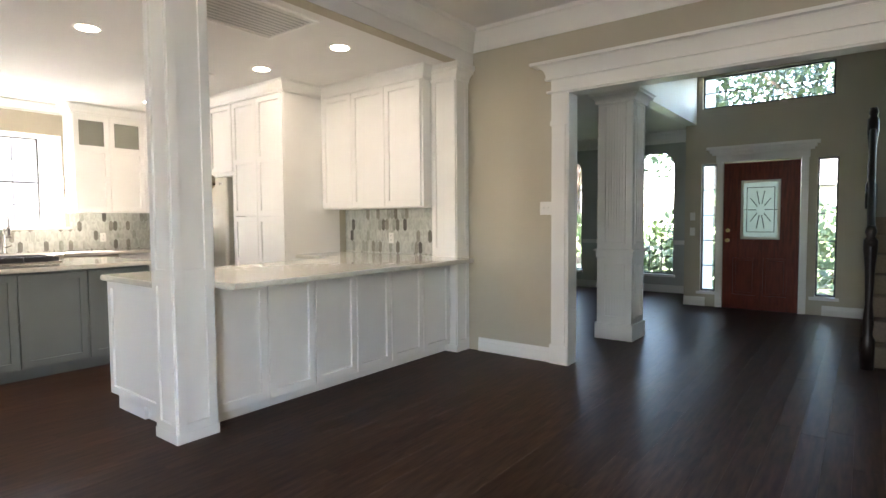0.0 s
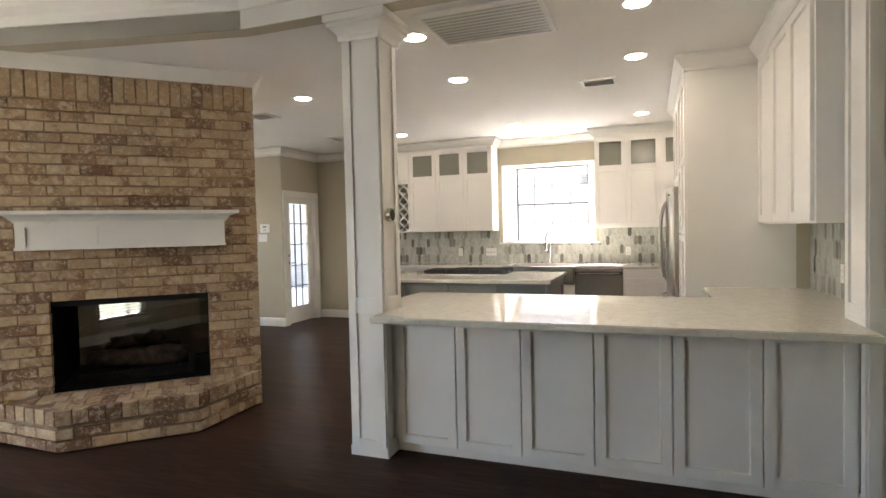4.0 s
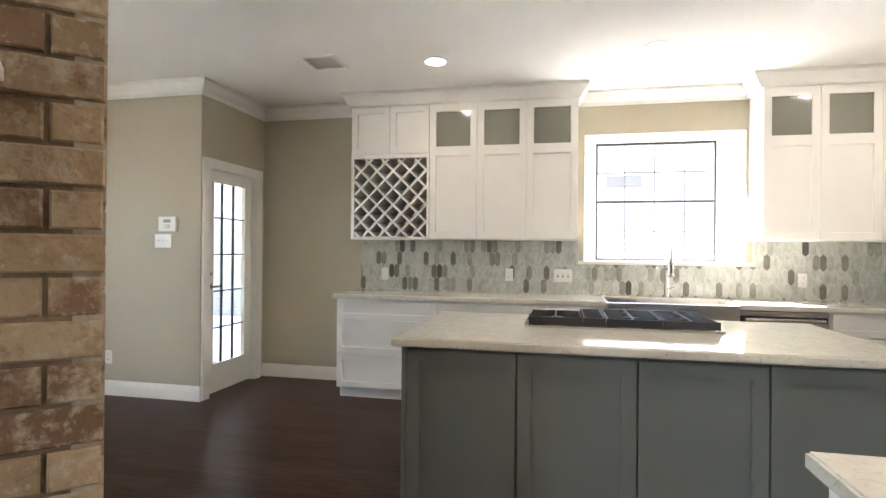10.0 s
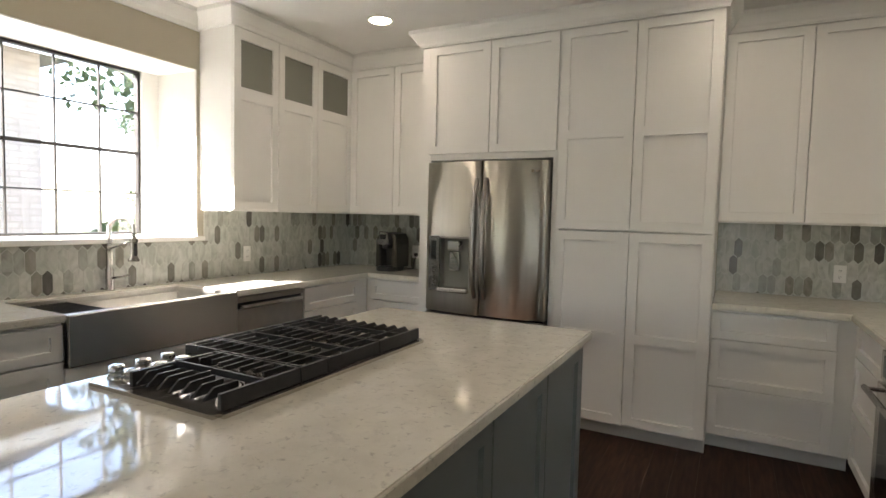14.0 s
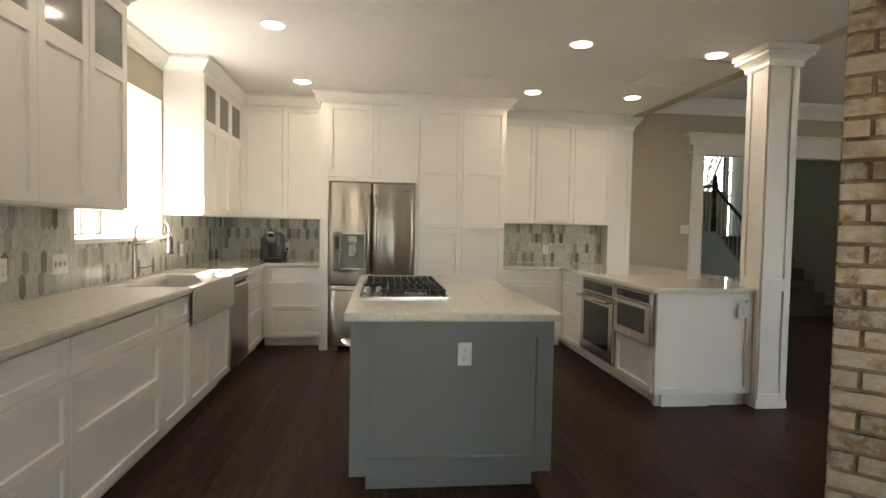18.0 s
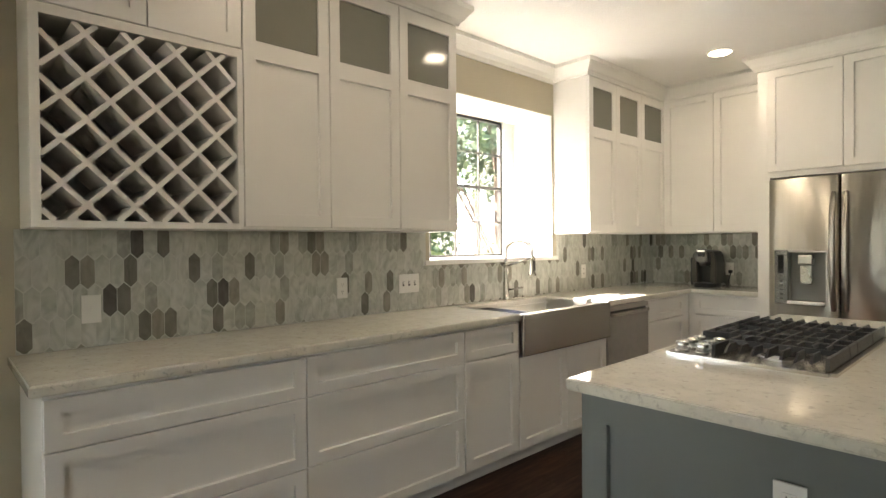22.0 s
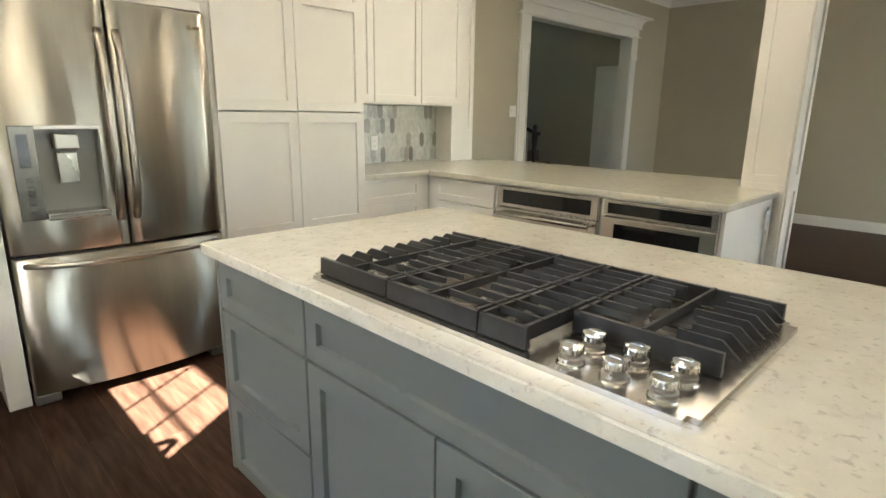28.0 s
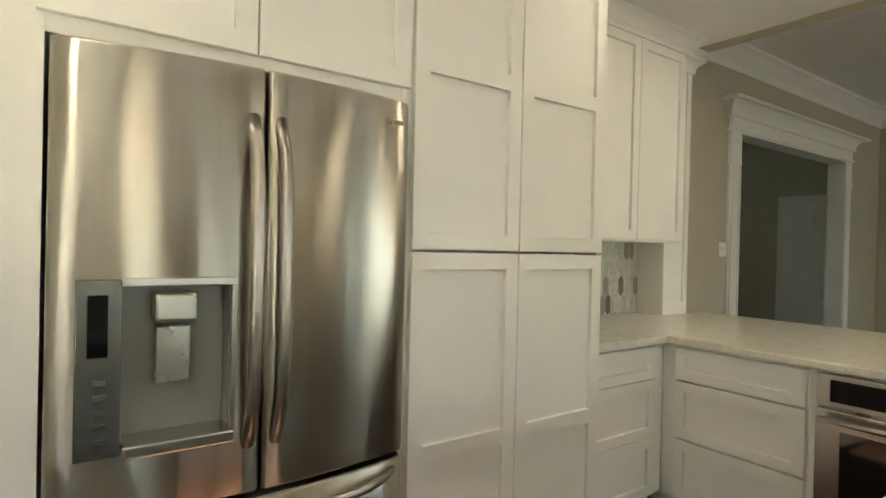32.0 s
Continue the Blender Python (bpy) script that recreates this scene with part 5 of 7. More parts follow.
# the spring: a coil round the hose
cum = [0.0]
vn = [Vector(p) for p in neck]
for a, b in zip(vn, vn[1:]):
    cum.append(cum[-1] + (b - a).length)
coil = []
turns = int(cum[-1] / 0.0115)
for k in range(int(turns * 8 * 0.21), turns * 8):
    d = cum[-1] * k / (turns * 8)
    i = max(j for j in range(len(cum) - 1) if cum[j] <= d)
    t = (d - cum[i]) / (cum[i + 1] - cum[i])
    c, w = vn[i].lerp(vn[i + 1], t), (vn[i + 1] - vn[i]).normalized()
    q = w.cross(Vector((0, 1, 0.01))).normalized()
    r = w.cross(q)
    an = 2 * math.pi * k / 8
    coil.append(c + (q * math.cos(an) + r * math.sin(an)) * 0.0135)
part("spring", tube(bmesh.new(), coil, 0.0028, 5), M_FAUCET, fa, smooth=True)
HX, HY = BX + 0.25, BY - 0.012
part("spray_head", lathe(bmesh.new(), (HX, HY, ZC + 0.185), [(0.026, 0), (0.03, 0.006), (0.03, 0.012), (0.018, 0.03), (0.018, 0.13), (0.013, 0.145)]), M_FAUCET, fa, smooth=True)
part("spray_grip", boxes((HX + 0.012, HX + 0.024, HY - 0.008, HY + 0.008, ZC + 0.22, ZC + 0.29), bevel=0.003), M_BLACK, fa)
part("support_arm", tube(bmesh.new(), [(BX, BY, ZC + 0.245), (HX - 0.01, HY, ZC + 0.305)], 0.006, 8), M_FAUCET, fa, smooth=True)
part("holder_ring", lathe(bmesh.new(), (HX, HY, ZC + 0.295), [(0.022, 0), (0.022, 0.018), (0.0195, 0.018), (0.0195, 0)]), M_FAUCET, fa)
part("lever", tube(bmesh.new(), [(BX + 0.02, BY + 0.005, ZC + 0.075), (BX + 0.065, BY + 0.02, ZC + 0.08), (BX + 0.125, BY + 0.04, ZC + 0.095)], 0.0065, 8), M_FAUCET, fa, smooth=True)

# ---- cooktop ----
CX0, CX1, CY0, CY1 = -6.062, -5.535, 0.950, 1.915
ct = thing("gas_cooktop", (-5.78, 1.44, ZC), "five-burner stainless gas cooktop with black cast-iron grates", "cooktop")
bm = bmesh.new()
sub = boxes((CX0, CX1, CY0, CY1, ZC + 0.0005, ZC + 0.011))
bmesh.ops.bevel(sub, geom=[e for e in sub.edges if abs(e.verts[0].co.z - e.verts[1].co.z) > 0.005], offset=0.018, segments=4, affect="EDGES")
part("tray", merge(bm, sub), M_SATIN, ct)
ZG = ZC + 0.058
GR = ((1.632, 1.893, -6.035, -5.56, 1, 0), (1.362, 1.627, -6.035, -5.56, 0, 0), (1.247, 1.357, -6.035, -5.56, 0, 0), (0.975, 1.242, -5.895, -5.56, 0, 1))


def tbar(a, b, w, z0, z1, slope=0.0):
    """A grate bar of trapezoid section from a to b, its end sloping down at b if asked."""
    bm = bmesh.new()
    a, b = Vector(a), Vector(b)
    d = (b - a).normalized()
    s = Vector((-d.y, d.x)) * w / 2
    pts = []
    for c, sl in ((a, 0), (b, slope)):
        for sg, z, k in ((-1, z0, 1.0), (1, z0, 1.0), (1, z1, 0.7), (-1, z1, 0.7)):
            q = c + s * sg * k - (d * sl if z == z1 else Vector((0, 0)))
            pts.append(bm.verts.new((q.x, q.y, z)))
    for f in ((3, 2, 1, 0), (4, 5, 6, 7), (0, 1, 5, 4), (1, 2, 6, 5), (2, 3, 7, 6), (3, 0, 4, 7)):
        bm.faces.new([pts[i] for i in f])
    return bm


for y0, y1, x0, x1, north, south in GR:
    yc = (y0 + y1) / 2
    part("grate_rail", tbar((x0, y0), (x0, y1), 0.014, ZC + 0.014, ZG - 0.004), M_IRON, ct)
    part("grate_rail", tbar((x1, y0), (x1, y1), 0.014, ZC + 0.014, ZG - 0.004), M_IRON, ct)
    if not south:
        part("grate_rail", tbar((x0, y0 + 0.006), (x1, y0 + 0.006), 0.012, ZC + 0.03, ZG - 0.002), M_IRON, ct)
    if not north:
        part("grate_rail", tbar((x0, y1 - 0.006), (x1, y1 - 0.006), 0.012, ZC + 0.03, ZG - 0.002), M_IRON, ct)
    if y1 - y0 > 0.2:
        part("grate_rail", tbar((x0, yc), (x1, yc), 0.009, ZC + 0.040, ZG - 0.001), M_IRON, ct)
    n = 10 if x0 < -6 else 8
    for k in range(1, n):
        x = x0 + (x1 - x0) * k / n
        if y1 - y0 < 0.2:
            part("grate_bar", tbar((x, y0), (x, y1), 0.007, ZC + 0.044, ZG), M_IRON, ct)
            continue
        gap = 0.085 if abs((k / n) % 0.5 - 0.25) < 0.13 else 0.02
        for e, inner, slope in ((y1, yc + 0.0 + gap * 0.5, 0.03 if north else 0.0), (y0, yc - gap * 0.5, 0.03 if south else 0.0)):
            long = e + (0.012 if slope and e == y1 else -0.012 if slope else 0)
            part("grate_finger", tbar((x, inner if k % 2 else inner + (e - inner) * 0.1), (x, long), 0.0085, ZC + 0.045 if not slope else ZC + 0.032, ZG, slope), M_IRON, ct)
for x, y, r in ((-5.92, 1.762, 0.035), (-5.675, 1.762, 0.045), (-5.92, 1.495, 0.035), (-5.675, 1.495, 0.05), (-5.725, 1.108, 0.06)):
    part("burner_head", lathe(bmesh.new(), (x, y, ZC + 0.011), [(r * 1.15, 0), (r * 1.15, 0.006), (r, 0.008), (r, 0.016)]), M_STEEL_DK, ct)
    part("burner_cap", lathe(bmesh.new(), (x, y, ZC + 0.027), [(r * 0.95, 0), (r * 0.97, 0.004), (r * 0.8, 0.008)]), M_IRON, ct)
def knurled(x, y, n=40):
    """A knob cap with a fluted edge and a low dome."""
    bm = bmesh.new()
    rings = []
    for r, h in ((0.018, 0.0), (0.0215, 0.003), (0.0215, 0.012), (0.0198, 0.0155), (0.012, 0.0175)):
        rings.append([bm.verts.new((x + r * (1 - (0.035 if k % 2 and r > 0.02 else 0)) * math.cos(q), y + r * (1 - (0.035 if k % 2 and r > 0.02 else 0)) * math.sin(q), ZC + 0.030 + h)) for k, q in enumerate(2 * math.pi * i / n for i in range(n))])
    for r0, r1 in zip(rings, rings[1:]):
        for k in range(n):
            bm.faces.new((r0[k], r0[(k + 1) % n], r1[(k + 1) % n], r1[k]))
    bm.faces.new(rings[0][::-1])
    bm.faces.new(rings[-1])
    return bm


M_KNOB = mat("satin_chrome", (0.60, 0.59, 0.56), 0.16, 1.0, vary=0.03)
for x in (-6.02, -5.948):
    for y in (1.012, 1.091, 1.170):
        kn = part("knob", knurled(x, y), M_KNOB, ct, "chrome knob")
        part("knob_stem", lathe(bmesh.new(), (x, y, ZC + 0.0172), [(0.0205, 0), (0.0205, 0.006), (0.017, 0.008), (0.017, 0.0126)], 24), M_STEEL_DK, kn)
        part("knob_skirt", lathe(bmesh.new(), (x, y, ZC + 0.0108), [(0.0245, 0), (0.0235, 0.004), (0.020, 0.0064)], 24), M_KNOB, kn)
        part("pointer", boxes((x - 0.0015, x + 0.0015, y - 0.011, y + 0.011, ZC + 0.0472, ZC + 0.0485)), M_STEEL_DK, kn)
        part("knob_scale", boxes(*[(x - 0.034, x - 0.030, y + o, y + o + 0.0012, ZC + 0.0109, ZC + 0.0113) for o in (-0.02, -0.01, 0, 0.01, 0.02)]), M_BLACK, ct)

# ---- coffee maker ----
cm = thing("coffee_maker", (-7.17, 4.16, ZC), "black and silver pod coffee maker on the counter", "coffee maker")
M_SILVER = mat("warm_silver_plastic", (0.085, 0.08, 0.07), 0.3, 0.7)
M_PALESILVER = mat("pale_silver_plastic", (0.27, 0.26, 0.245), 0.25, 0.7)
X0, Y0 = -7.17, 4.16


def front_solid(outline, y0, y1, bevel=0.006):
    """A solid from an outline seen from the front, (x, z) from the machine's foot, between two depths."""
    bm = bmesh.new()
    f = [bm.verts.new((X0 + x, Y0 + y0, ZC + z)) for x, z in outline]
    b = [bm.verts.new((X0 + x, Y0 + y1, ZC + z)) for x, z in outline]
    bm.faces.new(f)
    bm.faces.new(b[::-1])
    for k in range(len(f)):
        n = (k + 1) % len(f)
        bm.faces.new((f[k], b[k], b[n], f[n]))
    bmesh.ops.recalc_face_normals(bm, faces=bm.faces)
    if bevel:
        rim = [e for e in bm.edges if len({round(v.co.y, 4) for v in e.verts}) == 1]
        bmesh.ops.bevel(bm, geom=rim, offset=bevel, segments=3, affect="EDGES")
    return bm


def oval(rx, rz, cx, cz, n=24, p=2.6):
    return [(cx + rx * math.copysign(abs(math.cos(q)) ** (2 / p), math.cos(q)), cz + rz * math.copysign(abs(math.sin(q)) ** (2 / p), math.sin(q))) for q in (2 * math.pi * k / n for k in range(n))]


bm = bmesh.new()
prism(bm, [(X0 + x, Y0 - 0.02 + z) for x, z in oval(0.118, 0.14, 0, 0)], ZC, ZC + 0.034)
part("base", bm, M_BLACK, cm)
part("drip_plate", prism(bmesh.new(), [(X0 + x, Y0 - 0.02 + z) for x, z in oval(0.075, 0.06, 0, -0.07)], ZC + 0.0341, ZC + 0.039), M_BLACK, cm)
part("back_column", front_solid([(-0.09, 0.03), (0.09, 0.03), (0.088, 0.27), (0.07, 0.30), (-0.07, 0.30), (-0.088, 0.27)], 0.0, 0.115), M_BLACK, cm)
shell = [(0.062, 0.032), (0.120, 0.032), (0.124, 0.12), (0.122, 0.22), (0.112, 0.275), (0.085, 0.305), (0.045, 0.315), (0.045, 0.285), (0.068, 0.262), (0.074, 0.22), (0.066, 0.12)]
part("side_cheek", front_solid(shell, -0.10, 0.12, 0.01), M_SILVER, cm, "warm silver side shell")
part("side_cheek", front_solid([(-x, z) for x, z in shell][::-1], -0.10, 0.12, 0.01), M_SILVER, cm, "warm silver side shell")
part("brew_head", front_solid([(-0.066, 0.215), (0.066, 0.215), (0.072, 0.25), (0.062, 0.30), (0.03, 0.318), (-0.03, 0.318), (-0.062, 0.30), (-0.072, 0.25)], -0.13, 0.09, 0.012), M_BLACK, cm)
plate = part("control_plate", front_solid([(-0.052, 0.325), (-0.056, 0.27), (-0.05, 0.235), (-0.03, 0.216), (0, 0.21), (0.03, 0.216), (0.05, 0.235), (0.056, 0.27), (0.052, 0.325)], -0.146, -0.128, 0.005), M_PALESILVER, cm, "pale silver rounded control plate")
part("display", front_solid([(-0.033, 0.262), (0.033, 0.262), (0.036, 0.298), (-0.036, 0.298)], -0.149, -0.1455, 0), M_BLACKGLASS, plate)
part("button", front_solid(oval(0.012, 0.009, 0, 0.242, 16, 2), -0.149, -0.1455, 0), M_BLACK, plate)
part("handle", front_solid([(-0.038, 0.305), (0.038, 0.305), (0.036, 0.316), (-0.036, 0.316)], -0.152, -0.14, 0.002), M_CHROME, plate)
part("spout", boxes((X0 - 0.04, X0 + 0.04, Y0 - 0.115, Y0 - 0.01, ZC + 0.18, ZC + 0.216), bevel=0.01), M_BLACK, cm)
part("reservoir", boxes((X0 - 0.152, X0 - 0.126, Y0 - 0.06, Y0 + 0.10, ZC + 0.012, ZC + 0.25), bevel=0.008), mat("smoked_plastic", (0.05, 0.055, 0.06), 0.15), cm)
part("power_cord", tube(bmesh.new(), [(X0 + 0.13, 4.385, 1.045), (X0 + 0.135, 4.36, 1.02), (X0 + 0.125, 4.34, 0.96), (X0 + 0.14, 4.33, 0.923), (X0 + 0.09, 4.30, 0.92)], 0.004, 6), M_BLACK, cm, smooth=True)
part("plug", boxes((X0 + 0.115, X0 + 0.145, 4.365, 4.392, 1.03, 1.06), bevel=0.004), M_BLACK, cm)

for ob in cm.children_recursive:
    if not ob.name.startswith(("power_cord", "plug")):
        ob.data.transform(Matrix.Translation((X0 + 0.012, 0, ZC)) @ Matrix.Diagonal((0.86, 1, 1.05, 1)) @ Matrix.Translation((-X0, 0, -ZC)))

# ---- outlets and switches ----
def wall_plate(face, x, y, z, kind="outlet", gangs=1, group="wall plates", label=""):
    w = 0.070 + 0.046 * (gangs - 1)
    P = placer(face, x, y, z)
    th = thing("outlet" if kind == "outlet" else "light_switch", P(0, 0, 0), label or ("white double power outlet on the wall" if kind == "outlet" else "white light switch plate with rockers"), "outlet" if kind == "outlet" else "light switch", group)
    part("plate", fbox(bmesh.new(), P, -w / 2, w / 2, -0.058, 0.058, 0.0005, 0.007, 0.002), M_PLATE, th)
    for g in range(gangs):
        u = (g - (gangs - 1) / 2) * 0.046
        if kind == "outlet":
            for v in (-0.021, 0.021):
                part("socket", fbox(bmesh.new(), P, u - 0.016, u + 0.016, v - 0.014, v + 0.014, 0.007, 0.0085, 0.001), M_PLATE, th)
                for du in (-0.006, 0.006):
                    part("slot", fbox(bmesh.new(), P, u + du - 0.0012, u + du + 0.0012, v - 0.002, v + 0.007, 0.0085, 0.0089), M_BLACK, th)
                part("ground_hole", fbox(bmesh.new(), P, u - 0.0022, u + 0.0022, v - 0.0095, v - 0.0055, 0.0085, 0.0089), M_BLACK, th)
        else:
            part("toggle", fbox(bmesh.new(), P, u - 0.005, u + 0.005, -0.004, 0.012, 0.007, 0.016, 0.001), M_PLATE, th)
            part("toggle_slot", fbox(bmesh.new(), P, u - 0.007, u + 0.007, -0.014, 0.014, 0.007, 0.0076), M_BLACK if kind == "switch3" else M_PLATE, th)
    return th


wall_plate("E", -7.792, 0.66, 1.083)
wall_plate("E", -7.792, -0.55, 1.072, "switch", 1)
wall_plate("E", -7.792, 1.147, 1.082, "switch3", 3, label="white triple light switch plate on the backsplash")
wall_plate("E", -7.792, 3.10, 1.077)
wall_plate("S", -7.05, 4.392, 1.07)
wall_plate("S", -3.87, 4.492, 1.082)
wall_plate("S", -5.518, 0.434, 0.708, label="white double power outlet on the island end")
wall_plate("S", -3.18, 1.643, 0.745, "outlet", 1, label="white double power outlet on the bar end")
wall_plate("S", -2.01, 4.499, 1.37, "switch", 2, label="white double switch plate beside the opening")
wall_plate("N", -1.0, -1.609, 1.33, "switch", 1)
wall_plate("N", -1.113, -1.609, 0.342)
wall_plate("E", -6.799, -2.78, 0.335)
wall_plate("E", -6.799, -2.235, 1.365, "switch", 3)
th = thing("alarm_keypad", (-6.799, -2.18, 1.445), "white alarm keypad with a small grey screen", "keypad")
P = placer("E", -6.799, -2.18, 1.511)
part("case", fbox(bmesh.new(), P, -0.088, 0.088, -0.064, 0.064, 0.0005, 0.026, 0.006), M_PLATE, th)
part("screen", fbox(bmesh.new(), P, -0.035, 0.035, 0.012, 0.04, 0.026, 0.027), mat("lcd_grey", (0.28, 0.30, 0.26), 0.3), th)
for k in range(3):
    for j in range(2):
        part("key", fbox(bmesh.new(), P, -0.02 + k * 0.02 - 0.006, -0.02 + k * 0.02 + 0.006, -0.035 + j * 0.018, -0.025 + j * 0.018, 0.026, 0.0275), bpy.data.materials["lcd_grey"], th)
th = thing("thermostat", (-2.90, 1.842, 1.468), "round steel thermostat with a dark glass face", "thermostat")
part("base", cyl(bmesh.new(), (-2.90, 1.8425, 1.511), (-2.90, 1.850, 1.511), 0.040, 0.040, 28), M_PLATE, th)
part("ring", cyl(cyl(bmesh.new(), (-2.90, 1.850, 1.511), (-2.90, 1.874, 1.511), 0.042, 0.042, 32), (-2.90, 1.874, 1.511), (-2.90, 1.8785, 1.511), 0.042, 0.038, 32), mat("brushed_warm_steel", (0.56, 0.50, 0.42), 0.25, 1.0), th)
part("face", cyl(bmesh.new(), (-2.90, 1.877, 1.511), (-2.90, 1.8795, 1.511), 0.0348, 0.0348, 28), M_BLACKGLASS, th)

# ---- ceiling lights, grille and vents ----
def downlight(x, y):
    th = thing("recessed_downlight", (x, y, ZK), "white trimmed recessed ceiling light, switched on", "downlight", "kitchen downlights")
    bm = lathe(bmesh.new(), (x, y, ZK - 0.008), [(0.095, 0.0079), (0.092, 0.002), (0.082, 0.0), (0.072, 0.004), (0.072, 0.0079)], 28)
    part("trim_ring", bm, M_TRIM, th)
    part("diffuser", cyl(bmesh.new(), (x, y, ZK - 0.0055), (x, y, ZK - 0.003), 0.072, 0.072, 28), M_LAMP, th)
    return th


first = downlight(-3.33, 1.87)
for x, y in ((-3.34, 3.31), (-4.43, 0.20), (-4.46, 1.80), (-4.42, 3.28), (-6.73, 0.19), (-6.72, 1.78), (-6.73, 3.30)):
    copy_thing(first, Matrix.Translation((x, y, ZK)))


M_VENT = mat("vent_recess", (0.60, 0.59, 0.56), 0.9)


def vent(x0, x1, y0, y1, label, n, along="x", name="ceiling_vent"):
    th = thing(name, ((x0 + x1) / 2, (y0 + y1) / 2, ZK), label, "air vent")
    part("frame", boxes((x0, x1, y0, y0 + 0.03, ZK - 0.014, ZK - 0.0005), (x0, x1, y1 - 0.03, y1, ZK - 0.014, ZK - 0.0005), (x0, x0 + 0.03, y0 + 0.03, y1 - 0.03, ZK - 0.014, ZK - 0.0005), (x1 - 0.03, x1, y0 + 0.03, y1 - 0.03, ZK - 0.014, ZK - 0.0005)), M_TRIM, th)
    part("backing", boxes((x0 + 0.03, x1 - 0.03, y0 + 0.03, y1 - 0.03, ZK - 0.003, ZK - 0.001)), M_VENT, th)
    for k in range(n):
        bm = bmesh.new()
        if along == "y":
            x = x0 + 0.03 + (x1 - x0 - 0.06) * (k + 0.5) / n
            w = (x1 - x0 - 0.06) / n * 0.47
            vs = [bm.verts.new(p) for p in ((x - w, y0 + 0.03, ZK - 0.004), (x + w, y0 + 0.03, ZK - 0.013), (x + w, y1 - 0.03, ZK - 0.013), (x - w, y1 - 0.03, ZK - 0.004))]
        else:
            y = y0 + 0.03 + (y1 - y0 - 0.06) * (k + 0.5) / n
            w = (y1 - y0 - 0.06) / n * 0.36
            vs = [bm.verts.new(p) for p in ((x0 + 0.03, y - w, ZK - 0.004), (x0 + 0.03, y + w, ZK - 0.013), (x1 - 0.03, y + w, ZK - 0.013), (x1 - 0.03, y - w, ZK - 0.004))]
        up = [bm.verts.new(v.co + Vector((0, 0, 0.0015))) for v in vs]
        bm.faces.new(vs)
        bm.faces.new(up[::-1])
        for i in range(4):
            bm.faces.new((vs[i], vs[(i + 1) % 4], up[(i + 1) % 4], up[i]))
        part("slat", bm, M_TRIM, th)
    return th


vent(-3.60, -2.98, 2.01, 2.80, "large white louvred return air grille", 11, "y", "return_air_grille")
vent(-5.20, -4.94, 2.79, 3.11, "small white louvred supply vent", 8, "y")
vent(-5.05, -4.765, -0.82, -0.53, "small white louvred supply vent", 7, "y")
vent(-6.74, -6.43, -0.80, -0.51, "small white louvred supply vent", 7, "y")


# ---- windows ----
def grid_window(name, face, x, y, u0, u1, v0, v1, cols, rows, label, frame_w=0.03, bar=0.011, meeting=None, fm=None):
    """A gridded metal window: frame, each muntin and each pane; u from (x, y) along the face."""
    P = placer(face, x, y)
    mid = P((u0 + u1) / 2, v0, 0)
    th = thing(name, mid, label, "window", kind="structure")
    fm = fm or M_MUNTIN
    bm = bmesh.new()
    for r in ((u0, u1, v0, v0 + frame_w, -0.02, 0.02), (u0, u1, v1 - frame_w, v1, -0.02, 0.02), (u0, u0 + frame_w, v0 + frame_w, v1 - frame_w, -0.0197, 0.0197), (u1 - frame_w, u1, v0 + frame_w, v1 - frame_w, -0.0197, 0.0197)):
        fbox(bm, P, *r)
    part("window_frame", bm, fm, th)
    for i in range(1, cols):
        u = u0 + (u1 - u0) * i / cols
        part("muntin", fbox(bmesh.new(), P, u - bar / 2, u + bar / 2, v0 + frame_w, v1 - frame_w, -0.009, 0.009), fm, th)
    for j in range(1, rows):
        v = v0 + (v1 - v0) * j / rows
        w = bar * (2.4 if meeting == j else 1)
        part("muntin", fbox(bmesh.new(), P, u0 + frame_w, u1 - frame_w, v - w / 2, v + w / 2, -0.0105, 0.0105 if meeting != j else 0.018), fm, th)
    for i in range(cols):
        for j in range(rows):
            a, b = u0 + (u1 - u0) * i / cols, u0 + (u1 - u0) * (i + 1) / cols
            c, d = v0 + (v1 - v0) * j / rows, v0 + (v1 - v0) * (j + 1) / rows
            part("pane", fbox(bmesh.new(), P, a + 0.004, b - 0.004, c + 0.004, d - 0.004, -0.002, 0.002), M_GLASS, th)
    return th


def board(name, bm, label="", parent=None):
    return structure(name, bm, M_TRIM, label, "trim")


grid_window("window_kitchen", "E", -8.245, 1.455, 0.0, 1.085, 1.222, 2.352, 4, 4, "dark metal gridded kitchen window above the sink", frame_w=0.017, bar=0.009, meeting=2)
board("trim_kitchen_window", boxes((-8.299, -7.775, 1.28, 2.715, 1.190, 1.219), (-8.20, -7.803, 1.331, 1.336, 1.2192, 2.3595), (-8.20, -7.803, 2.664, 2.669, 1.2192, 2.3595), (-8.20, -7.803, 1.336, 2.664, 2.353, 2.359),
                                   (-8.275, -8.20, 1.331, 1.454, 1.2193, 2.3592), (-8.275, -8.20, 2.541, 2.669, 1.2193, 2.3592)), "white sill and jambs of the kitchen window recess")

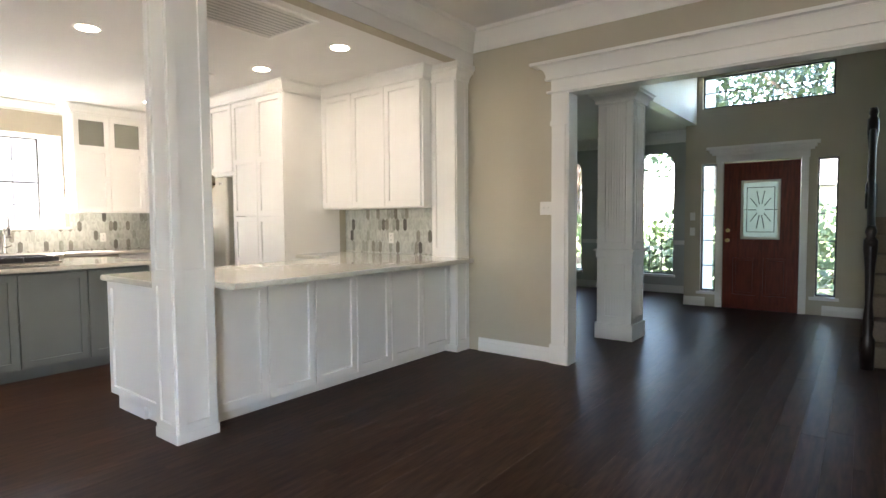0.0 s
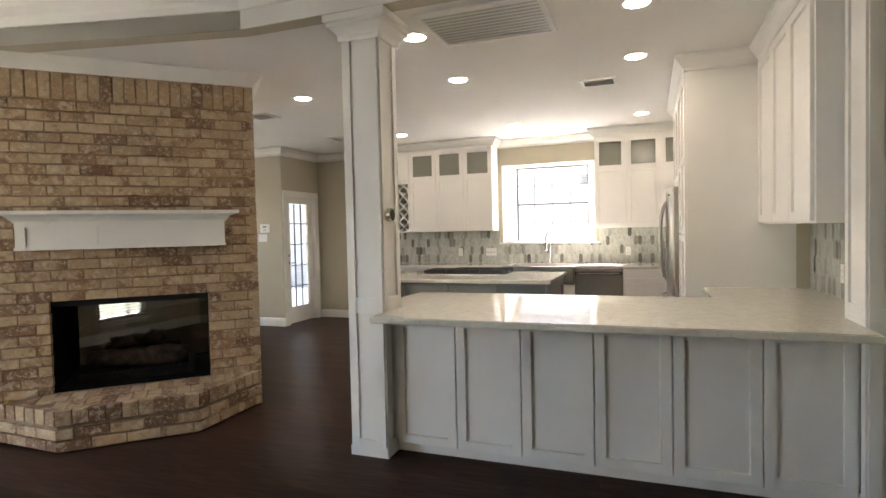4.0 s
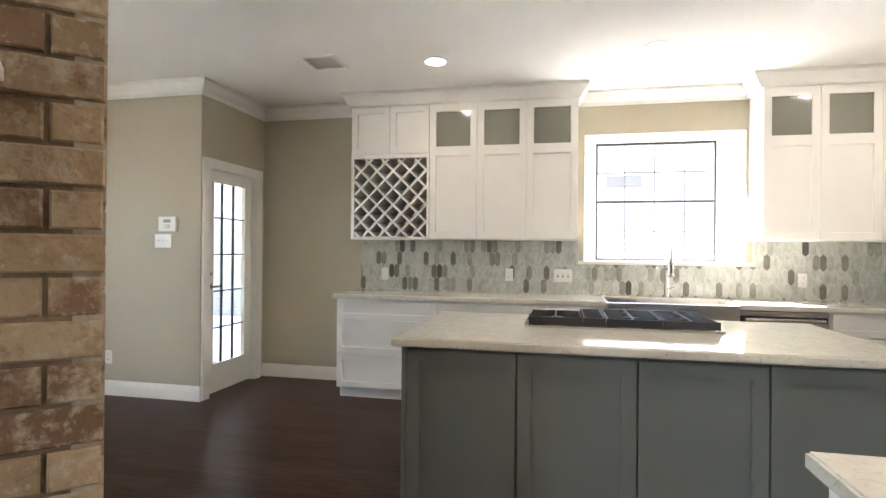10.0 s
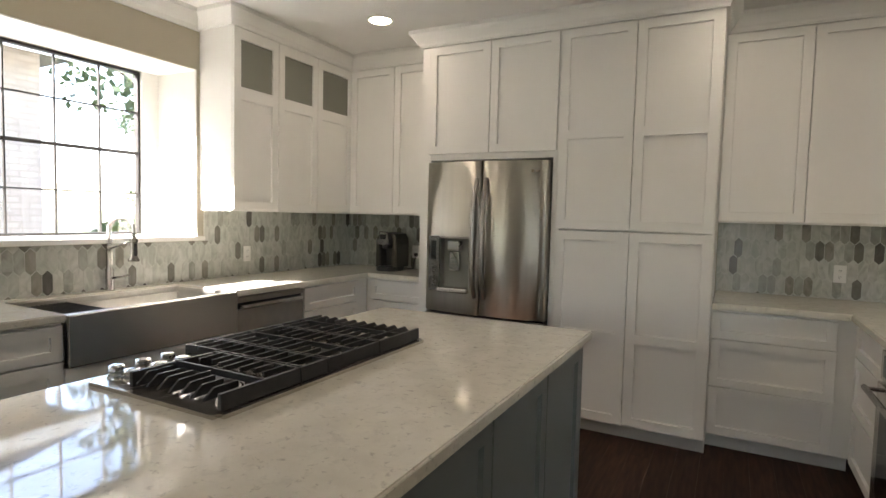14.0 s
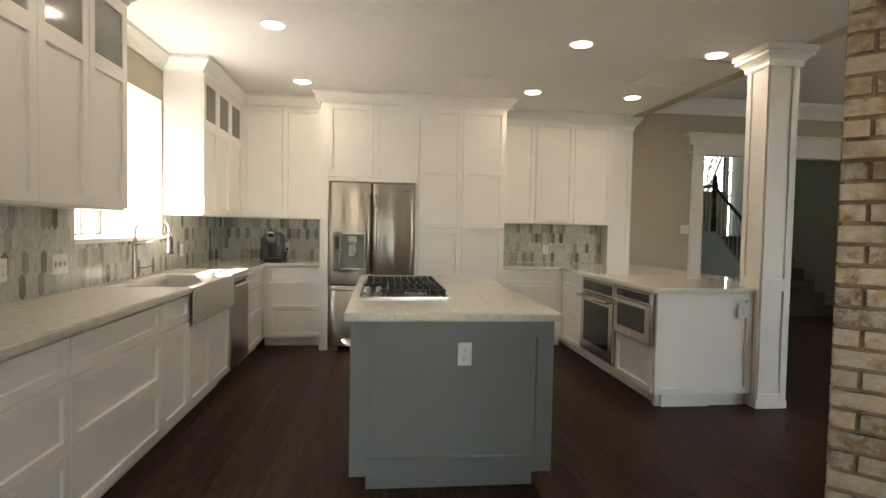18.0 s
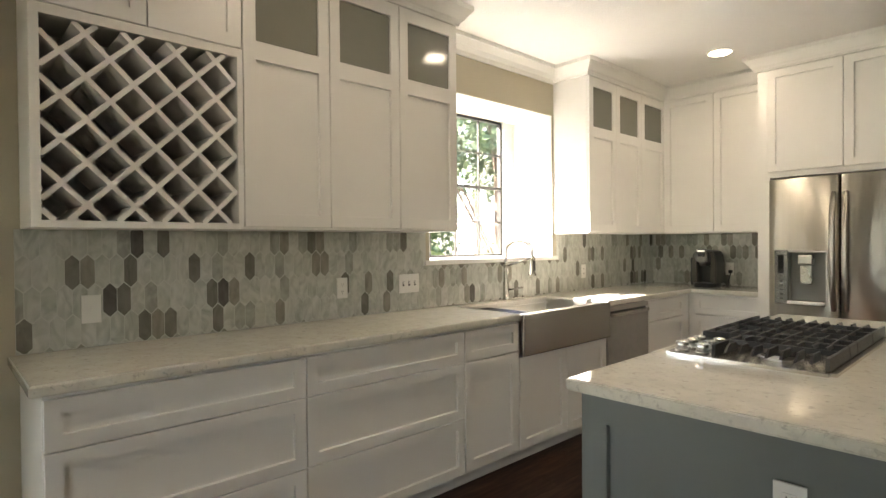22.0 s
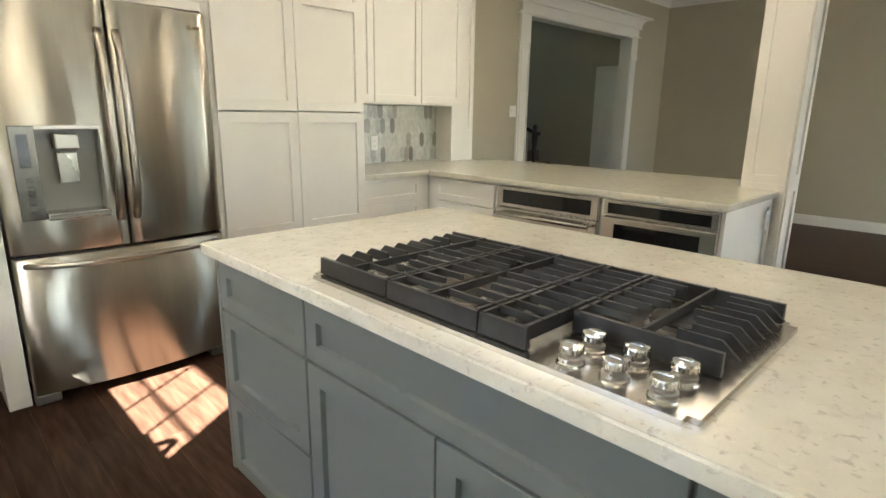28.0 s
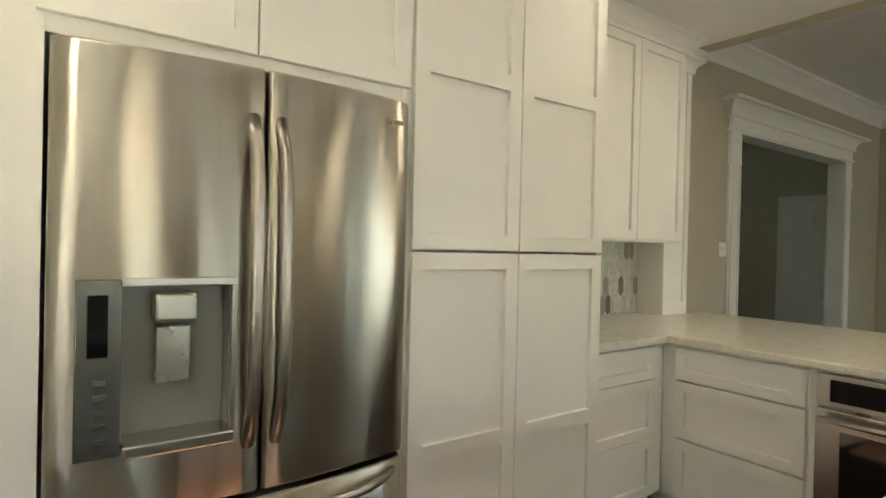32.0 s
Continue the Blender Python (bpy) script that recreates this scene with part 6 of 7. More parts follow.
th = grid_window("window_living", "N", -1.228, -1.70, 0.0, 0.757, 0.262, 2.05, 3, 6, "tall dark metal gridded window with white blinds", frame_w=0.012, meeting=3)
board("trim_living_window", boxes((-2.025, -1.188, -1.75, -1.562, 0.228, 0.2545), (-2.005, -1.208, -1.6095, -1.592, 0.185, 0.2275)), "white window sill with an apron below")
bl = thing("window_blind", (-1.627, -1.64, 0.27), "white horizontal slat blind, lowered with open slats", "blind")
part("head_rail", boxes((-1.975, -1.238, -1.665, -1.618, 2.0, 2.045), bevel=0.003), M_TRIM, bl)
part("bottom_rail", boxes((-1.972, -1.241, -1.662, -1.618, 0.275, 0.298), bevel=0.003), M_TRIM, bl)
z = 0.335
while z < 1.97:
    sub = boxes((-1.972, -1.241, -0.0225, 0.0225, -0.0012, 0.0012))
    rot = Matrix.Translation((0, -1.641, z)) @ Matrix.Rotation(radians(-9), 4, "X")
    for v in sub.verts:
        v.co = rot @ v.co
    part("slat", sub, M_TRIM, bl)
    z += 0.0415
for x in (-1.88, -1.607, -1.33):
    part("ladder_cord", boxes((x - 0.0015, x + 0.0015, -1.618, -1.6165, 0.29, 2.0)), M_TRIM, bl)
part("tilt_wand", tube(bmesh.new(), [(-1.32, -1.61, 1.98), (-1.32, -1.608, 1.25)], 0.004, 6), M_TRIM, bl)


def fan_window(name, x0, x1, z0, z1, z2, label):
    th = thing(name, ((x0 + x1) / 2, -1.70, z0), label, "window", kind="structure")
    line = arch_line(x0, x1, z1, z2, 16)
    y = -1.70
    rim = [(x0, y, z0)] + [(x, y, zz) for x, zz in line] + [(x1, y, z0), (x0, y, z0)]
    part("window_frame", tube(bmesh.new(), rim, 0.014, 6), M_MUNTIN, th)
    cx, w = (x0 + x1) / 2, x1 - x0
    part("muntin", tube(bmesh.new(), [(cx, y, z0), (cx, y, z2)], 0.006, 6), M_MUNTIN, th)
    r = w * 0.16
    part("hub_arc", tube(bmesh.new(), [(cx + r * math.cos(math.pi * k / 12), y, z0 + 0.02 + 0.55 * r * 1.5 * math.sin(math.pi * k / 12)) for k in range(13)], 0.006, 6), M_MUNTIN, th)
    for sg in (-1, 1):
        part("muntin", tube(bmesh.new(), [(cx + sg * r * 0.8, y, z0 + 0.06), (cx + sg * w * 0.47, y, z0 + (z1 - z0) * 1.12)], 0.006, 6), M_MUNTIN, th)
        part("muntin", tube(bmesh.new(), [(cx, y, z0), (cx + sg * r * 0.8, y, z0 + 0.06)], 0.005, 6), M_MUNTIN, th)
    bm = bmesh.new()
    pts = [(x0, z0)] + line + [(x1, z0)]
    lo, hi = [bm.verts.new((a, y - 0.002, b)) for a, b in pts], [bm.verts.new((a, y + 0.002, b)) for a, b in pts]
    bm.faces.new(lo)
    bm.faces.new(hi[::-1])
    part("pane", bm, M_GLASS, th)
    return th


fan_window("window_fan", XA0, XA1, ZA0, ZA1, ZA2, "arched transom window with dark fan muntins")
fan_window("window_fan_door", -0.70, 0.78, 2.36, 2.50, 2.80, "arched transom window over the patio doors")


def glazed_leaf(name, face, x, y, w, h, label, cols, rows, handle_u, frame=0.115, bottom=0.25, dark=False):
    P = placer(face, x, y)
    th = thing(name, P(w / 2, 0, 0), label, "door", kind="structure")
    bm = bmesh.new()
    for r in ((0, frame, 0.008, h, 0, 0.044), (w - frame, w, 0.008, h, 0, 0.044), (frame, w - frame, 0.008, bottom, 0.0003, 0.0437), (frame, w - frame, h - frame * 1.1, h, 0.0003, 0.0437)):
        fbox(bm, P, *r)
    part("door_frame", bm, M_TRIM, th)
    bm = bmesh.new()
    g0, g1, k0, k1 = frame, w - frame, bottom, h - frame * 1.1
    for r in ((g0, g0 + 0.018, k0, k1), (g1 - 0.018, g1, k0, k1), (g0 + 0.018, g1 - 0.018, k0, k0 + 0.018), (g0 + 0.018, g1 - 0.018, k1 - 0.018, k1)):
        fbox(bm, P, *r, 0.0437, 0.052)
    part("glazing_bead", bm, M_TRIM, th)
    part("pane", fbox(bmesh.new(), P, g0, g1, k0, k1, 0.02, 0.024), M_GLASS, th)
    for i in range(1, cols):
        u = g0 + (g1 - g0) * i / cols
        part("muntin", fbox(bmesh.new(), P, u - 0.005, u + 0.005, k0, k1, 0.012, 0.034), M_MUNTIN, th)
    for j in range(1, rows):
        v = k0 + (k1 - k0) * j / rows
        part("muntin", fbox(bmesh.new(), P, g0, g1, v - 0.005, v + 0.005, 0.0125, 0.0335), M_MUNTIN, th)
    if handle_u is not None:
        part("deadbolt", fbox(bmesh.new(), P, handle_u - 0.022, handle_u + 0.022, 1.06, 1.10, 0.044, 0.06, 0.004), M_MUNTIN, th)
        part("handle_rose", fbox(bmesh.new(), P, handle_u - 0.025, handle_u + 0.025, 0.94, 0.99, 0.044, 0.058, 0.004), M_MUNTIN, th)
        part("door_handle", tube(bmesh.new(), [P(handle_u, 0.965, 0.05), P(handle_u, 0.965, 0.095), P(handle_u + (0.10 if handle_u < w / 2 else -0.10), 0.965, 0.10)], 0.008, 8), M_MUNTIN, th, smooth=True)
    return th


glazed_leaf("door_patio", "N", -6.91, -1.955, 0.725, 2.024, "white patio door with gridded glass", 3, 5, 0.06, frame=0.10)
board("trim_patio_door", boxes((-7.745, -7.64, -1.869, -1.85, 0, 2.09), (-6.91, -6.812, -1.869, -1.85, 0, 2.09), (-7.64, -6.91, -1.8688, -1.8502, 2.002, 2.09), (-7.677, -7.638, -1.99, -1.869, 0, 2.03), (-6.912, -6.873, -1.99, -1.869, 0, 2.03)), "white casing round the patio door")
glazed_leaf("door_terrace", "N", 0.915, -1.70, 0.85, 2.01, "white glazed terrace door", 3, 5, 0.80)
glazed_leaf("door_terrace_leaf", "N", 0.06, -1.70, 0.85, 2.01, "white glazed terrace door", 3, 5, None)
bm = bmesh.new()
for x0, x1 in ((-0.915, -0.80), (0.92, 1.035)):
    box(bm, x0, x1, -1.6095, -1.588, 0.2, 2.0)
    for k in range(3):
        box(bm, x0 + 0.022 + k * 0.026, x0 + 0.040 + k * 0.026, -1.588, -1.582, 0.24, 1.90)
    box(bm, x0 - 0.008, x1 + 0.008, -1.6095, -1.575, 0, 0.2)
    box(bm, x0 - 0.006, x1 + 0.006, -1.6095, -1.578, 1.93, 1.955)
box(bm, -0.915, 1.035, -1.6095, -1.58, 2.0, 2.12)
for z0, z1, o in ((2.005, 2.02, 0.036), (2.10, 2.12, 0.04), (2.12, 2.14, 0.05), (2.14, 2.158, 0.062), (2.158, 2.176, 0.078), (2.176, 2.194, 0.094), (2.194, 2.212, 0.108), (2.212, 2.235, 0.115)):
    box(bm, -0.915 - o, 1.035 + o, -1.6095, -1.60 + o, z0, z1)
structure("trim_terrace_door", bm, M_TRIM, "white fluted casing with a stepped header round the terrace doors", "door casing")
th = thing("webcam_on_header", (-0.985, -1.53, 2.235), "small dark round camera standing on the door header", "camera")
part("stem", cyl(bmesh.new(), (-0.985, -1.53, 2.236), (-0.985, -1.53, 2.305), 0.012, 0.007), M_BLACK, th)
bm = bmesh.new()
bmesh.ops.create_icosphere(bm, subdivisions=2, radius=0.036)
for v in bm.verts:
    v.co = Vector((v.co.x, v.co.y * 0.6, v.co.z)) + Vector((-0.985, -1.53, 2.335))
part("head", bm, M_BLACK, th, smooth=True)
cord = [(-1.02, -1.50, 2.24), (-1.045, -1.585, 2.16), (-1.04, -1.595, 1.8), (-1.045, -1.597, 1.36), (-1.05, -1.597, 0.85), (-1.035, -1.593, 0.72), (-1.07, -1.59, 0.66), (-1.015, -1.588, 0.64), (-1.06, -1.593, 0.70), (-1.02, -1.592, 0.55), (-0.99, -1.592, 0.40), (-1.03, -1.59, 0.31), (-1.10, -1.595, 0.325)]
cv = bpy.data.curves.new("charging_cord", "CURVE")
cv.dimensions, cv.bevel_depth = "3D", 0.003
sp = cv.splines.new("BEZIER")
sp.bezier_points.add(len(cord) - 1)
for q, p in zip(sp.bezier_points, cord):
    q.co, q.handle_left_type, q.handle_right_type = p, "AUTO", "AUTO"
cv.materials.append(M_PLATE)
tagged(new("charging_cord", cv), "thin white cord hanging from the door header to the outlet", "cord")

# breakfast-room windows
for k, x in enumerate((-5.785, -4.745)):
    grid_window("window_breakfast", "N", x + 0.73, -3.625, 0, 0.73, 0.285, 2.045, 3, 6, "tall dark metal gridded breakfast room window", meeting=3)
    b2 = thing("window_blind", (x + 0.365, -3.575, 0.3), "white horizontal slat blind with open slats", "blind")
    part("head_rail", boxes((x + 0.01, x + 0.72, -3.60, -3.555, 1.99, 2.035), bevel=0.003), M_TRIM, b2)
    part("bottom_rail", boxes((x + 0.012, x + 0.718, -3.598, -3.557, 0.30, 0.322), bevel=0.003), M_TRIM, b2)
    z = 0.36
    while z < 1.98:
        sub = boxes((x + 0.012, x + 0.718, -0.0225, 0.0225, -0.0012, 0.0012))
        rot = Matrix.Translation((0, -3.577, z)) @ Matrix.Rotation(radians(-12), 4, "X")
        for v in sub.verts:
            v.co = rot @ v.co
        part("slat", sub, M_TRIM, b2)
        z += 0.0415
    board("trim_breakfast_window", boxes((x - 0.045, x + 0.775, -3.60, -3.505, 0.25, 0.277), (x - 0.02, x + 0.75, -3.5495, -3.532, 0.205, 0.2495)), "white window sill with an apron below")

# ---- foyer, dining room and stairs ----
YD = 8.68
wall = boxes((-1.88, -1.66, YD, YD + 0.14, 0, 4.4), (-1.66, -1.46, YD, YD + 0.14, 0, 0.22), (-1.66, -1.46, YD, YD + 0.14, 2.05, 2.83), (-1.46, -1.37, YD, YD + 0.14, 0, 2.83), (-1.37, -0.45, YD, YD + 0.14, 2.05, 2.83),
             (-0.45, -0.27, YD, YD + 0.14, 0, 2.83), (-0.27, -0.05, YD, YD + 0.14, 0, 0.24), (-0.27, -0.05, YD, YD + 0.14, 2.05, 2.83), (-1.66, -0.11, YD, YD + 0.14, 3.28, 4.4), (-0.11, -0.05, YD, YD + 0.14, 2.83, 4.4), (-0.05, 0.77, YD, YD + 0.14, 0, 4.4), (0.77, 1.33, YD, YD + 0.14, 0, 2.19), (0.77, 1.33, YD, YD + 0.14, 3.25, 4.4), (1.33, 1.39, YD, YD + 0.14, 0, 4.4))
structure("wall_front", wall, M_WALL, "taupe foyer wall with the entrance door and sidelights", "wall")
structure("wall_foyer_jog", boxes((-1.88, -1.74, YD + 0.14, 9.9, 0, 4.4)), M_WALL_COOL, "short wall between foyer and dining room", "wall")
DW = ((-4.68, -4.02), (-2.99, -2.36))
wall = boxes((-6.0, -4.68, 9.9, 10.04, 0, 2.9), (-4.02, -2.99, 9.9, 10.04, 0, 2.9), (-2.36, -1.88, 9.9, 10.04, 0, 2.9))
for x0, x1 in DW:
    box(wall, x0, x1, 9.9, 10.04, 0, 0.31)
    box(wall, x0, x1, 9.9, 10.04, 2.42, 2.9)
    for s, c in ((1, x0), (-1, x1)):
        arc = [(c + s * (x1 - x0) / 2 * (1 - math.cos(q)), 2.16 + 0.26 * math.sin(q)) for q in (math.pi / 2 * k / 6 for k in range(7))]
        pts = [(c, 2.42)] + arc
        f, b = [wall.verts.new((x, 9.9, z)) for x, z in pts], [wall.verts.new((x, 10.04, z)) for x, z in pts]
        wall.faces.new(f)
        wall.faces.new(b[::-1])
        for k in range(len(pts)):
            n = (k + 1) % len(pts)
            wall.faces.new((f[k], f[n], b[n], b[k]))
structure("wall_dining", wall, M_WALL_COOL, "blue-grey dining room wall with tall windows", "wall")
structure("wall_dining_west", boxes((-6.14, -6.0, 4.62, 10.04, 0, 2.9)), M_WALL_COOL, "blue-grey dining room side wall", "wall")
structure("ceiling_dining", boxes((-6.14, -1.882, 4.62, 10.04, 2.74, 2.9)), M_CEIL, "white dining room ceiling", "ceiling")
structure("ceiling_foyer", boxes((-1.88, 1.66, 4.62, 8.82, 4.3, 4.44)), M_CEIL, "high white foyer ceiling", "ceiling")
# last slab is unseen, added to block sun leaking in at the wall seam
structure("wall_foyer_upper", boxes((-1.88, -1.74, 4.64, 8.68, 2.62, 4.3), (-1.88, 1.52, 4.621, 4.64, 3.2, 4.3), (-1.738, 1.519, 4.6415, 4.66, 2.5, 4.299)), M_TRIM, "white upper wall over the dining room opening", "wall")
bm = bmesh.new()
sweep(bm, [(-1.89, 9.9, 2.55), (-6.0, 9.9, 2.55)][::-1], BIGCROWN)
structure("trim_crown_dining", bm, M_TRIM, "white dining room crown moulding", "crown moulding")
structure("trim_chair_rail", boxes((-4.0, -3.01, 9.88, 9.899, 0.83, 0.90), (-2.34, -1.90, 9.88, 9.899, 0.83, 0.90), (-6.0, -4.70, 9.88, 9.899, 0.83, 0.90), (-1.90, -1.881, 8.9, 9.88, 0.83, 0.90)), M_TRIM, "white chair rail round the dining room", "trim")
bm = bmesh.new()
for run in ([(-6.0, 9.9), (-1.88, 9.9)], [(-1.88, YD), (-1.59, YD)], [(-0.19, YD), (0.25, YD)]):
    sweep(bm, [(x, y, 0) for x, y in run], BASEB)
structure("baseboard_foyer", bm, M_TRIM, "white baseboard in foyer and dining room", "baseboard")
for x0, x1 in DW:
    grid_window("window_dining", "S", x0, 9.985, 0, x1 - x0, 0.315, 2.415, 3, 7, "tall arched dining room window with dark bars", frame_w=0.02)
    board("trim_dining_window", boxes((x0 - 0.04, x1 + 0.04, 9.84, 9.899, 0.27, 0.309)), "white dining room window sill")
panelled_post("foyer_column", -2.03, -1.66, 5.72, 6.10, 2.62, "large white panelled column between foyer and dining room", "SEWN", fluted=True)
grid_window("window_transom", "S", -1.66, YD + 0.07, 0, 1.55, 2.835, 3.275, 1, 2, "wide transom window with a blind over the entrance door", frame_w=0.02)
grid_window("window_sidelight", "S", -1.66, YD + 0.07, 0, 0.20, 0.225, 2.045, 1, 5, "narrow sidelight window beside the entrance door", frame_w=0.02)
grid_window("window_sidelight", "S", -0.27, YD + 0.07, 0, 0.22, 0.245, 2.045, 1, 5, "narrow sidelight window beside the entrance door", frame_w=0.02)
grid_window("window_stair", "S", 0.77, YD + 0.07, 0, 0.56, 2.195, 3.245, 3, 4, "gridded window over the stair landing", frame_w=0.02)
M_LEADED = mat("leaded_glass", (0.80, 0.82, 0.76), 0.15, vary=0.12, scale=14)
_nt = M_LEADED.node_tree
_tl, _mx = _nt.nodes.new("ShaderNodeBsdfTranslucent"), _nt.nodes.new("ShaderNodeMixShader")
_tl.inputs["Color"].default_value = (0.42, 0.43, 0.37, 1)
_mx.inputs["Fac"].default_value = 0.82
_nt.links.new(_nt.nodes["Principled BSDF"].outputs[0], _mx.inputs[1])
_nt.links.new(_tl.outputs[0], _mx.inputs[2])
_nt.links.new(_mx.outputs[0], _nt.nodes["Material Output"].inputs["Surface"])
fd = thing("door_entrance", (-0.91, YD, 0), "mahogany red entrance door with a leaded glass panel", "door", kind="structure")
P = placer("S", -1.365, YD + 0.05)
bm = framed(P, [0, 0.13, 0.41, 0.50, 0.78, 0.91], [0, 0.20, 0.72, 0.98], {(1, 1), (3, 1)}, t=0.045, depth=0.014)
for r in ((0, 0.22, 0.98, 2.04), (0.69, 0.91, 0.98, 2.04), (0.22, 0.69, 1.79, 2.04)):
    fbox(bm, P, *r, 0, 0.045)
part("leaf", bm, M_DOORRED, fd)
for u in (0.13, 0.50):
    bm = bmesh.new()
    fbox(bm, P, u + 0.035, u + 0.245, 0.235, 0.685, 0.030, 0.043, 0.010)
    part("raised_panel", bm, M_DOORRED, fd)
part("glass", fbox(bmesh.new(), P, 0.22, 0.69, 0.98, 1.79, 0.018, 0.026), M_LEADED, fd)
bm = bmesh.new()
for r in ((0.22, 0.69, 0.98, 1.01), (0.22, 0.69, 1.76, 1.79), (0.22, 0.25, 1.01, 1.76), (0.66, 0.69, 1.01, 1.76)):
    fbox(bm, P, *r, 0.01, 0.052)
part("glass_frame", bm, mat("pale_caming", (0.55, 0.52, 0.42), 0.4), fd)
cx, cz = 0.455, 1.385
for k in range(10):
    a = math.pi * k / 5
    part("came", tube(bmesh.new(), [P(cx + 0.05 * math.cos(a), cz + 0.08 * math.sin(a), 0.03), P(cx + 0.15 * math.cos(a), cz + 0.27 * math.sin(a), 0.03)], 0.006, 5), M_MUNTIN, fd)
for ua, ub, va, vb in ((0.285, 0.625, 1.075, 1.085), (0.285, 0.625, 1.685, 1.695), (0.285, 0.295, 1.085, 1.685), (0.615, 0.625, 1.085, 1.685), (0.25, 0.285, 1.38, 1.39), (0.625, 0.66, 1.38, 1.39)):
    part("came", fbox(bmesh.new(), P, ua, ub, va, vb, 0.026, 0.033), M_MUNTIN, fd)
part("deadbolt", tube(bmesh.new(), [P(0.06, 1.10, 0.045), P(0.06, 1.10, 0.065)], 0.028, 12), mat("brass_hardware", (0.5, 0.36, 0.14), 0.3, 1.0), fd)
part("door_knob", tube(bmesh.new(), [P(0.06, 0.96, 0.045), P(0.06, 0.96, 0.10)], 0.026, 12), bpy.data.materials["brass_hardware"], fd)
bm = bmesh.new()
for x0, x1 in ((-1.455, -1.372), (-0.448, -0.365)):
    box(bm, x0, x1, YD - 0.022, YD - 0.001, 0, 2.06)
box(bm, -1.465, -0.355, YD - 0.03, YD - 0.001, 2.06, 2.16)
for z0, z1, o in ((2.16, 2.19, 0.05), (2.19, 2.23, 0.075), (2.23, 2.27, 0.11)):
    box(bm, -1.465 - o, -0.355 + o, YD - 0.02 - o, YD - 0.001, z0, z1)
box(bm, -1.70, -1.42, YD - 0.05, YD - 0.001, 0.18, 0.215)
box(bm, -0.33, -0.01, YD - 0.05, YD - 0.001, 0.20, 0.235)
structure("trim_entrance", bm, M_TRIM, "white casing with a stepped header round the entrance door", "door casing")
wall_plate("S", -1.77, YD - 0.001, 1.30, "switch", 1)
wall_plate("S", -1.77, YD - 0.001, 1.08, "switch", 1)

st = thing("staircase", (0.95, 7.3, 0), "carpeted staircase with a dark wooden handrail", "staircase")
XS0, XS1, YS = 0.25, 1.515, 5.92
for k in range(7):
    y0 = YS + k * 0.24
    part("landing" if k == 6 else "step", boxes((XS0 + 0.04, XS1, y0, 8.675, k * 0.182, (k + 1) * 0.182 - 0.0), bevel=0.012), M_CARPET, st)
bm = bmesh.new()
prof = [(YS - 0.02, 0), (8.67, 0), (8.67, 1.36), (YS - 0.02 + 6 * 0.24, 1.36), (YS - 0.02, 0.26)]
lo, hi = [bm.verts.new((XS0, y, z)) for y, z in prof], [bm.verts.new((XS0 + 0.038, y, z)) for y, z in prof]
bm.faces.new(lo)
bm.faces.new(hi[::-1])
for i in range(5):
    bm.faces.new((lo[i], lo[(i + 1) % 5], hi[(i + 1) % 5], hi[i]))
part("stringer", bm, M_TRIM, st)
part("newel_post", lathe(bmesh.new(), (XS0 + 0.02, YS - 0.07, 0), [(0.05, 0), (0.05, 0.25), (0.032, 0.29), (0.04, 0.38), (0.026, 0.55), (0.036, 0.85), (0.044, 0.95), (0.05, 1.0), (0.05, 1.08), (0.03, 1.11), (0.042, 1.15), (0.03, 1.20)], 14), M_DARKWOOD, st, smooth=True)
part("handrail", tube(bmesh.new(), [(XS0 + 0.02, YS - 0.16, 1.06), (XS0 + 0.02, YS - 0.06, 1.07), (XS0 + 0.02, YS + 0.1, 1.14), (XS0 + 0.02, YS + 1.44, 2.14), (XS0 + 0.02, YS + 1.50, 2.22), (XS0 + 0.02, 8.67, 2.22)], 0.03, 10), M_DARKWOOD, st, smooth=True)
part("newel_post", lathe(bmesh.new(), (XS0 + 0.02, YS + 1.50, 1.362), [(0.05, 0), (0.05, 0.25), (0.032, 0.29), (0.04, 0.38), (0.03, 0.55), (0.044, 0.75), (0.05, 0.80), (0.05, 0.93), (0.03, 0.96), (0.042, 1.0), (0.03, 1.05)], 14), M_DARKWOOD, st, smooth=True)
for k in range(21):
    y = YS + 0.07 + k * 0.12
    if abs(y - YS - 1.50) < 0.06:
        continue
    zb = min(0.26 + (y - YS) * 0.758, 1.36)
    part("baluster", lathe(bmesh.new(), (XS0 + 0.02, y, zb - 0.02), [(0.014, 0), (0.014, 0.2), (0.009, 0.24), (0.013, 0.45), (0.009, 0.84)], 8), M_TRIM, st)
# inner hall door
hd = thing("door_hall", (1.50, 5.15, 0), "white six-panel door in the foyer", "door", kind="structure")
P = placer("W", 1.519, 5.52)
part("leaf", fbox(bmesh.new(), P, 0, 0.74, 0.005, 2.03, 0, 0.025), M_TRIM, hd)
for u in (0.09, 0.41):
    for v0, v1 in ((0.18, 0.78), (0.92, 1.52), (1.64, 1.90)):
        part("raised_panel", fbox(bmesh.new(), P, u, u + 0.24, v0, v1, 0.025, 0.034, 0.006), M_TRIM, hd)
part("casing", fbox(fbox(fbox(bmesh.new(), P, -0.08, -0.003, 0, 2.11, 0, 0.02), P, 0.743, 0.82, 0, 2.11, 0, 0.02), P, -0.003, 0.743, 2.033, 2.11, 0, 0.0197), M_TRIM, hd)
part("door_knob", tube(bmesh.new(), [P(0.66, 0.96, 0.025), P(0.66, 0.96, 0.085)], 0.026, 12), M_STEEL_DK, hd)

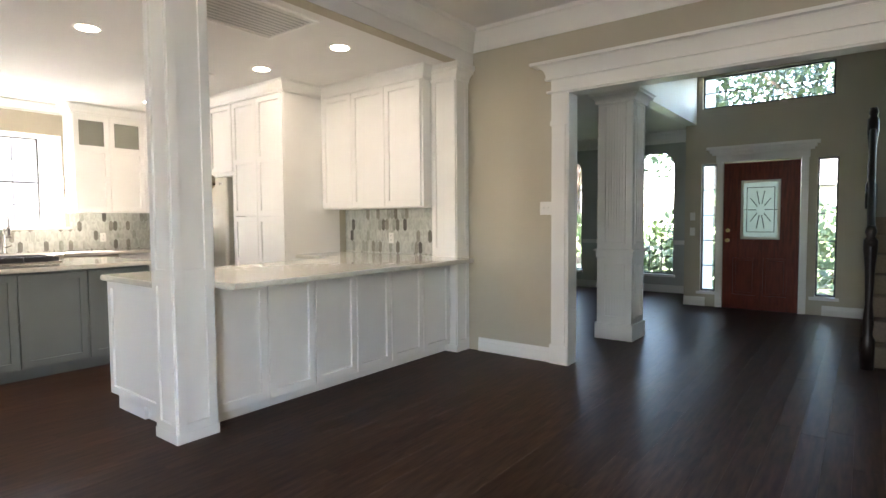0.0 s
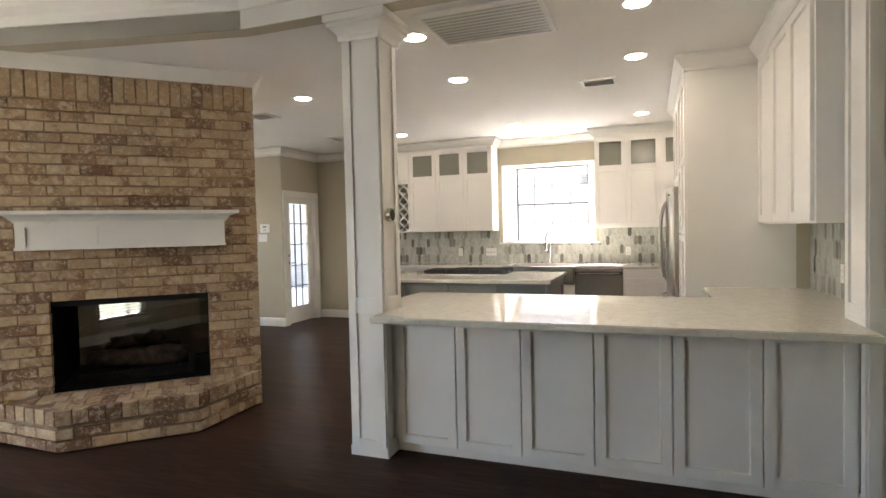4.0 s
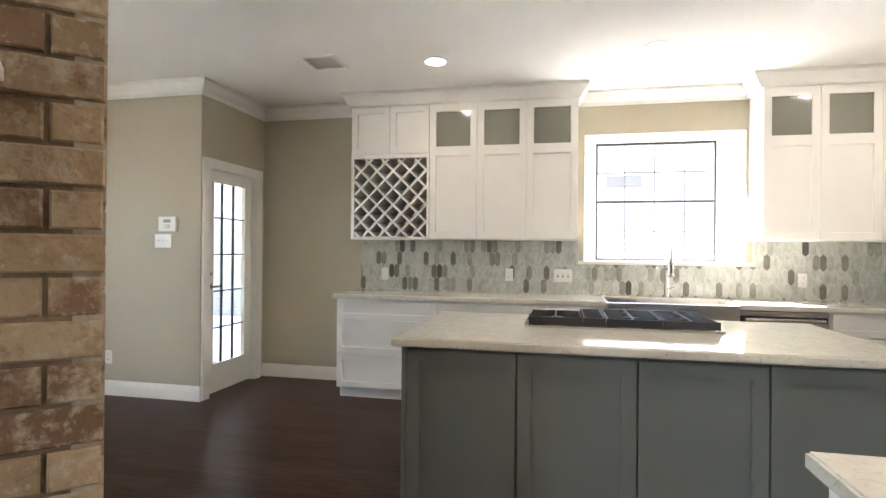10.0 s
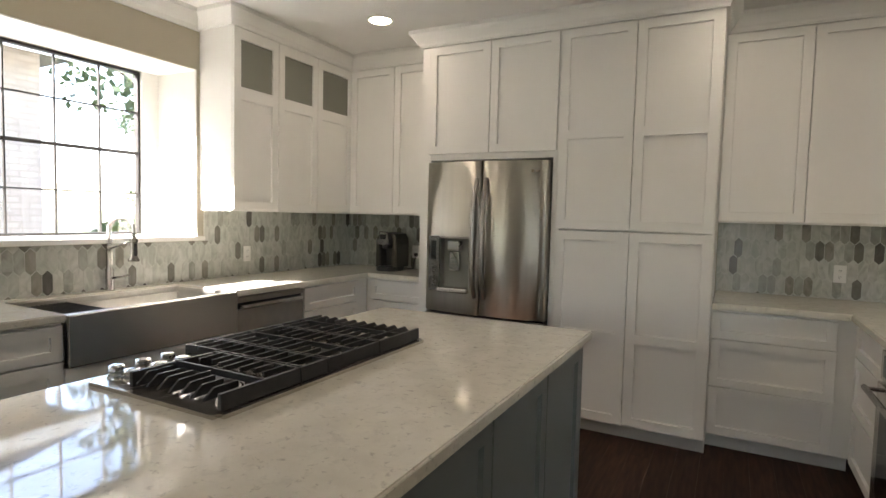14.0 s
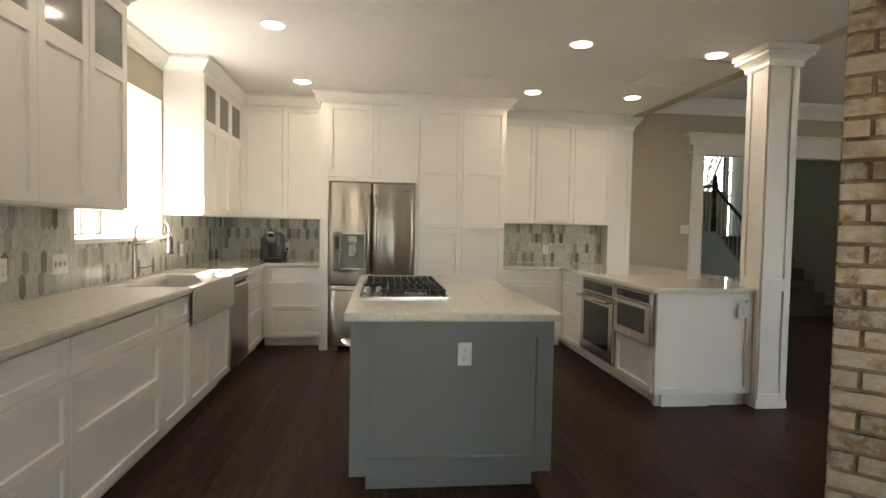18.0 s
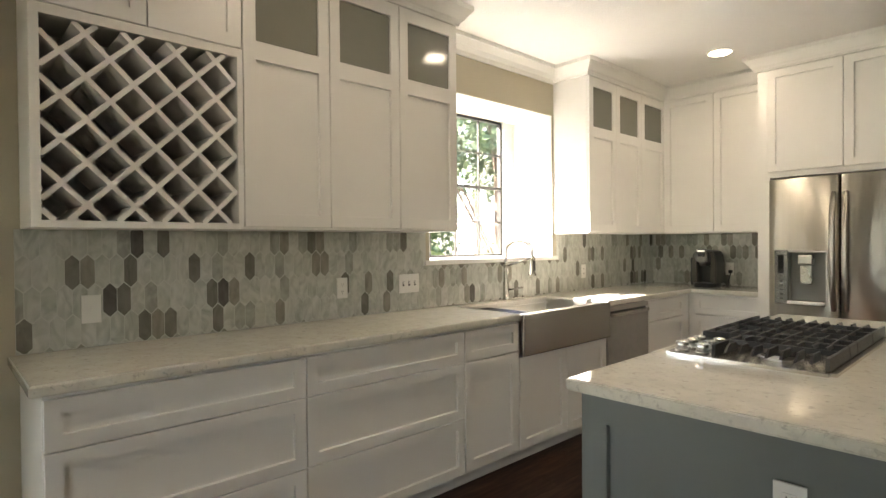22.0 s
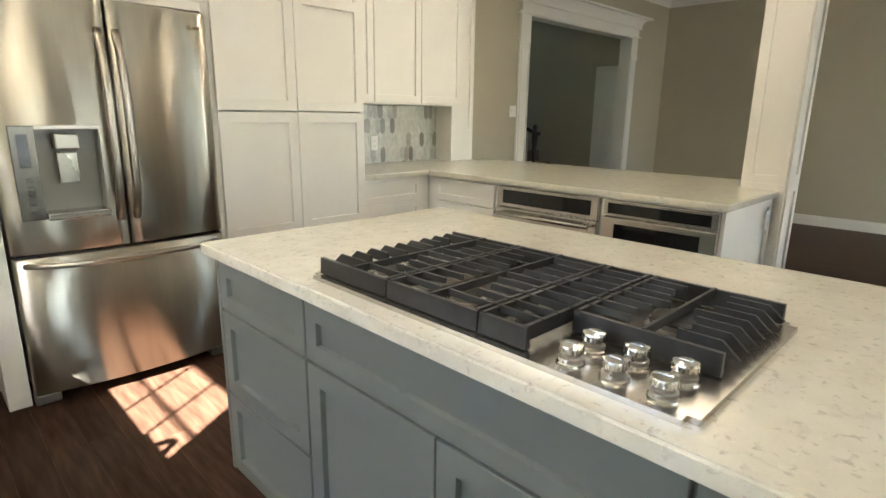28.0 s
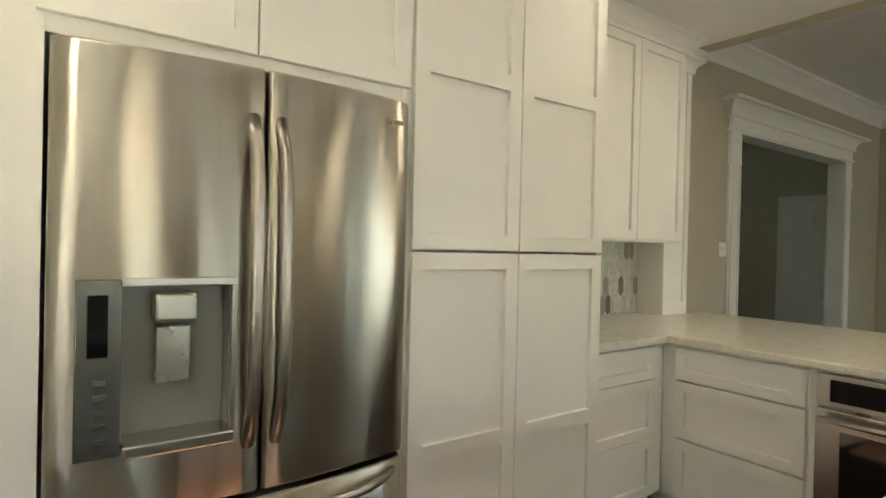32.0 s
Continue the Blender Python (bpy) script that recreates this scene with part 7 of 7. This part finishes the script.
# ---- outdoors ----
M_GRASS = mat("lawn_grass", (0.065, 0.09, 0.035), 0.95, vary=0.3, scale=3, colour2=(0.13, 0.15, 0.07), bump=0.5, bump_scale=60)
M_CONC = mat("pale_concrete", (0.54, 0.52, 0.475), 0.9, vary=0.1, scale=4)
M_BARK = mat("tree_bark", (0.13, 0.09, 0.065), 0.95, vary=0.4, scale=18, stretch=(1, 1, 0.25), bump=0.8, bump_scale=25)
M_LEAF = mat("tree_leaves", (0.040, 0.072, 0.028), 0.6, vary=0.3, scale=2, colour2=(0.085, 0.125, 0.055))
M_LEAF_B = mat("shrub_leaves", (0.065, 0.105, 0.038), 0.6, vary=0.3, scale=2, colour2=(0.13, 0.18, 0.07))
M_HBRICK = mat("pale_house_brick", (0.36, 0.335, 0.315), 0.9, vary=0.12, scale=3, bump=0.3, bump_scale=60)
_nt = M_HBRICK.node_tree
_bt = _nt.nodes.new("ShaderNodeTexBrick")
_bt.inputs["Color1"].default_value, _bt.inputs["Color2"].default_value, _bt.inputs["Mortar"].default_value = (1, 1, 1, 1), (0.90, 0.89, 0.87, 1), (0.80, 0.79, 0.77, 1)
_bt.inputs["Scale"].default_value, _bt.inputs["Mortar Size"].default_value = 1.0, 0.012
_bt.inputs["Brick Width"].default_value, _bt.inputs["Row Height"].default_value = 0.23, 0.085
_co = next(n for n in _nt.nodes if n.type == "TEX_COORD")
_sx, _cx = _nt.nodes.new("ShaderNodeSeparateXYZ"), _nt.nodes.new("ShaderNodeCombineXYZ")
_ad = _nt.nodes.new("ShaderNodeMath")
_nt.links.new(_co.outputs["Object"], _sx.inputs[0])
_nt.links.new(_sx.outputs["X"], _ad.inputs[0])
_nt.links.new(_sx.outputs["Y"], _ad.inputs[1])
_nt.links.new(_ad.outputs[0], _cx.inputs["X"])
_nt.links.new(_sx.outputs["Z"], _cx.inputs["Y"])
_nt.links.new(_cx.outputs[0], _bt.inputs["Vector"])
_ra = next(n for n in _nt.nodes if n.type == "VALTORGB")
_mx = _nt.nodes.new("ShaderNodeMix")
_mx.data_type, _mx.blend_type = "RGBA", "MULTIPLY"
_mx.inputs["Factor"].default_value = 1.0
_nt.links.new(_ra.outputs["Color"], _mx.inputs["A"])
_nt.links.new(_bt.outputs["Color"], _mx.inputs["B"])
_nt.links.new(_mx.outputs["Result"], _nt.nodes["Principled BSDF"].inputs["Base Color"])
M_ROOF = mat("grey_roof_shingle", (0.10, 0.095, 0.09), 0.9, vary=0.25, scale=20)
M_FENCE = mat("weathered_fence", (0.16, 0.12, 0.09), 0.9, vary=0.3, scale=8)
tagged(part("ground", boxes((-400, 400, -400, 400, -0.4, -0.125)), M_GRASS), "green lawn round the house", "lawn", kind="structure")
structure("pavement_terrace", boxes((-12.5, 3.5, -6.2, -2.01, -0.124, -0.05)), M_CONC, "sunlit pale concrete terrace", "terrace")
# unseen pale ground, added to reflect sun up through the kitchen window
structure("pavement_side", boxes((-12.85, -8.31, -2.0, 7.0, -0.124, -0.07)), M_CONC, "unseen pale paving added to bounce sunlight into the kitchen", "paving")
structure("road", boxes((-200, 200, 22, 29, -0.124, -0.11)), mat("asphalt", (0.05, 0.05, 0.05), 0.9, vary=0.15), "grey asphalt street", "road")


def foliage(bm, centre, radius, n, g, size=0.12, squash=0.8):
    for _ in range(n):
        d = Vector((g.gauss(0, 1), g.gauss(0, 1), g.gauss(0, 1)))
        d = d.normalized() * radius * (0.45 + 0.6 * g.random() ** 0.6)
        c = Vector(centre) + Vector((d.x, d.y, d.z * squash))
        a = Vector((g.uniform(-1, 1), g.uniform(-1, 1), g.uniform(-1, 1))).normalized() * size * g.uniform(0.6, 1.4)
        b = a.orthogonal().normalized() * a.length * g.uniform(0.4, 0.8)
        bm.faces.new([bm.verts.new(c + q) for q in (-a, -b * 0.9, a, b)])


def tree(x, y, h, r, seed, trunk_r=0.22, clumps=34, per=330, low=0.38, leaf=0.085):
    g = random.Random(seed)
    th = thing("tree", (x, y, -0.13), "leafy garden tree with a tall brown trunk", "tree", "garden trees")
    pts = [(x + g.uniform(-0.06, 0.06) * k, y + g.uniform(-0.06, 0.06) * k, -0.2 + h * 0.8 * k / 7) for k in range(8)]
    bm = bmesh.new()
    for k in range(7):
        cyl(bm, pts[k], pts[k + 1], trunk_r * (1 - k * 0.11), trunk_r * (1 - (k + 1) * 0.11), 10)
    part("trunk", bm, M_BARK, th)
    cr = bmesh.new()
    for k in range(clumps):
        a, zz = g.uniform(0, 2 * math.pi), h * g.uniform(low, 1.0)
        rr = r * g.uniform(0.15, 1.0) * (1.1 - 0.6 * abs(zz / h - 0.6))
        c = (x + rr * math.cos(a), y + rr * math.sin(a), zz)
        if k < 9:
            i = min(6, int(zz / h * 7) - 1)
            part("limb", tube(bmesh.new(), [pts[max(1, i - 1)], tuple((Vector(pts[i]) + Vector(c)) / 2), c], 0.035, 5), M_BARK, th)
        foliage(cr, c, r * g.uniform(0.28, 0.45), per, g, leaf)
    part("crown", cr, M_LEAF, th)
    return th


def shrub(x, y, h, seed, m=None):
    g = random.Random(seed)
    th = thing("shrub", (x, y, -0.13), "bushy green garden shrub", "shrub", "garden shrubs")
    bm = bmesh.new()
    for k in range(7):
        foliage(bm, (x + g.uniform(-0.5, 0.5) * h, y + g.uniform(-0.3, 0.3) * h, h * g.uniform(0.15, 0.75)), h * 0.42, 150, g, 0.08)
    part("leaves", bm, m or M_LEAF_B, th)
    for k in range(3):
        part("stem", tube(bmesh.new(), [(x, y, -0.14), (x + g.uniform(-0.3, 0.3), y + g.uniform(-0.3, 0.3), h * 0.7)], 0.02, 5), M_BARK, th)
    return th


for k, (x, y, h, r, t) in enumerate(((-1.45, -9.5, 11, 2.7, 0.45), (1.4, -10.5, 10, 3.8, 0.3), (-4.6, -11.5, 10, 4.0, 0.3), (-7.6, -13.8, 9, 3.5, 0.25),
                                     (-13.2, 8.2, 7.5, 2.6, 0.13), (-15.5, 13.5, 10, 4.0, 0.3), (-20, 19, 12, 5.0, 0.35), (-27, 22, 11, 4.5, 0.3),
                                     (-2.8, 15, 8, 3.4, 0.2), (1.2, 17, 9, 3.8, 0.25), (-7.0, 16.5, 9, 3.6, 0.22), (4.5, 15, 8, 3.4, 0.2))):
    tree(x, y, h, r, 20 + k, t)
tree(-24.5, 15.6, 6.0, 2.4, 41, 0.14, low=0.10)
tree(-2.9, -14.2, 6.5, 2.2, 42, 0.22, clumps=22, low=0.16)
for k, (x, y, h) in enumerate(((-2.6, -8.2, 1.6), (-0.6, -8.4, 1.2), (0.6, -8.0, 1.5), (-4.2, -8.6, 1.5), (1.9, -8.5, 1.3), (-13.0, 5.6, 1.2), (-14.0, 10.4, 1.6), (-6.2, -8.4, 1.4), (-1.75, 11.4, 1.9), (-2.6, 12.2, 1.5), (0.15, 11.8, 2.1), (-0.2, 13.4, 1.6), (-4.3, 12.6, 1.4))):
    shrub(x, y, h, 60 + k)
fence = thing("garden_fence", (-2, -12.5, -0.13), "weathered wooden garden fence", "fence")
for k in range(80):
    part("board", boxes((-12 + k * 0.26, -12 + k * 0.26 + 0.25, -12.52, -12.5, -0.14, 1.75)), M_FENCE, fence)
for z in (0.3, 1.3):
    part("rail", boxes((-12, 8.8, -12.5, -12.45, z, z + 0.09)), M_FENCE, fence)


def house(x0, x1, y0, y1, h, label, wins=()):
    th = thing("neighbour_house", ((x0 + x1) / 2, (y0 + y1) / 2, -0.13), label, "house")
    part("wall", boxes((x0, x1, y0, y1, -0.14, h)), M_HBRICK, th)
    bm = bmesh.new()
    cy, o = (y0 + y1) / 2, 0.5
    vs = [bm.verts.new(p) for p in ((x0 - o, y0 - o, h), (x1 + o, y0 - o, h), (x1 + o, y1 + o, h), (x0 - o, y1 + o, h), (x0 + 2, cy, h + 2.6), (x1 - 2, cy, h + 2.6))]
    for f in ((0, 1, 5, 4), (2, 3, 4, 5), (1, 2, 5), (3, 0, 4), (3, 2, 1, 0)):
        bm.faces.new([vs[i] for i in f])
    part("roof", bm, M_ROOF, th)
    part("fascia", boxes((x0 - o, x1 + o, y0 - o - 0.02, y0 - o, h - 0.16, h + 0.02), (x1 + o, x1 + o + 0.02, y0 - o, y1 + o, h - 0.16, h + 0.02)), M_TRIM, th)
    for wx, wy, wz, ww, wh, face in wins:
        if face == "E":
            part("window", boxes((wx, wx + 0.05, wy, wy + ww, wz, wz + wh)), M_FROST, th)
        else:
            part("window", boxes((wx, wx + ww, wy - 0.05, wy, wz, wz + wh)), M_FROST, th)
    return th


nh = house(-22.5, -12.9, -9.0, 4.2, 3.5, "pale brick neighbouring house with a grey roof", [(-12.9, -4, 1.0, 1.2, 1.3, "E")])
part("attic_vent", boxes((-12.9, -12.86, 1.9, 2.5, 2.45, 2.65)), M_ROOF, nh)
house(-46, -34, 36, 46, 3.2, "pale house across the street with arched windows", [(-43 + 1.9 * k, 36, 0.6, 1.0, 1.9, "S") for k in range(4)])
house(-8, 8, 36, 46, 3.2, "pale house across the street", [(-5 + 2.6 * k, 36, 0.6, 1.1, 1.6, "S") for k in range(4)])


def car(x, y, colour):
    th = thing("parked_car", (x, y, -0.12), "blue parked car on the street", "car")
    m = mat("car_paint_blue", colour, 0.25, 0.2, coat=0.6)
    bm = bmesh.new()
    prof = [(-2.1, 0.3), (2.1, 0.3), (2.15, 0.7), (1.5, 0.85), (-2.1, 0.9)]
    lo, hi = [bm.verts.new((x + a, y - 0.85, b)) for a, b in prof], [bm.verts.new((x + a, y + 0.85, b)) for a, b in prof]
    bm.faces.new(lo)
    bm.faces.new(hi[::-1])
    for i in range(5):
        bm.faces.new((lo[i], lo[(i + 1) % 5], hi[(i + 1) % 5], hi[i]))
    part("body", bm, m, th)
    bm = bmesh.new()
    prof = [(-1.7, 0.88), (1.0, 0.86), (0.4, 1.4), (-1.3, 1.42)]
    lo, hi = [bm.verts.new((x + a, y - 0.75, b)) for a, b in prof], [bm.verts.new((x + a, y + 0.75, b)) for a, b in prof]
    bm.faces.new(lo)
    bm.faces.new(hi[::-1])
    for i in range(4):
        bm.faces.new((lo[i], lo[(i + 1) % 4], hi[(i + 1) % 4], hi[i]))
    part("cabin", bm, M_BLACKGLASS, th)
    for dx in (-1.3, 1.3):
        for dy in (-0.86, 0.66):
            part("wheel", cyl(bmesh.new(), (x + dx, y + dy, 0.2), (x + dx, y + dy + 0.2, 0.2), 0.32, 0.32, 18), M_BLACK, th)
    return th


car(-3.2, 24, (0.06, 0.16, 0.34))

# unseen cover over the side patio, added to keep sun out of the door
porch = thing("porch_roof", (-9.0, -3.5, 2.55), "unseen white slab roof added to keep sun off the patio door", "porch roof")
part("roof_slab", boxes((-11.2, -6.98, -5.2, -2.01, 2.56, 2.68)), M_TRIM, porch)
part("fascia", boxes((-11.2, -11.16, -5.2, -2.01, 2.44, 2.559)), M_TRIM, porch)
part("post", boxes((-11.1, -10.98, -5.15, -5.03, -0.13, 2.555)), M_TRIM, porch)


# ---- backsplash tiles ----
def tile_mat(name, island):
    m = bpy.data.materials.new(name)
    m.use_nodes = True
    nt = m.node_tree
    b = nt.nodes["Principled BSDF"]
    b.inputs["Roughness"].default_value = 0.22
    rnd_n = nt.nodes.new("ShaderNodeNewGeometry" if island else "ShaderNodeObjectInfo")
    ro = rnd_n.outputs["Random Per Island" if island else "Random"]
    r = nt.nodes.new("ShaderNodeValToRGB")
    r.color_ramp.interpolation = "CONSTANT"
    e = r.color_ramp.elements
    e[0].position, e[0].color = 0.0, (0.50, 0.51, 0.465, 1)
    e[1].position, e[1].color = 0.34, (0.475, 0.485, 0.44, 1)
    for p, c in ((0.50, (0.53, 0.535, 0.495, 1)), (0.71, (0.37, 0.375, 0.335, 1)), (0.81, (0.29, 0.28, 0.24, 1)), (0.90, (0.20, 0.19, 0.165, 1)), (0.97, (0.13, 0.123, 0.11, 1))):
        k = e.new(p)
        k.color = c
    nt.links.new(ro, r.inputs["Fac"])
    co = nt.nodes.new("ShaderNodeTexCoord")
    n = nt.nodes.new("ShaderNodeTexNoise")
    n.inputs["Scale"].default_value, n.inputs["Detail"].default_value, n.inputs["Distortion"].default_value = 9, 6, 2.2
    off = nt.nodes.new("ShaderNodeVectorMath")
    off.operation = "MULTIPLY_ADD"
    comb = nt.nodes.new("ShaderNodeCombineXYZ")
    for k in range(3):
        nt.links.new(ro, comb.inputs[k])
    nt.links.new(comb.outputs["Vector"], off.inputs[0])
    off.inputs[1].default_value = (37, 23, 31)
    grain = nt.nodes.new("ShaderNodeMapping")
    grain.inputs["Scale"].default_value = (1.4, 1.4, 0.8)
    nt.links.new(co.outputs["Object"], grain.inputs["Vector"])
    nt.links.new(grain.outputs["Vector"], off.inputs[2])
    nt.links.new(off.outputs["Vector"], n.inputs["Vector"])
    r2 = nt.nodes.new("ShaderNodeValToRGB")
    r2.color_ramp.elements[0].position, r2.color_ramp.elements[1].position = 0.35, 0.75
    r2.color_ramp.elements[0].color, r2.color_ramp.elements[1].color = (1.12, 1.12, 1.12, 1), (0.72, 0.73, 0.70, 1)
    nt.links.new(n.outputs["Fac"], r2.inputs["Fac"])
    mx = nt.nodes.new("ShaderNodeMix")
    mx.data_type, mx.blend_type = "RGBA", "MULTIPLY"
    mx.inputs["Factor"].default_value = 1.0
    nt.links.new(r.outputs["Color"], mx.inputs["A"])
    nt.links.new(r2.outputs["Color"], mx.inputs["B"])
    nt.links.new(mx.outputs["Result"], b.inputs["Base Color"])
    return m


M_TILE, M_TILE_J = tile_mat("marble_picket_tile", False), tile_mat("marble_picket_tile_joined", True)
M_GROUT = mat("pale_grout", (0.54, 0.545, 0.50), 0.8, vary=0.05)
TW, TH, TP, TG = 0.053, 0.146, 0.122, 0.0017


def clip(poly, axis, value, keep_below):
    out = []
    for i, p in enumerate(poly):
        q = poly[(i + 1) % len(poly)]
        pin, qin = (p[axis] <= value) == keep_below, (q[axis] <= value) == keep_below
        if pin:
            out.append(p)
        if pin != qin:
            t = (value - p[axis]) / (q[axis] - p[axis])
            out.append((p[0] + (q[0] - p[0]) * t, p[1] + (q[1] - p[1]) * t))
    return out


def tile_poly(w, h):
    a, b, c = w / 2, h / 2, h / 2 - 0.025
    return [(-a, -c), (0, -b), (a, -c), (a, c), (0, b), (-a, c)]


TILES = {}


def tile_mesh(poly, material):
    key = tuple((round(x, 4), round(y, 4)) for x, y in poly)
    if key not in TILES:
        bm = bmesh.new()
        lo, hi = [bm.verts.new((x, 0, z)) for x, z in poly], [bm.verts.new((x * 0.985, -0.006, z * 0.995)) for x, z in poly]
        bm.faces.new(hi)
        for i in range(len(poly)):
            j = (i + 1) % len(poly)
            bm.faces.new((lo[i], lo[j], hi[j], hi[i]))
        bmesh.ops.recalc_face_normals(bm, faces=bm.faces)
        me = bpy.data.meshes.new("tile")
        bm.to_mesh(me)
        bm.free()
        me.materials.append(material)
        TILES[key] = me
    return TILES[key]


def backsplash(name, face, x, y, width, label, top=lambda u: 1.402, near=None):
    P = placer(face, x, y)
    th = thing(name, P(width / 2, 0.9, 0), label, "backsplash", kind="structure")
    bm = bmesh.new()
    run0, t0 = 0.0, top(0.0)
    k = 0.0
    while k < width:
        if abs(top(k) - t0) > 1e-3:
            fbox(bm, P, run0, k, 0.905, t0 - 0.002, 0.0006, 0.0094)
            run0, t0 = k, top(k)
        k += 0.01
    fbox(bm, P, run0, width, 0.905, t0 - 0.002, 0.0006, 0.0094)
    part("grout_bed", bm, M_GROUT, th)
    rest = bmesh.new()
    ang = {"S": 0, "E": math.pi / 2, "N": math.pi, "W": -math.pi / 2}[face]
    for j in range(-1, 5):
        vc = 0.982 + j * TP
        ucur = 0.0 if j % 2 else -TW / 2
        while ucur < width + TW:
            poly = tile_poly(TW - TG, TH - TG * 1.6)
            poly = clip(poly, 0, width - ucur, True)
            poly = clip(poly, 0, -ucur, False) if poly else poly
            tp = min(top(min(max(ucur - TW / 2, 0), width - 0.001)), top(min(max(ucur + TW / 2, 0), width - 0.001)))
            poly = clip(poly, 1, tp - 0.002 - vc, True) if poly else poly
            poly = clip(poly, 1, 0.9165 - vc, False) if poly else poly
            if len(poly) >= 3 and max(p[1] for p in poly) - min(p[1] for p in poly) > 0.006:
                wx, wy, wz = P(ucur, vc, 0.0042)
                m = Matrix.Translation((wx, wy, wz)) @ Matrix.Rotation(ang, 4, "Z")
                if near is None or near[0] < ucur < near[1]:
                    piece("tile", tile_mesh(poly, M_TILE), m, th)
                else:
                    lo = [rest.verts.new(m @ Vector((a, 0, b))) for a, b in poly]
                    hi = [rest.verts.new(m @ Vector((a * 0.985, -0.006, b * 0.995))) for a, b in poly]
                    rest.faces.new(hi)
                    for i in range(len(poly)):
                        jn = (i + 1) % len(poly)
                        rest.faces.new((lo[i], lo[jn], hi[jn], hi[i]))
            ucur += TW
    if len(rest.faces):
        tagged(part("tiles", rest, M_TILE_J, th), kind="stuff")
    else:
        rest.free()
    return th


def west_top(u):
    y = -0.80 + u
    return 1.189 if 1.28 < y < 2.715 else 1.402


backsplash("wall_backsplash_west", "E", XW, -0.80, 5.19, "grey and white marble picket tile backsplash", west_top, near=(0.0, 3.67))
backsplash("wall_backsplash_north", "S", -7.79, 4.40, 1.20, "grey and white marble picket tile backsplash")
backsplash("wall_backsplash_bar", "S", -4.598, 4.50, 1.455, "grey and white marble picket tile backsplash")

# ---- floor planks ----
g = random.Random(11)
floor_ob = bpy.data.objects["floor"]
far_planks = bmesh.new()
PW_ = 0.127
plank_meshes = {}
col = 0
x = -7.79
while x < 1.5:
    y = -4.6 - g.uniform(0, 1.2)
    while y < 9.9:
        L = g.choice((0.9, 1.2, 1.5, 1.8))
        y0, y1 = max(y, -4.6), min(y + L, 9.9)
        if y1 - y0 > 0.05:
            cx, cy = x + PW_ / 2, (y0 + y1) / 2
            if -7.25 < cx < -0.5 and -2.2 < cy < 4.5:
                key = round(y1 - y0, 3)
                if key not in plank_meshes:
                    bm = bmesh.new()
                    w, l, c = PW_ / 2 - 0.0002, key / 2 - 0.0002, 0.0002
                    b0 = [bm.verts.new((sx * w, sy * l, -0.006)) for sx, sy in ((-1, -1), (1, -1), (1, 1), (-1, 1))]
                    b1 = [bm.verts.new((sx * w, sy * l, -c)) for sx, sy in ((-1, -1), (1, -1), (1, 1), (-1, 1))]
                    b2 = [bm.verts.new((sx * (w - c), sy * (l - c), 0)) for sx, sy in ((-1, -1), (1, -1), (1, 1), (-1, 1))]
                    for a, b in ((b0, b1), (b1, b2)):
                        for i in range(4):
                            bm.faces.new((a[i], a[(i + 1) % 4], b[(i + 1) % 4], b[i]))
                    bm.faces.new(b2)
                    bmesh.ops.recalc_face_normals(bm, faces=bm.faces)
                    me = bpy.data.meshes.new("plank")
                    bm.to_mesh(me)
                    bm.free()
                    me.materials.append(M_FLOOR)
                    plank_meshes[key] = me
                ob = new("plank", plank_meshes[key])
                ob.parent = floor_ob
                ob.matrix_basis = Matrix.Translation((cx, cy, g.uniform(-0.0002, 0.0)))
            else:
                w, c = PW_ / 2 - 0.0002, 0.0002
                zt = g.uniform(-0.0002, 0)
                lo = [far_planks.verts.new(p) for p in ((cx - w, y0, -0.005), (cx + w, y0, -0.005), (cx + w, y1 - 0.0016, -0.005), (cx - w, y1 - 0.0016, -0.005))]
                hi = [far_planks.verts.new(p) for p in ((cx - w + c, y0 + c, zt), (cx + w - c, y0 + c, zt), (cx + w - c, y1 - 0.0016 - c, zt), (cx - w + c, y1 - 0.0016 - c, zt))]
                far_planks.faces.new(hi)
                for i in range(4):
                    far_planks.faces.new((lo[i], lo[(i + 1) % 4], hi[(i + 1) % 4], hi[i]))
        y += L
    x += PW_
tagged(part("planks", far_planks, M_FLOOR, floor_ob), kind="stuff")
